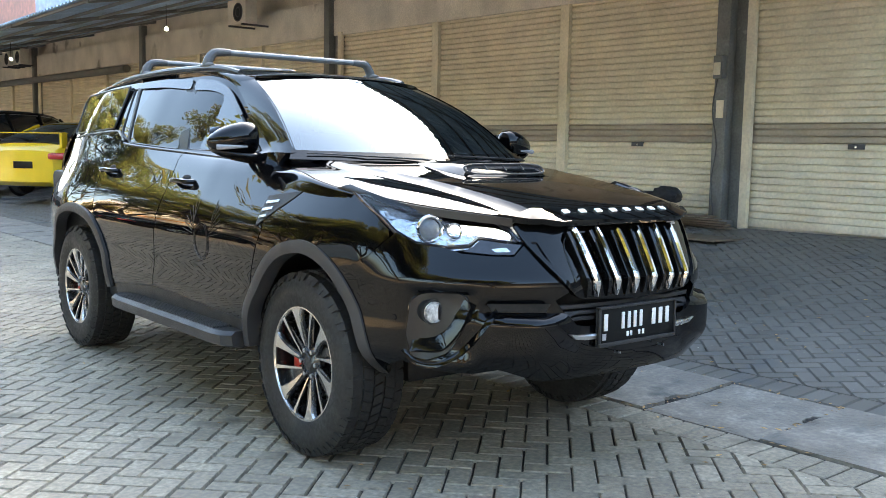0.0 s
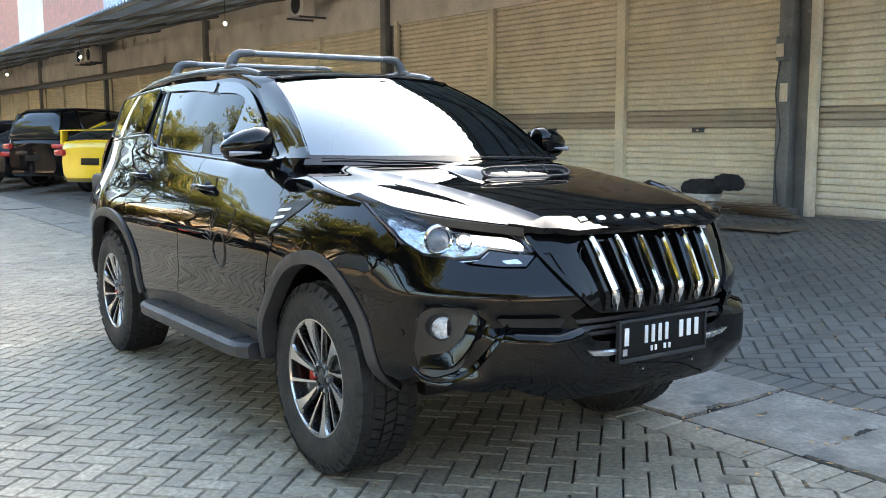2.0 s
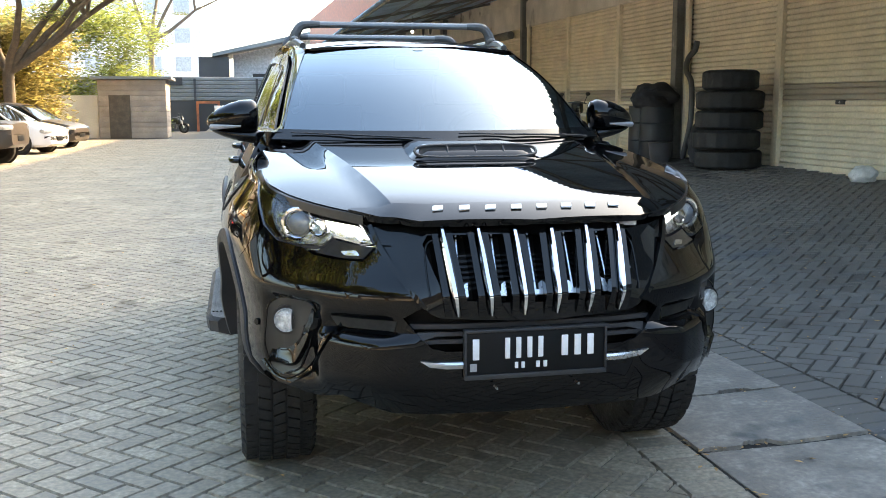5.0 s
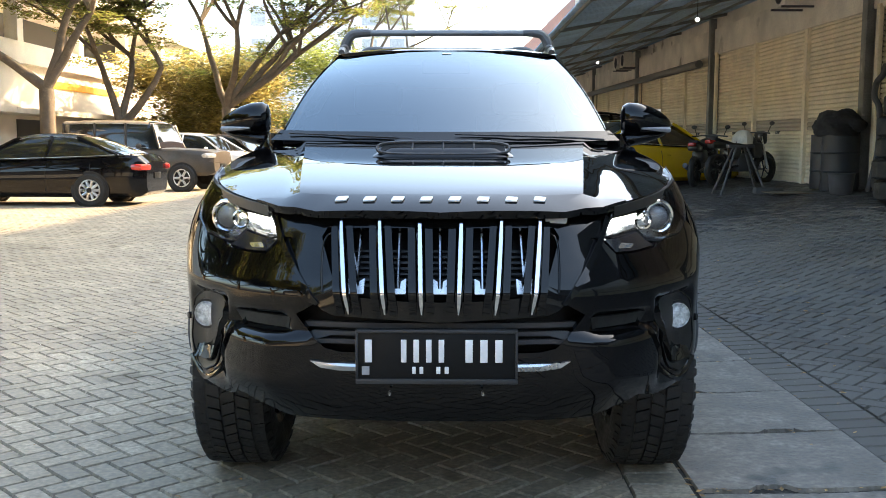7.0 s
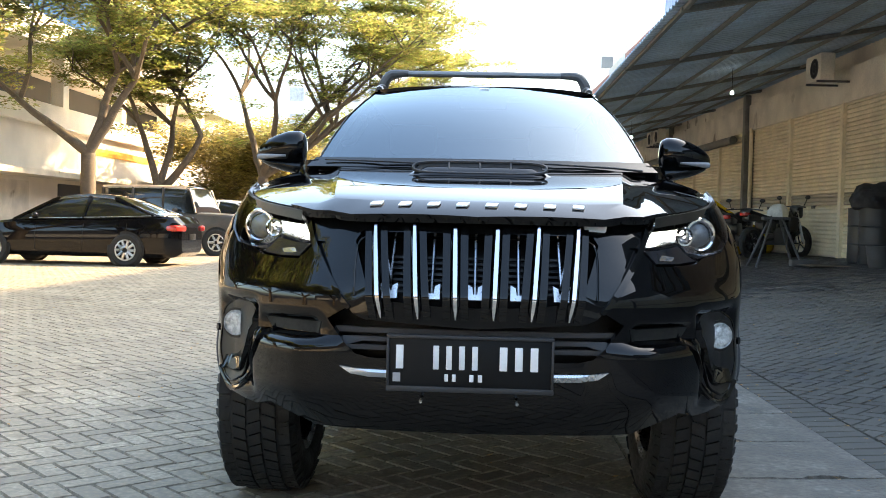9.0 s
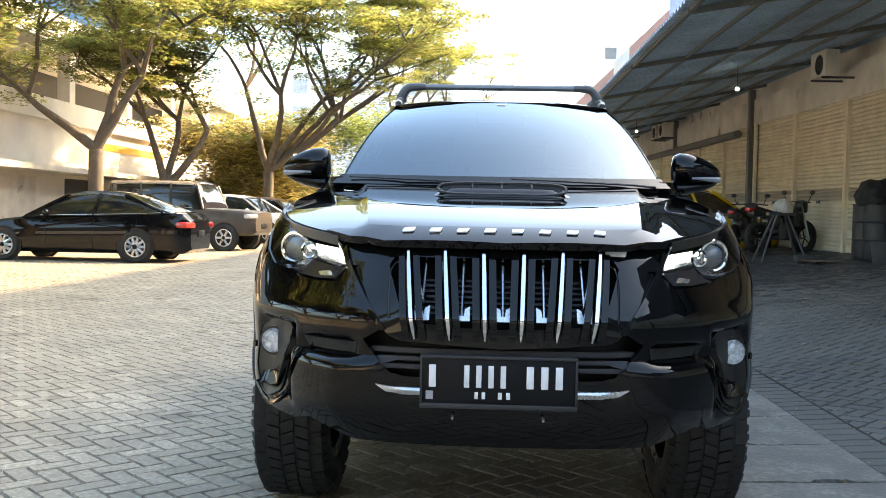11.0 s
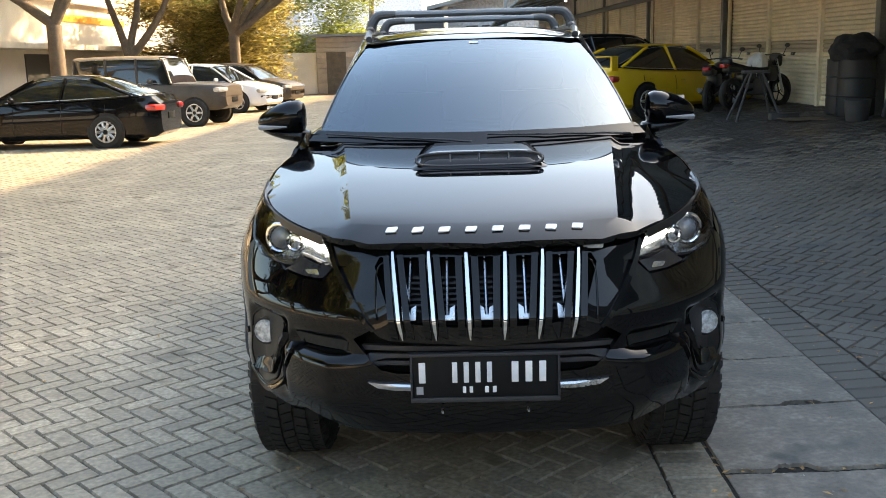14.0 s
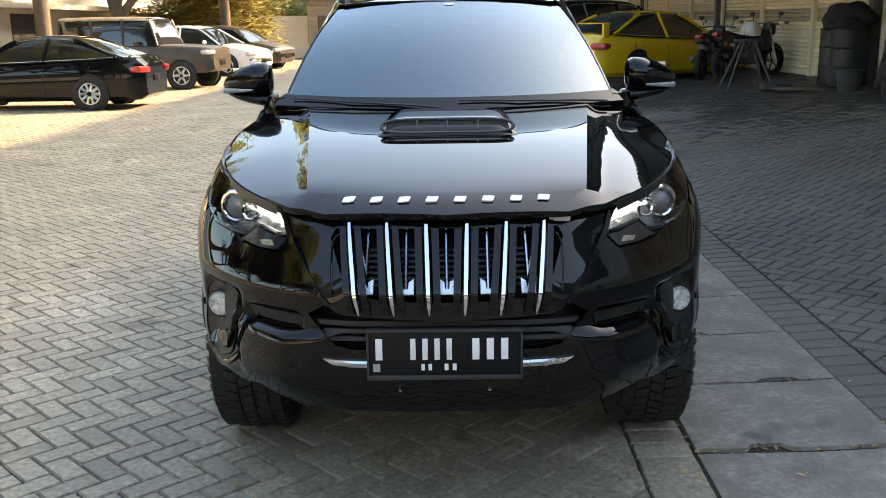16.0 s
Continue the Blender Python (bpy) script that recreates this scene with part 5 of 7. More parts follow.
    return ob


SEDAN = dict(length=4.75, width=1.8, wheel=0.325, low=0.18, top=1.14, cabin=(-1.05, 2.0), top_span=(-0.15, 1.0), axles=(-1.42, 1.31), spokes=10,
             deck=[(-2.38, 0.56), (-2.3, 0.66), (-2.0, 0.76), (-1.0, 0.90), (0, 0.94), (1.2, 0.98), (2.0, 1.02), (2.25, 0.99), (2.38, 0.85)],
             roof=[(-1.05, 0.90), (-0.7, 1.10), (-0.2, 1.36), (0.2, 1.42), (0.7, 1.42), (1.1, 1.36), (1.6, 1.18), (2.0, 1.02)], pillars=[(-1.0, -0.15), (0.42, 0.48), (1.85, 1.0)], seams=(-0.55, 0.42, 1.3))
HATCH = dict(length=4.5, width=1.8, wheel=0.35, low=0.22, top=1.2, cabin=(-1.15, 2.2), top_span=(-0.25, 1.95), axles=(-1.35, 1.3), spokes=5,
             deck=[(-2.25, 0.70), (-2.15, 0.80), (-1.9, 0.88), (-1.1, 1.02), (0, 1.05), (1.2, 1.10), (2.0, 1.12), (2.2, 1.08), (2.25, 0.95)],
             roof=[(-1.15, 1.0), (-0.8, 1.22), (-0.3, 1.52), (0.2, 1.62), (1.0, 1.63), (1.6, 1.60), (1.95, 1.52), (2.2, 1.12)], pillars=[(-1.1, -0.25), (0.40, 0.46), (1.45, 1.5), (2.18, 1.95)], seams=(-0.5, 0.42, 1.35))
BOXY = dict(length=4.3, width=1.7, wheel=0.36, low=0.42, top=1.38, cabin=(-0.75, 2.12), top_span=(-0.5, 2.05), axles=(-1.35, 1.15), spokes=6,
            deck=[(-2.15, 1.02), (-2.1, 1.06), (-1.5, 1.10), (-0.75, 1.13), (0, 1.14), (1.2, 1.14), (2.0, 1.14), (2.12, 1.13), (2.15, 1.05)],
            roof=[(-0.75, 1.13), (-0.65, 1.40), (-0.5, 1.78), (-0.2, 1.84), (1.0, 1.86), (1.9, 1.84), (2.08, 1.78), (2.12, 1.14)], pillars=[(-0.72, -0.48), (0.22, 0.26), (1.1, 1.14), (2.08, 2.03)], seams=(-0.55, 0.24))
PICKUP = dict(length=5.2, width=1.8, wheel=0.38, low=0.36, top=1.25, cabin=(-1.2, 0.75), top_span=(-0.4, 0.5), axles=(-1.6, 1.45), spokes=6,
              deck=[(-2.6, 0.85), (-2.5, 0.95), (-2.2, 1.05), (-1.2, 1.14), (0, 1.16), (0.8, 1.16), (2.0, 1.17), (2.5, 1.17), (2.6, 1.12)],
              roof=[(-1.2, 1.14), (-0.85, 1.42), (-0.4, 1.72), (0.0, 1.79), (0.5, 1.76), (0.68, 1.55), (0.75, 1.16)], pillars=[(-1.15, -0.4), (0.05, 0.1), (0.72, 0.5)], seams=(-0.6, 0.1))


def stand(x, y, turn):
    """On the ground at (x, y), nose turned by so many degrees from -y."""
    return Matrix.Translation((x, y, ground_z(x, y))) @ Matrix.Rotation(radians(turn), 4, "Z")


parked("sedan", "black four-door sedan with silver alloys parked on the sunlit paving", BLACKCAR, stand(-8.45, 16.2, -90), SEDAN)
jeep = parked("jeep", "dusty brown boxy off-road wagon parked beside the trees", BROWNCAR, stand(-8.3, 22.6, 82), BOXY)
TAN = mat("sun_faded_tan_paint", (0.25, 0.20, 0.15), 0.5, spots=(3, 0.2))
for c in jeep.children:
    if c.name.startswith("roof"):
        c.data.materials[0] = TAN
parked("crossover", "white crossover parked with its nose to the yard", WHITECAR, stand(-8.55, 29.6, 75), HATCH)
parked("wagon", "dark grey wagon parked behind the white crossover", BROWNCAR, stand(-8.6, 34.5, 75), HATCH)
coupe = parked("sports_sedan", "yellow sports sedan with boot spoiler parked before the shops", YELLOW, stand(4.15, 17.0, 124), dict(SEDAN, length=4.4, axles=(-1.3, 1.25), deck=[(-2.2, 0.52), (-2.1, 0.64), (-1.8, 0.74), (-1.0, 0.86), (0, 0.90), (1.2, 0.95), (1.9, 1.0), (2.1, 0.97), (2.2, 0.85)], spokes=5))
wing = [[(x, 2.02 + dy, 1.20 + dz) for dy, dz in ((-0.10, 0.0), (0.0, 0.022), (0.12, 0.01), (0.12, -0.005), (0.0, -0.005))] for x in (-0.82, -0.4, 0.0, 0.4, 0.82)]
part("spoiler", loft(wing), YELLOW, coupe, "high yellow boot spoiler")
for sx in (-0.78, 0.78):
    part("spoiler_post", block(sx - 0.03, sx + 0.03, 1.94, 2.10, 0.93, 1.2, 0.01), YELLOW, coupe)
parked("people_carrier", "black people carrier parked at an angle before the shops", BLACKCAR, stand(3.95, 21.0, 124), dict(HATCH, roof=[(-1.15, 1.0), (-0.8, 1.25), (-0.3, 1.62), (0.2, 1.74), (1.0, 1.76), (1.6, 1.74), (1.95, 1.66), (2.2, 1.12)]), group="cars before the shops")
parked("sedan", "dark grey sedan parked at an angle before the shops", BLACKCAR, stand(3.5, 24.0, 124), SEDAN, group="cars before the shops")
parked("estate_car", "blue-grey estate car parked at an angle before the shops", BLUECAR, stand(3.7, 27.2, 124), HATCH, group="cars before the shops")
parked("pickup", "silver pickup truck parked far down the yard", SILVER, stand(3.1, 34.2, 98), PICKUP)

# ---- trees, hedge ----
BARK = mat("grey_brown_bark", (0.125, 0.10, 0.075), 0.9, spots=(5, 0.3), grain=(40, 0.3), bump=(22, 0.8))
LEAF = mat("tree_leaf", (0.25, 0.285, 0.075), 0.6, spots=(0.5, 0.35), grain=(9, 0.2), vary=0.45, island=True)
LEAF_DRY = mat("dry_leaf", (0.31, 0.265, 0.095), 0.65, spots=(0.6, 0.3), grain=(9, 0.2), vary=0.45, island=True)
for m in (LEAF, LEAF_DRY):
    b = m.node_tree.nodes["Principled BSDF"]
    thin, both = m.node_tree.nodes.new("ShaderNodeBsdfTranslucent"), m.node_tree.nodes.new("ShaderNodeMixShader")
    tone = b.inputs["Base Color"].links[0].from_socket
    m.node_tree.links.new(tone, thin.inputs[0])
    both.inputs[0].default_value = 0.7
    m.node_tree.links.new(b.outputs[0], both.inputs[1])
    m.node_tree.links.new(thin.outputs[0], both.inputs[2])
    m.node_tree.links.new(both.outputs[0], m.node_tree.nodes["Material Output"].inputs["Surface"])


def leaves(clumps, size, count, seed, flat_=0.3):
    """Many small leaves in loose layered clumps: (centre, radius)."""
    r = np.random.RandomState(seed)
    count_ = [int(count * rad * rad) for _, rad in clumps]
    n = sum(count_)
    mid = np.repeat(np.array([c for c, _ in clumps], float), count_, axis=0)
    rad = np.repeat(np.array([q for _, q in clumps], float), count_)
    d = r.normal(size=(n, 3))
    d = d / np.linalg.norm(d, axis=1)[:, None] * (rad * r.uniform(0.15, 1.0, n) ** 0.6)[:, None]
    p = mid + d * np.array([1, 1, flat_])
    a, s = r.uniform(0, 2 * math.pi, n), (size * r.uniform(0.6, 1.3, n))[:, None]
    u = np.stack([np.cos(a), np.sin(a), r.uniform(-0.5, 0.3, n)], 1) * s
    v = np.stack([-np.sin(a), np.cos(a), r.uniform(-0.5, 0.5, n)], 1) * s * 0.45
    verts = np.stack([p - u, p + v, p + u, p - v], 1).reshape(-1, 3)
    faces = np.arange(4 * n).reshape(-1, 4)
    me = bpy.data.meshes.new("crown")
    me.from_pydata(verts.tolist(), [], faces.tolist())
    return me


def tree(x, y, lean, forks, seed, height=7.0, spread=5.0, dry=0.35, fork=2.6, label="broad shade tree with forked trunk and layered yellow-green crown", dense=190, group="shade trees along the yard"):
    r = random.Random(seed)
    ob = thing("tree", label, "tree", group, m=Matrix.Translation((x, y, ground_z(x, y) - 0.05)))
    bm = bmesh.new()
    clumps = []

    def grow(p, d, length, rad, depth):
        pts, q, dd = [p], Vector(p), Vector(d).normalized()
        n = 5
        for i in range(n):
            dd = (dd + Vector((r.uniform(-0.16, 0.16), r.uniform(-0.16, 0.16), r.uniform(-0.05, 0.12)))).normalized()
            q = q + dd * length / n
            pts.append(tuple(q))
        tube(pts, [rad * (1 - 0.45 * i / n) for i in range(n + 1)], 8 if depth < 2 else 5, bm)
        if depth == 1:
            clumps.append((tuple(Vector(pts[4]) + Vector((r.uniform(-1.2, 1.2), r.uniform(-1.2, 1.2), 0.3))), r.uniform(0.6, 0.9)))
        if depth >= 2:
            clumps.append((tuple(q), r.uniform(0.6, 1.05)))
            for p_ in (pts[2], pts[3], pts[4]):
                clumps.append((tuple(Vector(p_) + Vector((r.uniform(-1.1, 1.1), r.uniform(-1.1, 1.1), r.uniform(-0.1, 0.5)))), r.uniform(0.45, 0.85)))
        if depth < 4:
            for k in range(r.choice((2, 3)) if depth < 3 else 2):
                a = r.uniform(0, 2 * math.pi)
                side = Vector((math.cos(a), math.sin(a), r.uniform(-0.1, 0.35)))
                grow(tuple(q), dd * 0.75 + side * (0.75 if depth < 2 else 0.95), length * r.uniform(0.62, 0.92), rad * 0.56, depth + 1)

    base = [(0, 0, 0), (lean[0] * 0.3, lean[1] * 0.3, 0.4 * fork), (lean[0], lean[1], fork)]
    tube(base, [0.29, 0.23, 0.22], 10, bm)
    for fx, fy, fz in forks:
        grow(base[-1], (fx, fy, fz), height * 0.31, 0.165, 1)
    part("trunk", bm, BARK, ob, sharp=60)
    for name, share, m, sd in (("crown", 1 - dry, LEAF, seed), ("dry_foliage", dry, LEAF_DRY, seed + 50)):
        me = leaves(clumps, 0.085, dense * share, sd, 0.24)
        me.materials.append(m)
        cr = new(name, me)
        cr.parent = ob
    return ob


tree(-11.8, 24.5, (0.0, 0.0), [(-0.85, -0.2, 0.75), (0.28, 0.1, 1.0), (0.45, -0.1, 0.9)], 3, 8.5, fork=2.9, dense=230)
tree(-12.0, 31.0, (0.1, 0.0), [(-0.3, 0.0, 1.0), (0.12, 0.2, 1.0), (0.85, -0.1, 0.8)], 11, 8.5, fork=2.0, dense=360)
tree(-9.6, 37.5, (0.0, 0.0), [(-0.5, 0.0, 1.0), (0.65, -0.1, 0.9), (1.0, -0.4, 0.55), (1.0, 0.1, 0.7), (0.2, -0.5, 0.9), (1.5, -0.3, 0.62), (1.4, 0.2, 0.8)], 5, 12.5, fork=2.9, dense=300)
tree(-13.2, 17.5, (-0.1, 0.0), [(-0.3, 0.2, 1.0), (0.6, -0.2, 0.9), (0.2, 0.7, 0.8)], 8, 9.0, dense=230)
for k, (x, y) in enumerate(((-11.8, 10.5), (-11.0, 5.2), (-11.6, 0.2), (-10.6, -4.8), (-9.4, -10.0))):
    tree(x, y, (0.1, 0.0), [(-0.5, 0.2, 0.8), (0.65, 0.1, 0.75), (0.1, -0.75, 0.7), (0.0, 0.8, 0.7)], 21 + 4 * k, 8.0, dense=420, fork=1.6)
tree(-7.5, 78.0, (0.2, 0.0), [(-0.5, 0.0, 1.0), (0.7, 0.0, 0.9), (0.1, 0.3, 1.0), (1.2, 0.0, 0.5)], 41, 14.0, dense=330, fork=7.0, label="tall leafy tree rising behind the end wall")
r_ = random.Random(4)
for k, (x0, x1, y0, y1, h, n, m, lab) in enumerate(((-14.5, -8.6, 39, 44, 4.8, 130, LEAF_DRY, "dense yellowing hedge behind the parked cars"), (-17.0, -5.5, 52, 58, 7.0, 150, LEAF, "green leafy trees behind the hedge"), (-15.5, -12.5, 10, 18, 1.6, 16, LEAF_DRY, "sparse dry shrub by the building"))):
    cl = [((r_.uniform(x0, x1), r_.uniform(y0, y1), r_.uniform(0.5, h)), r_.uniform(0.7, 1.5)) for _ in range(n)]
    me = leaves(cl, 0.13, 230 if k < 2 else 30, 70 + k, 0.8)
    me.materials.append(m)
    tagged(new("hedge" if k != 2 else "shrub", me), lab, "hedge", kind="stuff")

# ---- buildings round the yard ----
WHITEWALL = mat("white_render", (0.76, 0.71, 0.63), 0.8, spots=(0.8, 0.12), grain=(20, 0.08), wear=(0.9, 0.66, (0.45, 0.42, 0.38)))
ORANGE = mat("orange_paint", (0.75, 0.33, 0.04), 0.6)
BLUEGLASS = mat("blue_office_glass", (0.10, 0.17, 0.24), 0.15, 0.2, 0.4)
HOARDING = mat("grey_hoarding", (0.22, 0.23, 0.235), 0.55, spots=(0.7, 0.2), grain=(12, 0.1))
DARKGREY = mat("dark_grey_wall_and_shade", (0.07, 0.072, 0.075), 0.8, spots=(0.8, 0.25))
FARPANE = mat("far_pale_window", (0.42, 0.46, 0.50), 0.4)
FARWHITE = mat("far_white_tower", (0.72, 0.73, 0.75), 0.8)
LAVENDER = mat("lavender_parapet", (0.42, 0.47, 0.66), 0.7)
PINK = mat("faded_red_parapet", (0.45, 0.22, 0.17), 0.7)

side = thing("white_hall", "long white rendered hall with an open parking deck above", "building")
part("wall", block(-24, -16.5, 14, 62, 0, 4.3), WHITEWALL, side)
part("awning", block(-16.5, -15.2, 15, 60, 2.35, 2.55), BEIGE, side)
part("deck_floor", block(-24, -16.2, 14, 62, 4.3, 5.1), WHITEWALL, side)
# The dark colour paints the shade inside the open deck.
part("deck_back", block(-24, -20.5, 14, 62, 5.1, 7.2), DARKGREY, side)
part("deck_roof", block(-24, -16.2, 14, 62, 7.2, 8.3), WHITEWALL, side)
for k in range(8):
    part("deck_post", block(-16.9, -16.4, 15 + 6 * k, 15.5 + 6 * k, 5.1, 7.2), WHITEWALL, side)
for a, b, c, d in ((21.5, 27.5, 3.55, 3.8), (21.5, 21.9, 2.6, 3.55), (27.1, 27.5, 2.6, 3.55), (36, 44, 3.55, 3.85)):
    part("orange_frame", block(-16.53, -16.44, a, b, c, d), ORANGE, side)
# Every second opening is a flat dark slab that paints its unlit inside.
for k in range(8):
    part("shop_opening", block(-16.53, -16.46, 16 + 5.6 * k, 19.2 + 5.6 * k, 0.1, 2.2), DARKGREY if k % 2 else BEIGE, side)

tower = thing("office_tower", "distant office tower with blue glass bands", "building")
part("shell", block(-46, -26, 66, 82, 0, 17), FARWHITE, tower)
for k in range(4):
    part("glass_band", block(-45.5, -26.5, 65.9, 66.0, 2.5 + 4 * k, 4.8 + 4 * k), BLUEGLASS, tower)
    part("glass_band", block(-26.0, -25.9, 66.5, 81.5, 2.5 + 4 * k, 4.8 + 4 * k), BLUEGLASS, tower)
block_ = thing("apartment_block", "distant white apartment block with grey windows", "building")
part("shell", block(-24, -4.2, 105, 118, 0, 17), FARWHITE, block_)
for i in range(5):
    for j in range(6):
        part("window", block(-22.5 + 3.1 * j, -20.9 + 3.1 * j, 104.9, 105.0, 2.6 + 3.0 * i, 4.1 + 3.0 * i), FARPANE, block_)
flats = thing("apartment_tower", "distant white apartment tower with rows of windows", "building")
part("shell", block(13, 26, 118, 132, 0, 24), FARWHITE, flats)
for i in range(6):
    for j in range(4):
        part("window", block(14.2 + 3 * j, 15.6 + 3 * j, 117.9, 118.0, 3 + 3.6 * i, 4.4 + 3.6 * i), HOARDING, flats)

end = thing("wall_end", "grey sheet-metal hoarding on a dark wall across the end of the yard", "wall", kind="structure")
part("plinth", block(-16, 10, 62, 62.3, 0, 2.0), DARKGREY, end)
bm = bmesh.new()
z = 2.0
rows = []
while z < 3.4:
    rows += [(0.0, z), (-0.04, z + 0.03), (-0.04, z + 0.2), (0.0, z + 0.23)]
    z += 0.26
lo = [bm.verts.new((-16, 62 + d, z)) for d, z in rows]
hi = [bm.verts.new((10, 62 + d, z)) for d, z in rows]
for i in range(len(rows) - 1):
    bm.faces.new((lo[i], lo[i + 1], hi[i + 1], hi[i]))
part("sheeting", bm, HOARDING, end, sharp=20)
for k in range(7):
    part("upright", block(-15.5 + 4 * k, -15.35 + 4 * k, 61.9, 62.0, 0, 3.42), DARKGREY, end)
# A flat dark block paints the unlit vent opening.
part("vent_opening", block(-6.2, -4.2, 61.88, 61.96, 3.0, 3.5), DARKGREY, end)
shed = thing("shed_roof", "thin grey shed roof sloping up behind the hoarding", "roof")
part("roof_slab", loft([[(-2.3, 64, 4.95), (-2.3, 72, 4.95), (-2.3, 72, 5.2), (-2.3, 64, 5.2)], [(9, 64, 7.4), (9, 72, 7.4), (9, 72, 7.75), (9, 64, 7.75)]]), HOARDING, shed, sharp=0)
part("end_wall", block(-3.2, -1.2, 64.2, 71, 0, 4.95), DARKGREY, shed)
part("gable_wall", loft([[(-0.9, 66.0, 0), (9, 66.0, 0), (9, 66.0, 7.3), (-0.9, 66.0, 5.2)], [(-0.9, 66.3, 0), (9, 66.3, 0), (9, 66.3, 7.3), (-0.9, 66.3, 5.2)]]), FARWHITE, shed, "white gable wall under the shed roof", 0)
for x in (0.4, 1.5):
    part("gable_window", block(x, x + 0.85, 65.95, 65.99, 3.55, 3.9), DARKGREY, shed, "small dark window")
part("post", block(3.0, 3.2, 64.2, 64.4, 0, 6.2), HOARDING, shed)
part("post", block(8.5, 8.7, 64.2, 64.4, 0, 7.4), HOARDING, shed)
CLAD = mat("pale_wood_siding", (0.42, 0.35, 0.29), 0.8, spots=(2, 0.15), grain=(30, 0.15), vary=0.12)
hut = thing("hut", "small hut with pale horizontal siding and a wooden door", "hut")
for k in range(11):
    part("siding", block(-7.4, -4.2, 46 - (0.02 if k % 2 else 0.0), 49, 0.26 * k, 0.26 * k + 0.25, 0.004), CLAD, hut)
part("roof", block(-7.7, -3.9, 45.7, 49.2, 2.87, 3.0), HOARDING, hut)
part("door", block(-6.9, -5.9, 45.93, 45.975, 0, 2.1), BARK, hut)
lowwall = thing("boundary_wall", "low white boundary wall by the hut", "wall")
part("wall", block(-14.0, -7.5, 46.5, 46.8, 0, 2.1), WHITEWALL, lowwall)

SANDHEAP = mat("sand_heap", (0.42, 0.34, 0.25), 0.95, spots=(2, 0.2), grain=(30, 0.2), bump=(20, 0.5))
RUSTY = mat("orange_steel", (0.50, 0.16, 0.07), 0.7, spots=(3, 0.3))
for x, y, w, h in ((-1.9, 60.6, 1.0, 0.75), (-0.2, 60.4, 0.8, 0.5), (1.2, 60.2, 1.3, 0.9)):
    rs = random.Random(int(x * 10))
    bump_ = [1 + rs.uniform(-0.2, 0.2) for _ in range(18)]
    tagged(part("mound", loft([[(x + rr * w * b * math.cos(t), y + 0.7 * rr * w * b * math.sin(t), ground_z(x, 60) + zz * h) for t, b in zip(np.linspace(0, 2 * math.pi, 18, endpoint=False), bump_)] for zz, rr in ((-0.1, 1.1), (0.1, 0.9), (0.5, 0.5), (0.85, 0.2), (1.0, 0.02))]), SANDHEAP), "mound of pale building sand against the end wall", "mound", "mounds by the end wall")
for x in (-2.6, 1.4):
    frame_ = thing("steel_frame", "orange steel gate frame standing before the end wall", "frame", "orange frames by the end wall", m=Matrix.Translation((x, 61.3, ground_z(x, 60))))
    part("post", block(-0.75, -0.6, -0.06, 0.06, 0, 1.95), RUSTY, frame_)
    part("post", block(0.6, 0.75, -0.06, 0.06, 0, 1.95), RUSTY, frame_)
    part("beam", block(-0.6, 0.6, -0.06, 0.06, 1.8, 1.95), RUSTY, frame_)

upper = thing("shop_upper_floor", "faded red and white parapet above the canopy", "parapet", kind="structure")
put(upper)
part("parapet", block(-1.2, -0.9, 30, 56, 3.6, 6.2), PINK, upper)
part("parapet", block(-1.2, -0.9, 26.5, 30, 3.6, 6.4), WHITEWALL, upper)
part("parapet", block(-1.2, -0.9, 20, 26.5, 3.6, 6.4), PINK, upper)
part("parapet", block(-1.2, -0.9, 11, 20, 3.6, 6.8), LAVENDER, upper)

# Unseen block, added to keep the low sun off the yard.
back = thing("sun_blocker", "tall unseen block added behind the shops to shade the yard", "building", kind="structure")
part("wall", block(21, 30, -40, 66, 0, 20.0), DARKGREY, back)

# Unseen wall, added so that the car's front reflects something dark.
rear = thing("wall_behind", "plain dark unseen wall added behind to darken the car's reflections", "wall", kind="structure")
part("wall", block(-30, 12, -17.3, -17, 0, 6.5), DARKGREY, rear)
part("pale_band", block(-28, 10, -16.99, -16.9, 0.2, 2.8), BEIGE, rear)

# ---- things before the shops ----
BLUEDRUM = mat("blue_black_drum", (0.016, 0.02, 0.026), 0.5, spots=(6, 0.3))
BIKE = mat("black_bike", (0.012, 0.012, 0.013), 0.35, 0.2, 0.3)
RAG = mat("dark_cloth", (0.02, 0.02, 0.023), 0.9, spots=(12, 0.3), bump=(30, 0.6))
PALE = mat("pale_plastic", (0.6, 0.6, 0.58), 0.5)
WOOD = mat("old_plank", (0.15, 0.115, 0.08), 0.8, spots=(4, 0.3), grain=(60, 0.25))


def g(x, y):
    return ground_z(x, y)


def torus(c, R, r, axis="z", n=28, k=10, bm=None):
    bm = bm or bmesh.new()
    rings = []
    for i in range(n):
        a = 2 * math.pi * i / n
        ring = []
        for j in range(k):
            b = 2 * math.pi * j / k
            u, h = R + r * math.cos(b), r * 1.15 * math.sin(b)
            p = (u * math.cos(a), u * math.sin(a), h) if axis == "z" else (h, u * math.cos(a), u * math.sin(a))
            ring.append(bm.verts.new((c[0] + p[0], c[1] + p[1], c[2] + p[2])))
        rings.append(ring)
    for a, b in zip(rings, rings[1:] + rings[:1]):
        for j in range(k):
            bm.faces.new((a[j], a[(j + 1) % k], b[(j + 1) % k], b[j]))
    return bm


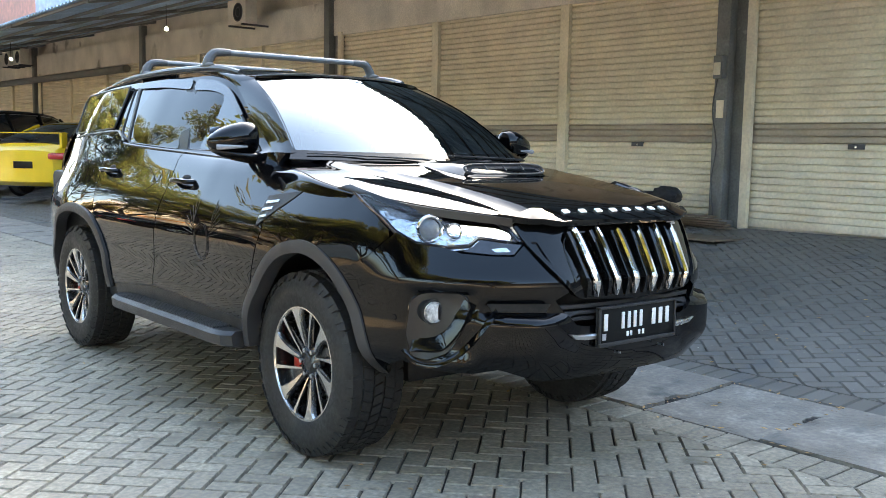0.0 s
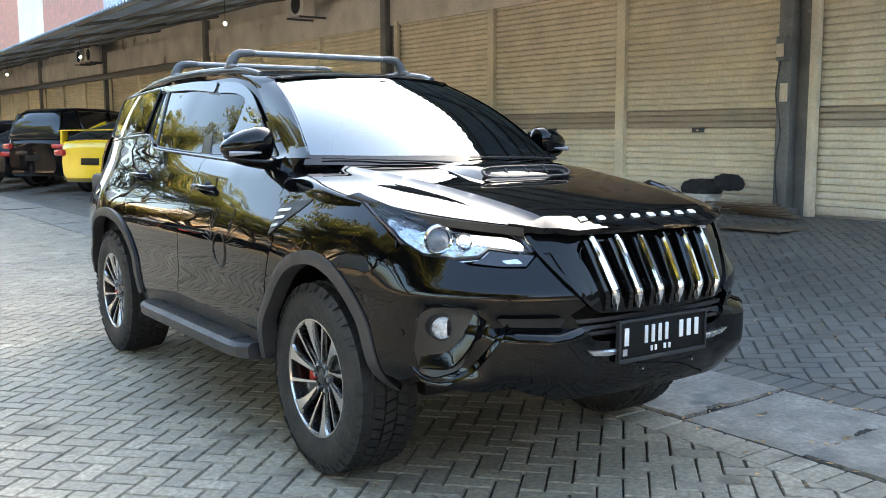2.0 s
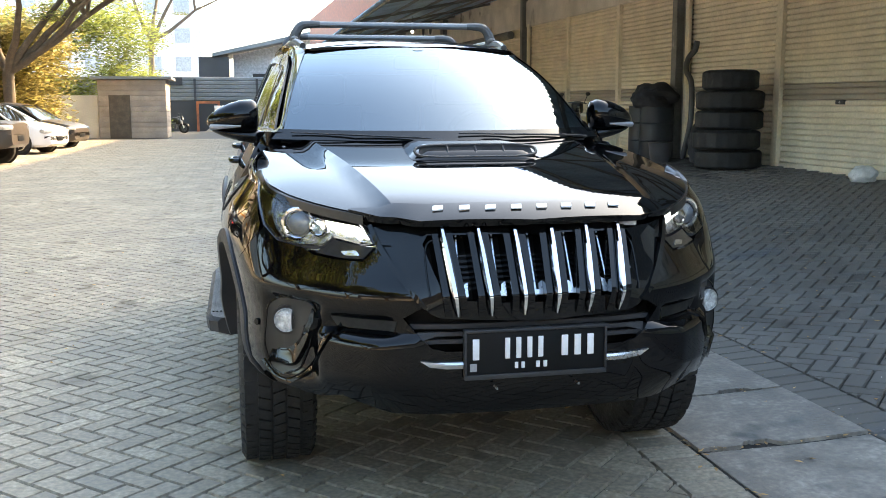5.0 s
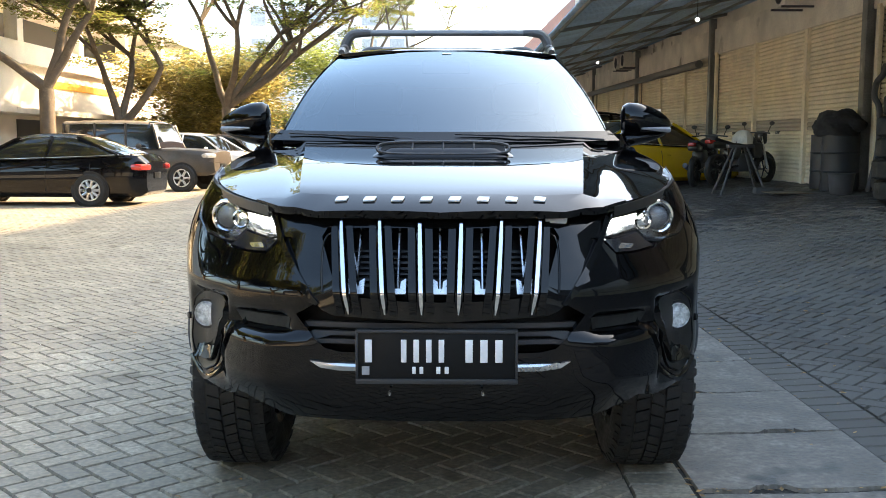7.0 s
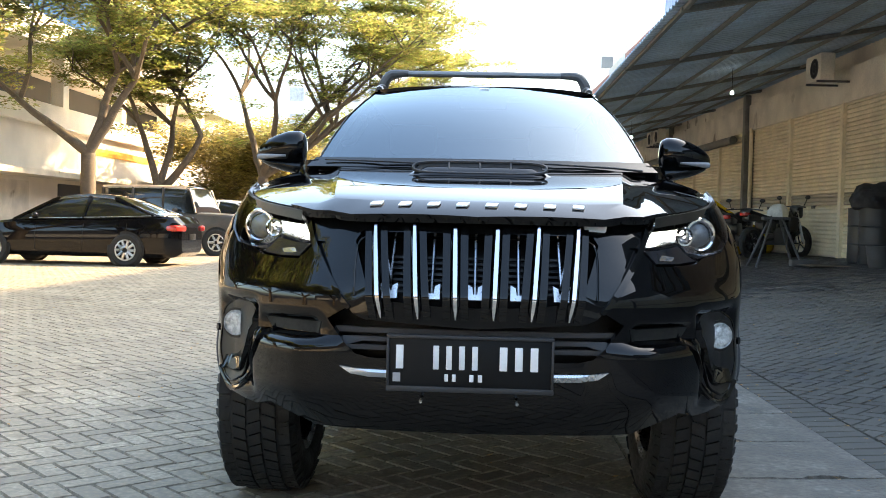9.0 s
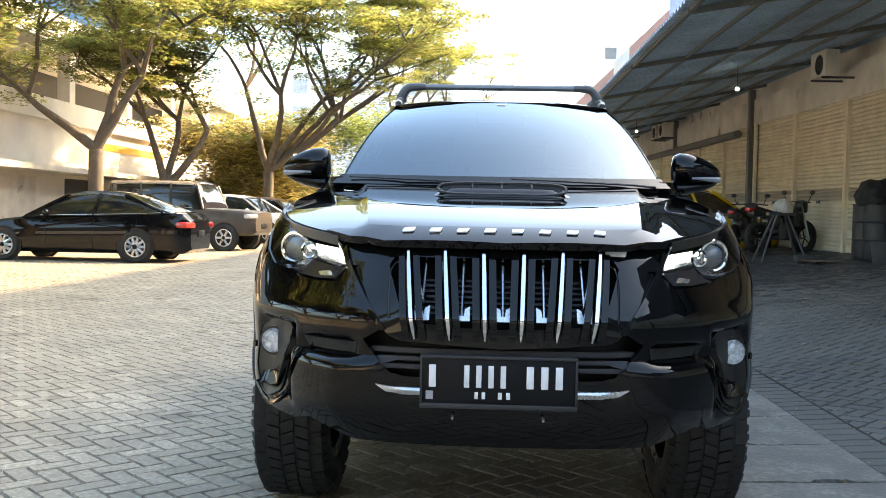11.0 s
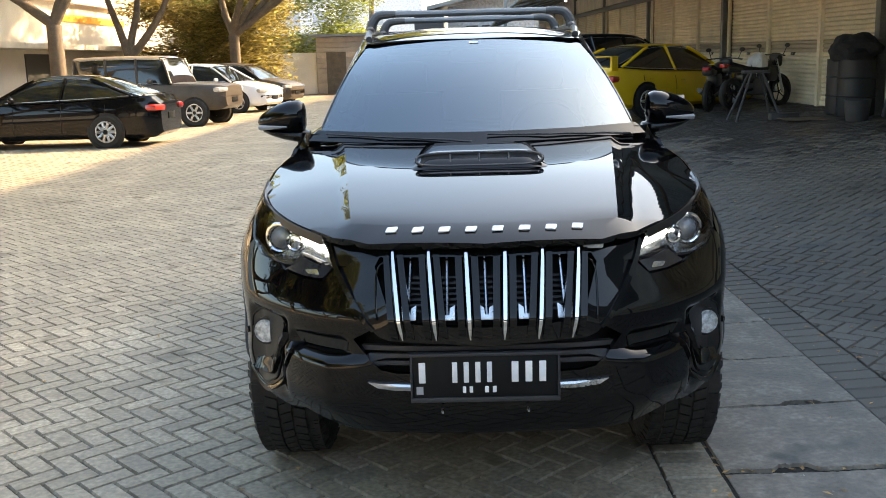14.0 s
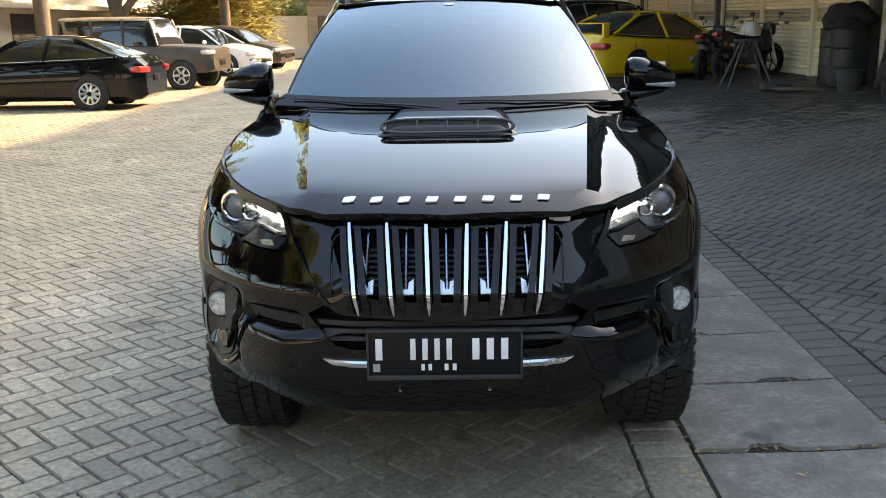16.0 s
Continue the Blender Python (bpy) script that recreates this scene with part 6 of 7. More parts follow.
def crumple(c, r, scale, seed, rough=0.32):
    """A crumpled, folded heap."""
    bm = bmesh.new()
    bmesh.ops.create_icosphere(bm, subdivisions=4, radius=1.0)
    rr = random.Random(seed)
    waves = [(Vector((rr.uniform(-1, 1), rr.uniform(-1, 1), rr.uniform(-1, 1))).normalized() * rr.uniform(2.5, 9), rr.uniform(0, 6.3)) for _ in range(14)]
    for v in bm.verts:
        k = 1 + rough * sum(abs(math.sin(w.dot(v.co) + p)) / w.length for w, p in waves) - rough * 1.2
        v.co = Vector((v.co.x * scale[0], v.co.y * scale[1], max(v.co.z, -0.55) * scale[2])) * r * k
        v.co += Vector(c)
    return bm


def worn_tyre(c, R, w):
    """A tyre lying flat, with a blocky shoulder."""
    rows = [(0.62, -w), (0.80, -w * 1.02), (0.93, -w * 0.92), (1.0, -w * 0.72), (1.0, w * 0.72), (0.93, w * 0.92), (0.80, w * 1.02), (0.62, w), (0.60, 0.0)]
    bm = bmesh.new()
    n = 60
    rings = []
    for i in range(n):
        a = 2 * math.pi * i / n
        rings.append([bm.verts.new((c[0] + R * q * (0.965 if i % 3 == 0 and q > 0.9 else 1) * math.cos(a), c[1] + R * q * (0.965 if i % 3 == 0 and q > 0.9 else 1) * math.sin(a), c[2] + h)) for q, h in rows])
    for a, b in zip(rings, rings[1:] + rings[:1]):
        for k in range(len(rows)):
            m = (k + 1) % len(rows)
            bm.faces.new((a[k], a[m], b[m], b[k]))
    return bm


rt = random.Random(2)
for k in range(5):
    x, y = 5.85 + rt.uniform(-0.04, 0.04), 8.75 + rt.uniform(-0.04, 0.04)
    if k == 4:
        y -= 0.12
    tagged(part("tyre", worn_tyre((x + (0.05 if k < 4 else 0.0), y, g(5.85, 8.75) + 0.137 + 0.272 * k), 0.46 if k < 4 else 0.38, 0.135), RUBBER), "used black off-road tyre stacked by the shutters", "tyre", "stack of used tyres")
cl = tagged(part("tarpaulin", crumple((6.15, 9.75, g(6.1, 9.5) + 0.26), 0.30, (0.9, 1.1, 1.2), 3), RAG), "dark cloth-wrapped bundle beside the tyres", "bundle")
for (x, y, n) in ((6.1, 12.0, 1), (6.05, 11.42, 1)):
    for k in range(n):
        drum = thing("drum", "tall dark blue-black drum standing by the column", "drum", "drums by the column", m=Matrix.Translation((x, y, g(x, y) + 0.42 * k)))
        bm = bmesh.new()
        prof = [(0.0, 0.27), (0.03, 0.285), (0.28, 0.28), (0.295, 0.29), (0.31, 0.28), (0.57, 0.28), (0.585, 0.29), (0.60, 0.28), (0.83, 0.28), (0.87, 0.285), (0.87, 0.26)]
        loft([[(rr * math.cos(t), rr * math.sin(t), zz) for t in np.linspace(0, 2 * math.pi, 20, endpoint=False)] for zz, rr in prof if rr > 0], bm=bm)
        part("shell", bm, BLUEDRUM, drum)
tagged(part("tarpaulin", crumple((6.05, 11.5, g(6.05, 11.5) + 1.0), 0.30, (1.0, 1.3, 0.75), 8), RAG), "dark tarpaulin heaped over the drums", "tarpaulin")
pail = thing("bucket", "dark grey plastic bucket standing on the paving", "bucket", m=Matrix.Translation((5.75, 10.6, g(5.75, 10.6))))
part("shell", loft([[(rr * math.cos(t), rr * math.sin(t), zz) for t in np.linspace(0, 2 * math.pi, 18, endpoint=False)] for zz, rr in ((0, 0.15), (0.30, 0.19), (0.32, 0.20))]), STEEL, pail)
tagged(part("pipe", tube([tuple(p) for p in spline([(6.28, 10.9, g(6.3, 10.9)), (6.33, 10.75, g(6.3, 10.9) + 0.6), (6.35, 10.8, g(6.3, 10.9) + 1.2), (6.33, 10.95, g(6.3, 10.9) + 1.42), (6.31, 10.85, g(6.3, 10.9) + 1.62), (6.3, 10.62, g(6.3, 10.9) + 1.72), (6.3, 10.55, g(6.3, 10.9) + 1.86)], 5)], 0.045, 10), STEEL), "bent dark exhaust pipe leaning on the shutter", "pipe")


def motorcycle(x, y, turn, label):
    ob = thing("motorcycle", label, "motorcycle", "motorcycles before the shops", m=stand(x, y, turn))
    for yy in (-0.66, 0.64):
        w = part("wheel", torus((0, yy, 0.30), 0.245, 0.055, "x", 26, 8), RUBBER, ob)
        part("rim", torus((0, yy, 0.30), 0.19, 0.018, "x", 24, 6), BIKE, w)
        for k in range(5):
            a = 2 * math.pi * k / 5
            part("spoke", tube([(0, yy, 0.30), (0, yy + 0.19 * math.cos(a), 0.30 + 0.19 * math.sin(a))], 0.012, 5), BIKE, w)
    part("engine", box((0.26, 0.42, 0.34), Matrix.Translation((0, -0.02, 0.43)), 0.06), STEEL, ob)
    part("side_cover", box((0.24, 0.40, 0.26), Matrix.Translation((0, 0.28, 0.60)), 0.07), BIKE, ob)
    part("tail_fairing", box((0.2, 0.42, 0.14), Matrix.Translation((0, 0.62, 0.76)), 0.05), BIKE, ob)
    part("radiator_shroud", box((0.34, 0.26, 0.30), Matrix.Translation((0, -0.32, 0.66)), 0.06), BIKE, ob)
    part("lamp_cowl", box((0.24, 0.16, 0.26), Matrix.Translation((0, -0.54, 0.90)), 0.06), BIKE, ob)
    part("tank", ball((0, -0.14, 0.80), 0.2, scale=(0.75, 1.35, 0.75)), BIKE, ob)
    part("seat", loft([[(-0.11, 0.05, 0.78), (0.11, 0.05, 0.78), (0.08, 0.05, 0.72), (-0.08, 0.05, 0.72)], [(-0.13, 0.35, 0.80), (0.13, 0.35, 0.80), (0.1, 0.35, 0.72), (-0.1, 0.35, 0.72)], [(-0.09, 0.78, 0.90), (0.09, 0.78, 0.90), (0.06, 0.78, 0.83), (-0.06, 0.78, 0.83)]]), RAG, ob)
    for sx in (-0.09, 0.09):
        part("fork", tube([(sx, -0.66, 0.30), (sx, -0.45, 0.92)], 0.025, 8), SATIN, ob)
        part("swing_arm", tube([(sx, 0.64, 0.30), (sx, 0.12, 0.38)], 0.025, 6), BIKE, ob)
        part("mirror_stalk", tube([(sx * 3, -0.42, 1.0), (sx * 3.6, -0.45, 1.15)], 0.008, 5), BIKE, ob)
        part("mirror", ball((sx * 3.7, -0.45, 1.17), 0.06, scale=(1, 0.35, 0.65), n=10), BIKE, ob)
    part("handlebar", tube([(-0.36, -0.36, 0.98), (-0.18, -0.44, 1.0), (0.18, -0.44, 1.0), (0.36, -0.36, 0.98)], 0.014, 6), BIKE, ob)
    part("head_lamp", ball((0, -0.58, 0.86), 0.1, scale=(1, 0.7, 1)), LAMPGREY, ob)
    part("front_guard", torus((0, -0.66, 0.32), 0.30, 0.03, "x", 20, 5), BIKE, ob)
    part("exhaust", tube([(0.14, -0.1, 0.3), (0.16, 0.2, 0.28), (0.17, 0.7, 0.42)], [0.03, 0.035, 0.05], 8), STEEL, ob)
    part("tail", box((0.14, 0.18, 0.08), Matrix.Translation((0, 0.82, 0.82)), 0.03), TAIL, ob)
    return ob


motorcycle(5.5, 14.75, 122, "black naked motorcycle with a white cloth on its tank")
bm = bmesh.new()
rc = random.Random(6)
hem = [1 + 0.12 * math.sin(3 * t) + rc.uniform(-0.05, 0.05) for t in np.linspace(0, 2 * math.pi, 20, endpoint=False)]
loft([[(5.55 + rr * h * 0.95 * math.cos(t), 14.77 + rr * h * math.sin(t), g(5.5, 14.75) + zz - (0.05 * (h - 1) if zz < 0.9 else 0)) for t, h in zip(np.linspace(0, 2 * math.pi, 20, endpoint=False), hem)] for zz, rr in ((0.78, 0.20), (0.84, 0.205), (0.90, 0.19), (0.98, 0.15), (1.03, 0.09), (1.045, 0.02))], bm=bm)
tagged(part("cloth", bm, PALE), "white cloth draped over the motorcycle's tank", "cloth")
motorcycle(-4.6, 57.0, 80, "pale scooter-like motorcycle parked at the yard's end")
motorcycle(5.0, 15.5, 150, "dark motorcycle parked beside the yellow car")
st = thing("work_stand", "dark steel folding work stand on the paving", "stand", m=Matrix.Translation((4.85, 12.6, g(4.85, 12.6))))
for sx, sy in ((-0.34, -0.25), (0.34, -0.25), (-0.34, 0.25), (0.34, 0.25)):
    part("leg", tube([(sx * 1.1, sy * 1.1, 0), (sx * 0.25, sy * 0.3, 0.80)], 0.02, 6), STEEL, st)
part("top_bar", block(-0.22, 0.22, -0.09, 0.09, 0.78, 0.83, 0.01), STEEL, st)
tagged(part("toolbox", block(4.95, 5.40, 12.0, 12.2, g(5.15, 12.1), g(5.15, 12.1) + 0.11, 0.02), STEEL), "flat dark toolbox on the paving", "toolbox")
tagged(part("cardboard", block(5.0, 6.0, 11.3, 11.9, g(5.5, 11.6), g(5.5, 11.6) + 0.012), WOOD), "flattened brown cardboard on the paving", "cardboard")

crate = thing("crate", "white foam crate holding dark cloths by the shutter", "crate", m=Matrix.Translation((6.12, 4.05, g(6.12, 4.05))))
part("crate_wall", block(-0.14, 0.14, -0.18, 0.18, 0.0, 0.21, 0.012), PALE, crate)
part("lid_rim", block(-0.15, 0.15, -0.19, 0.19, 0.20, 0.225, 0.008), PALE, crate)
for dx, dy, dz, s in ((0.0, 0.08, 0.285, 0.12), (0.03, -0.08, 0.29, 0.13), (0.10, -0.30, 0.34, 0.15)):
    tagged(part("rag", crumple((6.12 + dx, 4.05 + dy, g(6.12, 4.05) + dz), s, (0.9, 1.25, 0.7), int(100 * s) + int(50 * dy)), RAG), "crumpled dark rag on the foam crate", "rag", "rags on the crate")
for k in range(5):
    yy = 3.3 - 0.12 * k
    tagged(part("plank", box((0.10, 0.85, 0.02), Matrix.Translation((6.3 - 0.05 * k, 3.25 + 0.05 * k, g(6.2, 3.3) + 0.03 + 0.03 * k)) @ Matrix.Rotation(0.1 * k - 0.2, 4, "Z"), 0.003), WOOD), "old grey-brown plank piled by the column", "plank", "planks by the column")
tagged(part("board", box((0.5, 0.7, 0.02), Matrix.Translation((5.55, 2.75, g(5.55, 2.75) + 0.02)), 0.003), WOOD), "loose board lying on the paving", "board")
tagged(part("bag", crumple((6.3, 6.25, g(6.3, 6.25) + 0.06), 0.12, (1, 1.1, 0.9), 12), PALE), "crumpled white bag at the shutter's foot", "bag")

# ---- fittings under the canopy ----
for x, y, h in ((-0.50, 9.9, 3.03), (-0.42, 24.0, 3.0), (-0.42, 25.1, 3.0)):
    ac = thing("air_conditioner", "beige outdoor air-conditioner unit on a wall bracket", "air conditioner", "units under the canopy", m=ROW @ Matrix.Translation((x, y, h)))
    part("casing", block(-0.13, 0.13, -0.36, 0.36, 0.08, 0.55, 0.02), BEIGE, ac)
    part("fan_guard", torus((-0.135, -0.08, 0.30), 0.17, 0.010, "x", 24, 6), STEEL, ac)
    part("fan_guard", torus((-0.135, -0.08, 0.30), 0.09, 0.008, "x", 20, 6), STEEL, ac)
    part("pipe_bundle", tube([tuple(p) for p in spline([(0.10, 0.33, 0.22), (0.16, 0.55, 0.18), (0.30, 0.80, 0.30), (0.42, 1.1, 0.34)], 5)], 0.022, 7), STEEL, ac, "black hanging pipe bundle")
    part("fan", rod((-0.12, -0.08, 0.30), (-0.132, -0.08, 0.30), 0.165, n=24), DARK, ac)
    part("bracket", block(-0.15, 0.42, -0.28, -0.24, 0.045, 0.08), STEEL, ac)
    part("bracket", block(-0.15, 0.42, 0.24, 0.28, 0.045, 0.08), STEEL, ac)
BULB = glow("bulb_glow", (1.0, 0.97, 0.9), 6.0)
for x, y in ((-2.05, 9.9), (-2.3, 18.5), (-2.3, 27.0)):
    top = canopy_at((x + 4.6) / 4.85, y).z
    lampb = thing("bulb", "bare white bulb hanging under the canopy", "bulb", "bulbs under the canopy", m=ROW @ Matrix.Translation((x, y, top)))
    part("cord", tube([(0, 0, 0), (0, 0, -0.42)], 0.006, 5), DARK, lampb)
    part("glass_bulb", ball((0, 0, -0.455), 0.034), BULB, lampb, "lit white bulb")
pipe = tagged(part("drain_pipe", tube([(-0.14, 16.5, 2.62), (-0.14, 40.0, 2.62)], 0.10, 10), GREYPOST), "grey pipe running under the lintel", "pipe")
put(pipe)

# ---- paving: herringbone pavers, a strip of drain slabs with border rows ----
PAVER = mat("concrete_paver", (0.292, 0.256, 0.198), 0.85, spots=(1.1, 0.22), grain=(45, 0.34), bump=(110, 0.45), vary=0.13, wear=(2.6, 0.60, (0.18, 0.158, 0.122)), spec=0.35)
PAVER_FAR = mat("concrete_paver_far", (0.292, 0.256, 0.198), 0.85, spots=(1.1, 0.22), grain=(45, 0.34), vary=0.16, island=True, wear=(2.6, 0.60, (0.18, 0.158, 0.122)), spec=0.35)
PAVER_DARK = mat("dark_paver", (0.135, 0.122, 0.104), 0.75, spots=(1.2, 0.25), grain=(110, 0.2), vary=0.15, island=True, wear=(1.6, 0.60, (0.10, 0.098, 0.095)))
PAVER_BLACK = mat("black_paver", (0.036, 0.034, 0.033), 0.6, spots=(1.2, 0.35), grain=(90, 0.3), vary=0.25, island=True, wear=(1.6, 0.62, (0.09, 0.085, 0.08)))
CONCRETE = mat("drain_slab_concrete", (0.235, 0.211, 0.178), 0.85, spots=(5.0, 0.36), grain=(38, 0.30), bump=(45, 0.9), vary=0.12, wear=(2.4, 0.60, (0.12, 0.116, 0.108)))
pavement = thing("pavement", "grey concrete pavers in herringbone with a strip of drain slabs", "paving", kind="structure")
UNIT = 0.0980
JOINT = 0.0035
SLAB_X0, SLAB_X1 = 0.885, 1.640


def paver_mesh():
    bm = bmesh.new()
    a, b, c = UNIT - JOINT, UNIT / 2 - JOINT, 0.005
    lo = [bm.verts.new((x, y, -0.03)) for x, y in ((-a, -b), (a, -b), (a, b), (-a, b))]
    md = [bm.verts.new((x, y, -0.004)) for x, y in ((-a, -b), (a, -b), (a, b), (-a, b))]
    hi = [bm.verts.new((x, y, 0.0)) for x, y in ((-a + c, -b + c), (a - c, -b + c), (a - c, b - c), (-a + c, b - c))]
    bm.faces.new(hi)
    for i in range(4):
        j = (i + 1) % 4
        bm.faces.new((lo[i], lo[j], md[j], md[i]))
        bm.faces.new((md[i], md[j], hi[j], hi[i]))
    bmesh.ops.recalc_face_normals(bm, faces=bm.faces[:])
    me = bpy.data.meshes.new("paver")
    bm.to_mesh(me)
    bm.free()
    me.materials.append(PAVER)
    return me


PIECE = paver_mesh()
rng = random.Random(7)
spots = []
C45 = math.sqrt(0.5)
n = int(36 / UNIT)
for i in range(-n, n):
    for j in range(-n, n):
        k = (i - j) % 4
        if k == 0:
            a, b, turn = (i + 1) * UNIT, (j + 0.5) * UNIT, -45.0
        elif k == 3:
            a, b, turn = (i + 0.5) * UNIT, (j + 1) * UNIT, 45.0
        else:
            continue
        x, y = C45 * (a + b) - 1.348, C45 * (b - a) - 0.393
        if not (-13 < x < 6.55 and -9.0 < y < 44):
            continue
        if SLAB_X0 - 0.226 + 0.11 < x < SLAB_X1 + 0.226 - 0.11:
            continue
        spots.append((x, y, turn))
for x in (SLAB_X0 - 0.113, SLAB_X1 + 0.113):
    y = -9.0
    while y < 44:
        spots.append((x, y, 0.0))
        y += 0.119
LEFT, RIGHT = SLAB_X0 - 0.228, SLAB_X1 + 0.228
near, far = [], []
for x, y, turn in spots:
    whole = turn == 0.0 or x < LEFT - 0.12 or x > RIGHT + 0.12
    (near if whole and -2.6 < x < SLAB_X1 and -2.2 < y < -0.72 else far).append((x, y, turn))
near.sort(key=lambda p: abs(p[0]) + abs(p[1] + 1.4))
far += near[300:]


def cut(poly, edge, keep_low):
    """The part of a footprint on one side of the line x = edge."""
    out = []
    for (x0, y0), (x1, y1) in zip(poly, poly[1:] + poly[:1]):
        a, b = (x0 <= edge) == keep_low, (x1 <= edge) == keep_low
        if a:
            out.append((x0, y0))
        if a != b:
            t = (edge - x0) / (x1 - x0)
            out.append((edge, y0 + t * (y1 - y0)))
    return out


def tilt_of(x, y):
    e = 0.05
    return math.atan2(ground_z(x + e, y) - ground_z(x - e, y), 2 * e)


for x, y, turn in near[:300]:
    ob = new("paver", PIECE)
    ob.parent = pavement
    ob.matrix_basis = Matrix.Translation((x, y, ground_z(x, y) + rng.uniform(-0.0015, 0.0015))) @ Matrix.Rotation(-tilt_of(x, y), 4, "Y") @ pose(0, 0, 0, rng.uniform(-0.5, 0.5), rng.uniform(-0.5, 0.5), turn + rng.uniform(-0.7, 0.7)) @ Matrix.Diagonal((1.12 if turn == 0.0 else 1, 1.2 if turn == 0.0 else 1, 1, 1))
a0, b0, c0 = UNIT - JOINT, UNIT / 2 - JOINT, 0.005
LOW = [(-a0, -b0), (a0, -b0), (a0, b0), (-a0, b0)]
TOP = [(-a0 + c0, -b0 + c0), (a0 - c0, -b0 + c0), (a0 - c0, b0 - c0), (-a0 + c0, b0 - c0)]
fields = {0: ([], []), 1: ([], []), 2: ([], [])}
for x, y, turn in far:
    t = radians(turn + rng.uniform(-0.7, 0.7))
    c, s = math.cos(t), math.sin(t)
    g0, k = ground_z(x, y) + rng.uniform(-0.0015, 0.0015), math.tan(tilt_of(x, y))
    tx, ty = rng.uniform(-0.009, 0.009), rng.uniform(-0.009, 0.009)
    wide, long_ = (1.2, 1.12) if turn == 0.0 else (1.0, 1.0)
    rings = [[(x + c * u * long_ - s * v * wide, y + s * u * long_ + c * v * wide) for u, v in ring] for ring in (LOW, TOP)]
    if turn and LEFT - 0.12 < x < RIGHT + 0.12:
        low_side = x < (LEFT + RIGHT) / 2
        rings = [cut(ring, LEFT - 0.002 if low_side else RIGHT + 0.002, low_side) for ring in rings]
        if len(rings[0]) < 3:
            continue
        if len(rings[0]) != len(rings[1]):
            mx, my = (sum(p[i] for p in rings[0]) / len(rings[0]) for i in (0, 1))
            rings[1] = [(mx + 0.94 * (px - mx), my + 0.94 * (py - my)) for px, py in rings[0]]
    # near-black pavers fill a ragged patch; the rest beyond the slabs are dark
    darkest = x > 3.1 + 0.5 * math.sin(1.3 * y) + rng.uniform(-0.5, 0.5) and 8.6 + rng.uniform(-1.2, 1.2) < y < 21
    verts, faces = fields[0 if x < SLAB_X1 else 2 if darkest else 1]
    base, n = len(verts), len(rings[0])
    for ring, h in zip(rings, (-0.012, 0.0)):
        verts += [(px, py, g0 + k * (px - x) + h + tx * (px - x) + ty * (py - y)) for px, py in ring]
    faces.append(tuple(range(base + n, base + 2 * n)))
    for i in range(n):
        j = (i + 1) % n
        faces.append((base + i, base + j, base + n + j, base + n + i))
for (m, lab), (verts, faces) in zip(((PAVER_FAR, "grey concrete pavers laid in herringbone"), (PAVER_DARK, "dark pavers before the shops"), (PAVER_BLACK, "near-black pavers before the workshop")), fields.values()):
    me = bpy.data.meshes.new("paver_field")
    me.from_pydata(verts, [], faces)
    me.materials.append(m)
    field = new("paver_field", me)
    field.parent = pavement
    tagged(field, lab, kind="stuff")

# The near-black bed paints deep-joint shade as well as dirt.
JOINT_BED = mat("drain_dirt_and_shade", (0.022, 0.02, 0.017), 0.95, spots=(9, 0.4), grain=(80, 0.3), bump=(50, 0.5))
bm = bmesh.new()
grid = [[bm.verts.new((x, y, ground_z(x, y) - 0.008)) for x in (SLAB_X0 - 0.01, 1.1, 1.3, 1.5, SLAB_X1 + 0.01)] for y in np.linspace(-9.3, 43, 40)]
for a, b in zip(grid, grid[1:]):
    for i in range(4):
        bm.faces.new((a[i], a[i + 1], b[i + 1], b[i]))
part("drain_bed", bm, JOINT_BED, pavement, "near-black bed for dirt and painted shade in the slab joints")

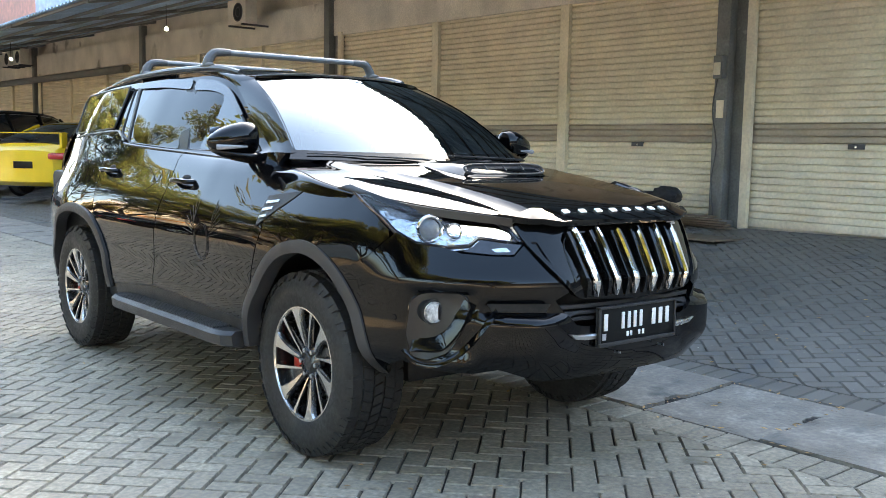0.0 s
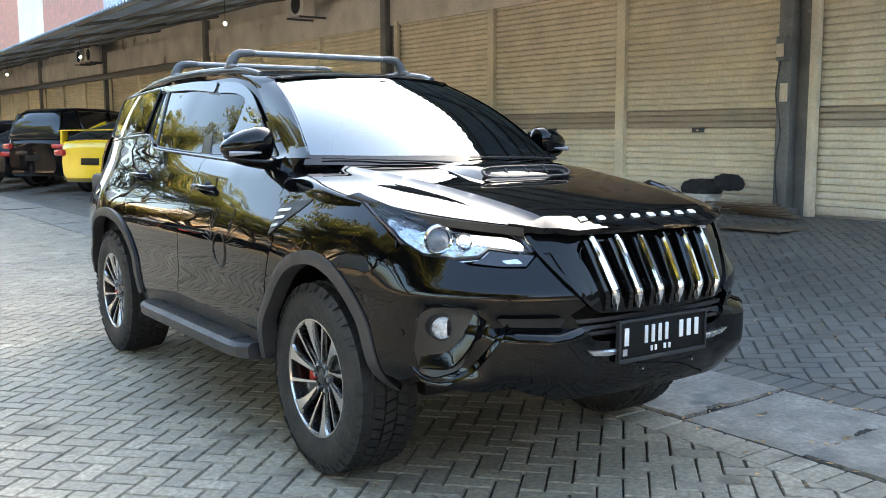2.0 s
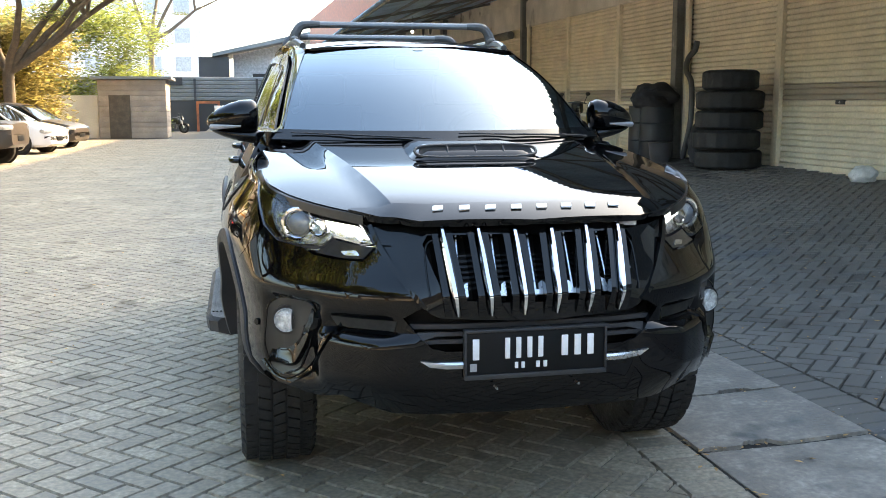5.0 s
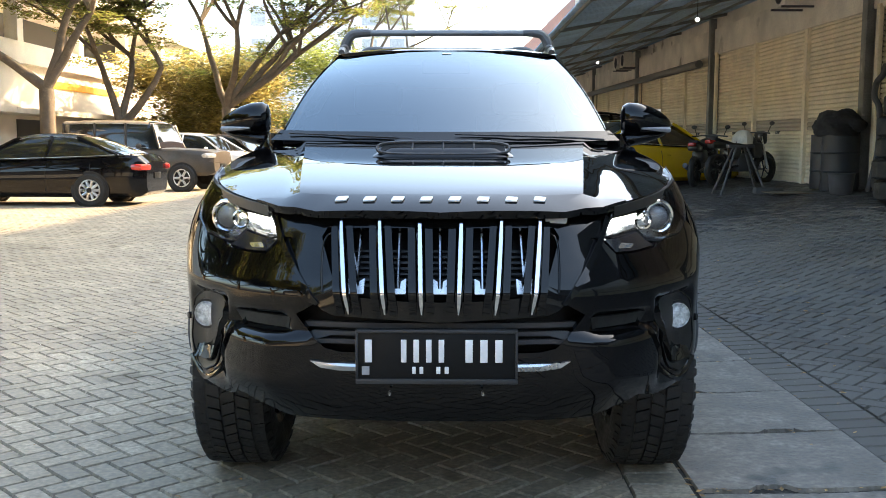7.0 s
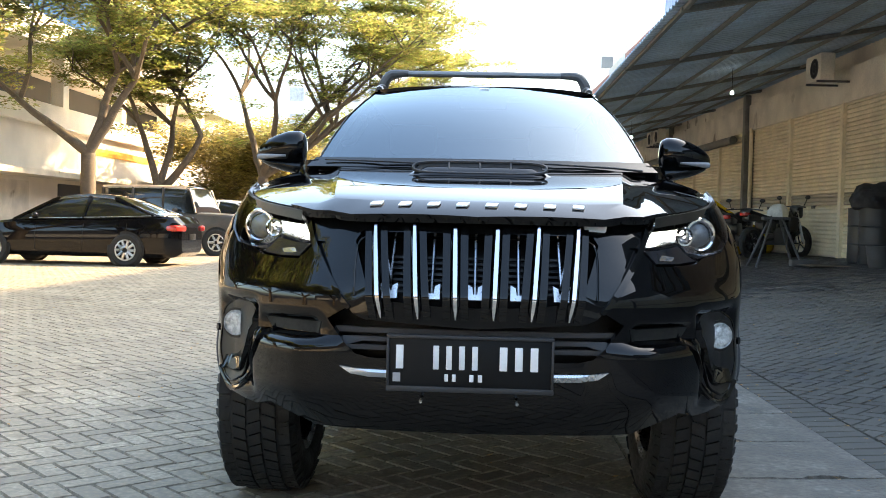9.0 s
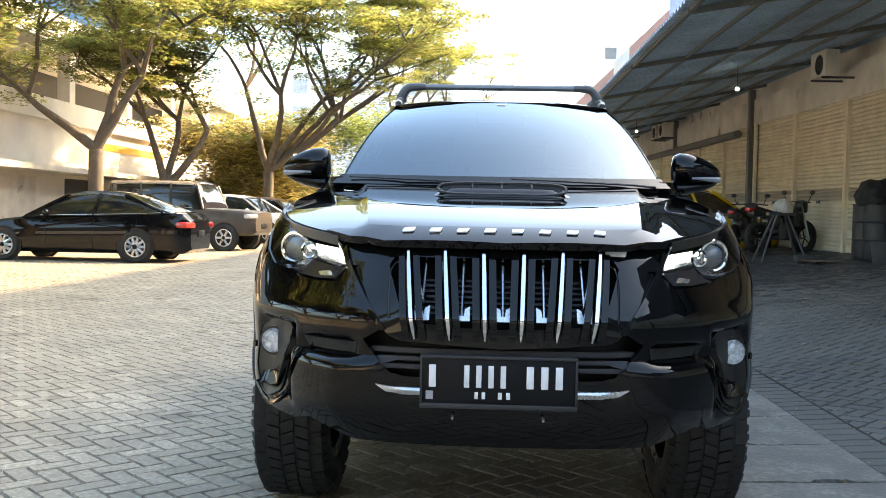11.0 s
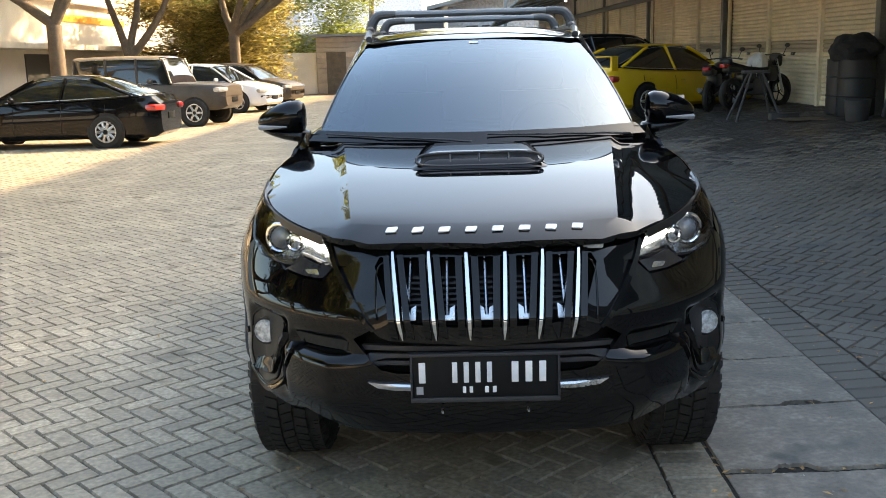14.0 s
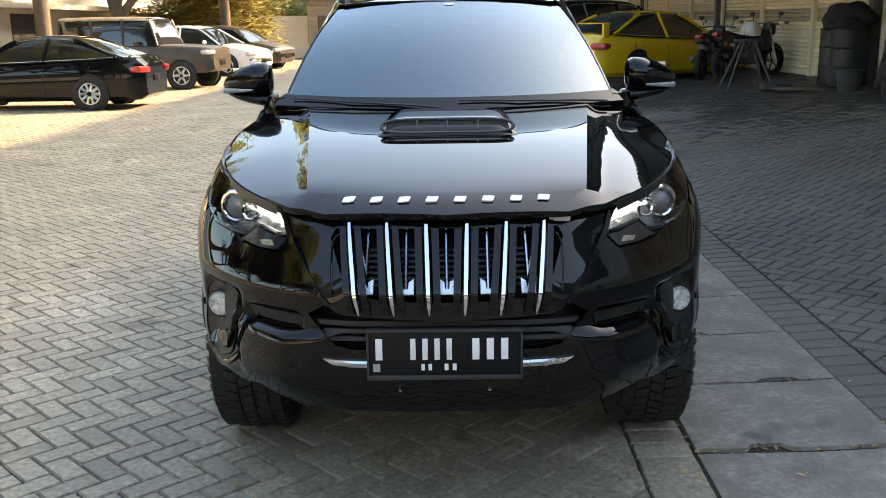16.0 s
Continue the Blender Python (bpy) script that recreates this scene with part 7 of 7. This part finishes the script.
# drain slabs, the rough gaps at their joints chipped
k = 0
for n in range(-14, 60):
    y0 = -1.0 + 0.648 * n
    if not -9.3 < y0 < 43:
        continue
    r = random.Random(n)
    w0, w1 = SLAB_X0 + 0.006, SLAB_X1 - 0.006
    line = []
    m = 60
    chip0, chip1 = r.uniform(0.3, 0.7), r.uniform(0.05, 0.10)
    for i in range(m + 1):
        u = i / m
        bite = (0.036 + r.uniform(-0.008, 0.008)) * step(chip1 * 1.35, chip1 * 0.8, abs(u - chip0)) + 0.012 * math.exp(-((u - chip0 + 0.3) / 0.04) ** 2)
        line.append((w0 + u * (w1 - w0), y0 + 0.008 + bite + r.uniform(-0.003, 0.003)))
    chip0 = chip0 + r.uniform(-0.05, 0.05)
    for i in range(m, -1, -1):
        u = i / m
        line.append((w0 + u * (w1 - w0), y0 + 0.642 - 0.006 * math.exp(-((u - chip0) / 0.16) ** 2) + r.uniform(-0.003, 0.003)))
    bm = bmesh.new()
    dz = r.uniform(-0.007, 0.007)
    top = [bm.verts.new((x, y, ground_z(x, y) + 0.004 + dz)) for x, y in line]
    low = [bm.verts.new((x, y, ground_z(x, y) - 0.06)) for x, y in line]
    bm.faces.new(top)
    for i in range(len(line)):
        j = (i + 1) % len(line)
        bm.faces.new((low[i], low[j], top[j], top[i]))
    part("drain_slab", bm, CONCRETE, pavement, sharp=30)

# ---- fallen leaves and grit on the paving ----
FALLEN = mat("fallen_leaf", (0.42, 0.26, 0.11), 0.8, spots=(3, 0.3), grain=(60, 0.2), vary=0.55, island=True)
GRIT = mat("paving_grit", (0.42, 0.38, 0.32), 0.9, vary=0.5, island=True)
for name, count, size, m, lab in (("fallen_leaves", 900, 0.014, FALLEN, "dry brown fallen leaves scattered over the paving"), ("grit", 1600, 0.006, GRIT, "pale grit and crumbs scattered over the paving")):
    r = np.random.RandomState(len(name))
    verts, faces = [], []
    for _ in range(count):
        x, y = (r.uniform(-5, 6), r.uniform(-4.5, 8)) if r.rand() < 0.55 else (r.normal(1.9, 0.9), r.uniform(-4.5, 3))
        if m is FALLEN and r.rand() < 0.35:
            x, y = (r.choice((SLAB_X0, SLAB_X1)) + r.normal(0, 0.02), r.uniform(-4.5, 3)) if r.rand() < 0.5 else (r.uniform(SLAB_X0, SLAB_X1), -1.0 + 0.648 * r.randint(-6, 7) + r.normal(0, 0.012))
        a, s = r.uniform(0, 6.3), size * r.uniform(0.5, 1.5)
        z = ground_z(x, y) + 0.006
        c, d = math.cos(a), math.sin(a)
        k = len(verts)
        for u, v, h in ((-1, 0, 0.0), (-0.2, -0.42, 0.15), (1, 0, r.uniform(0, 0.4)), (-0.2, 0.42, 0.15), (0.1, 0, -0.05)):
            verts.append((x + s * (c * u - d * v), y + s * (d * u + c * v), z + s * h))
        faces += [(k, k + 1, k + 4), (k + 1, k + 2, k + 4), (k + 2, k + 3, k + 4), (k + 3, k, k + 4)]
    me = bpy.data.meshes.new(name)
    me.from_pydata(verts, [], faces)
    me.materials.append(m)
    tagged(new(name, me), lab, "leaves" if m is FALLEN else "grit", kind="stuff")
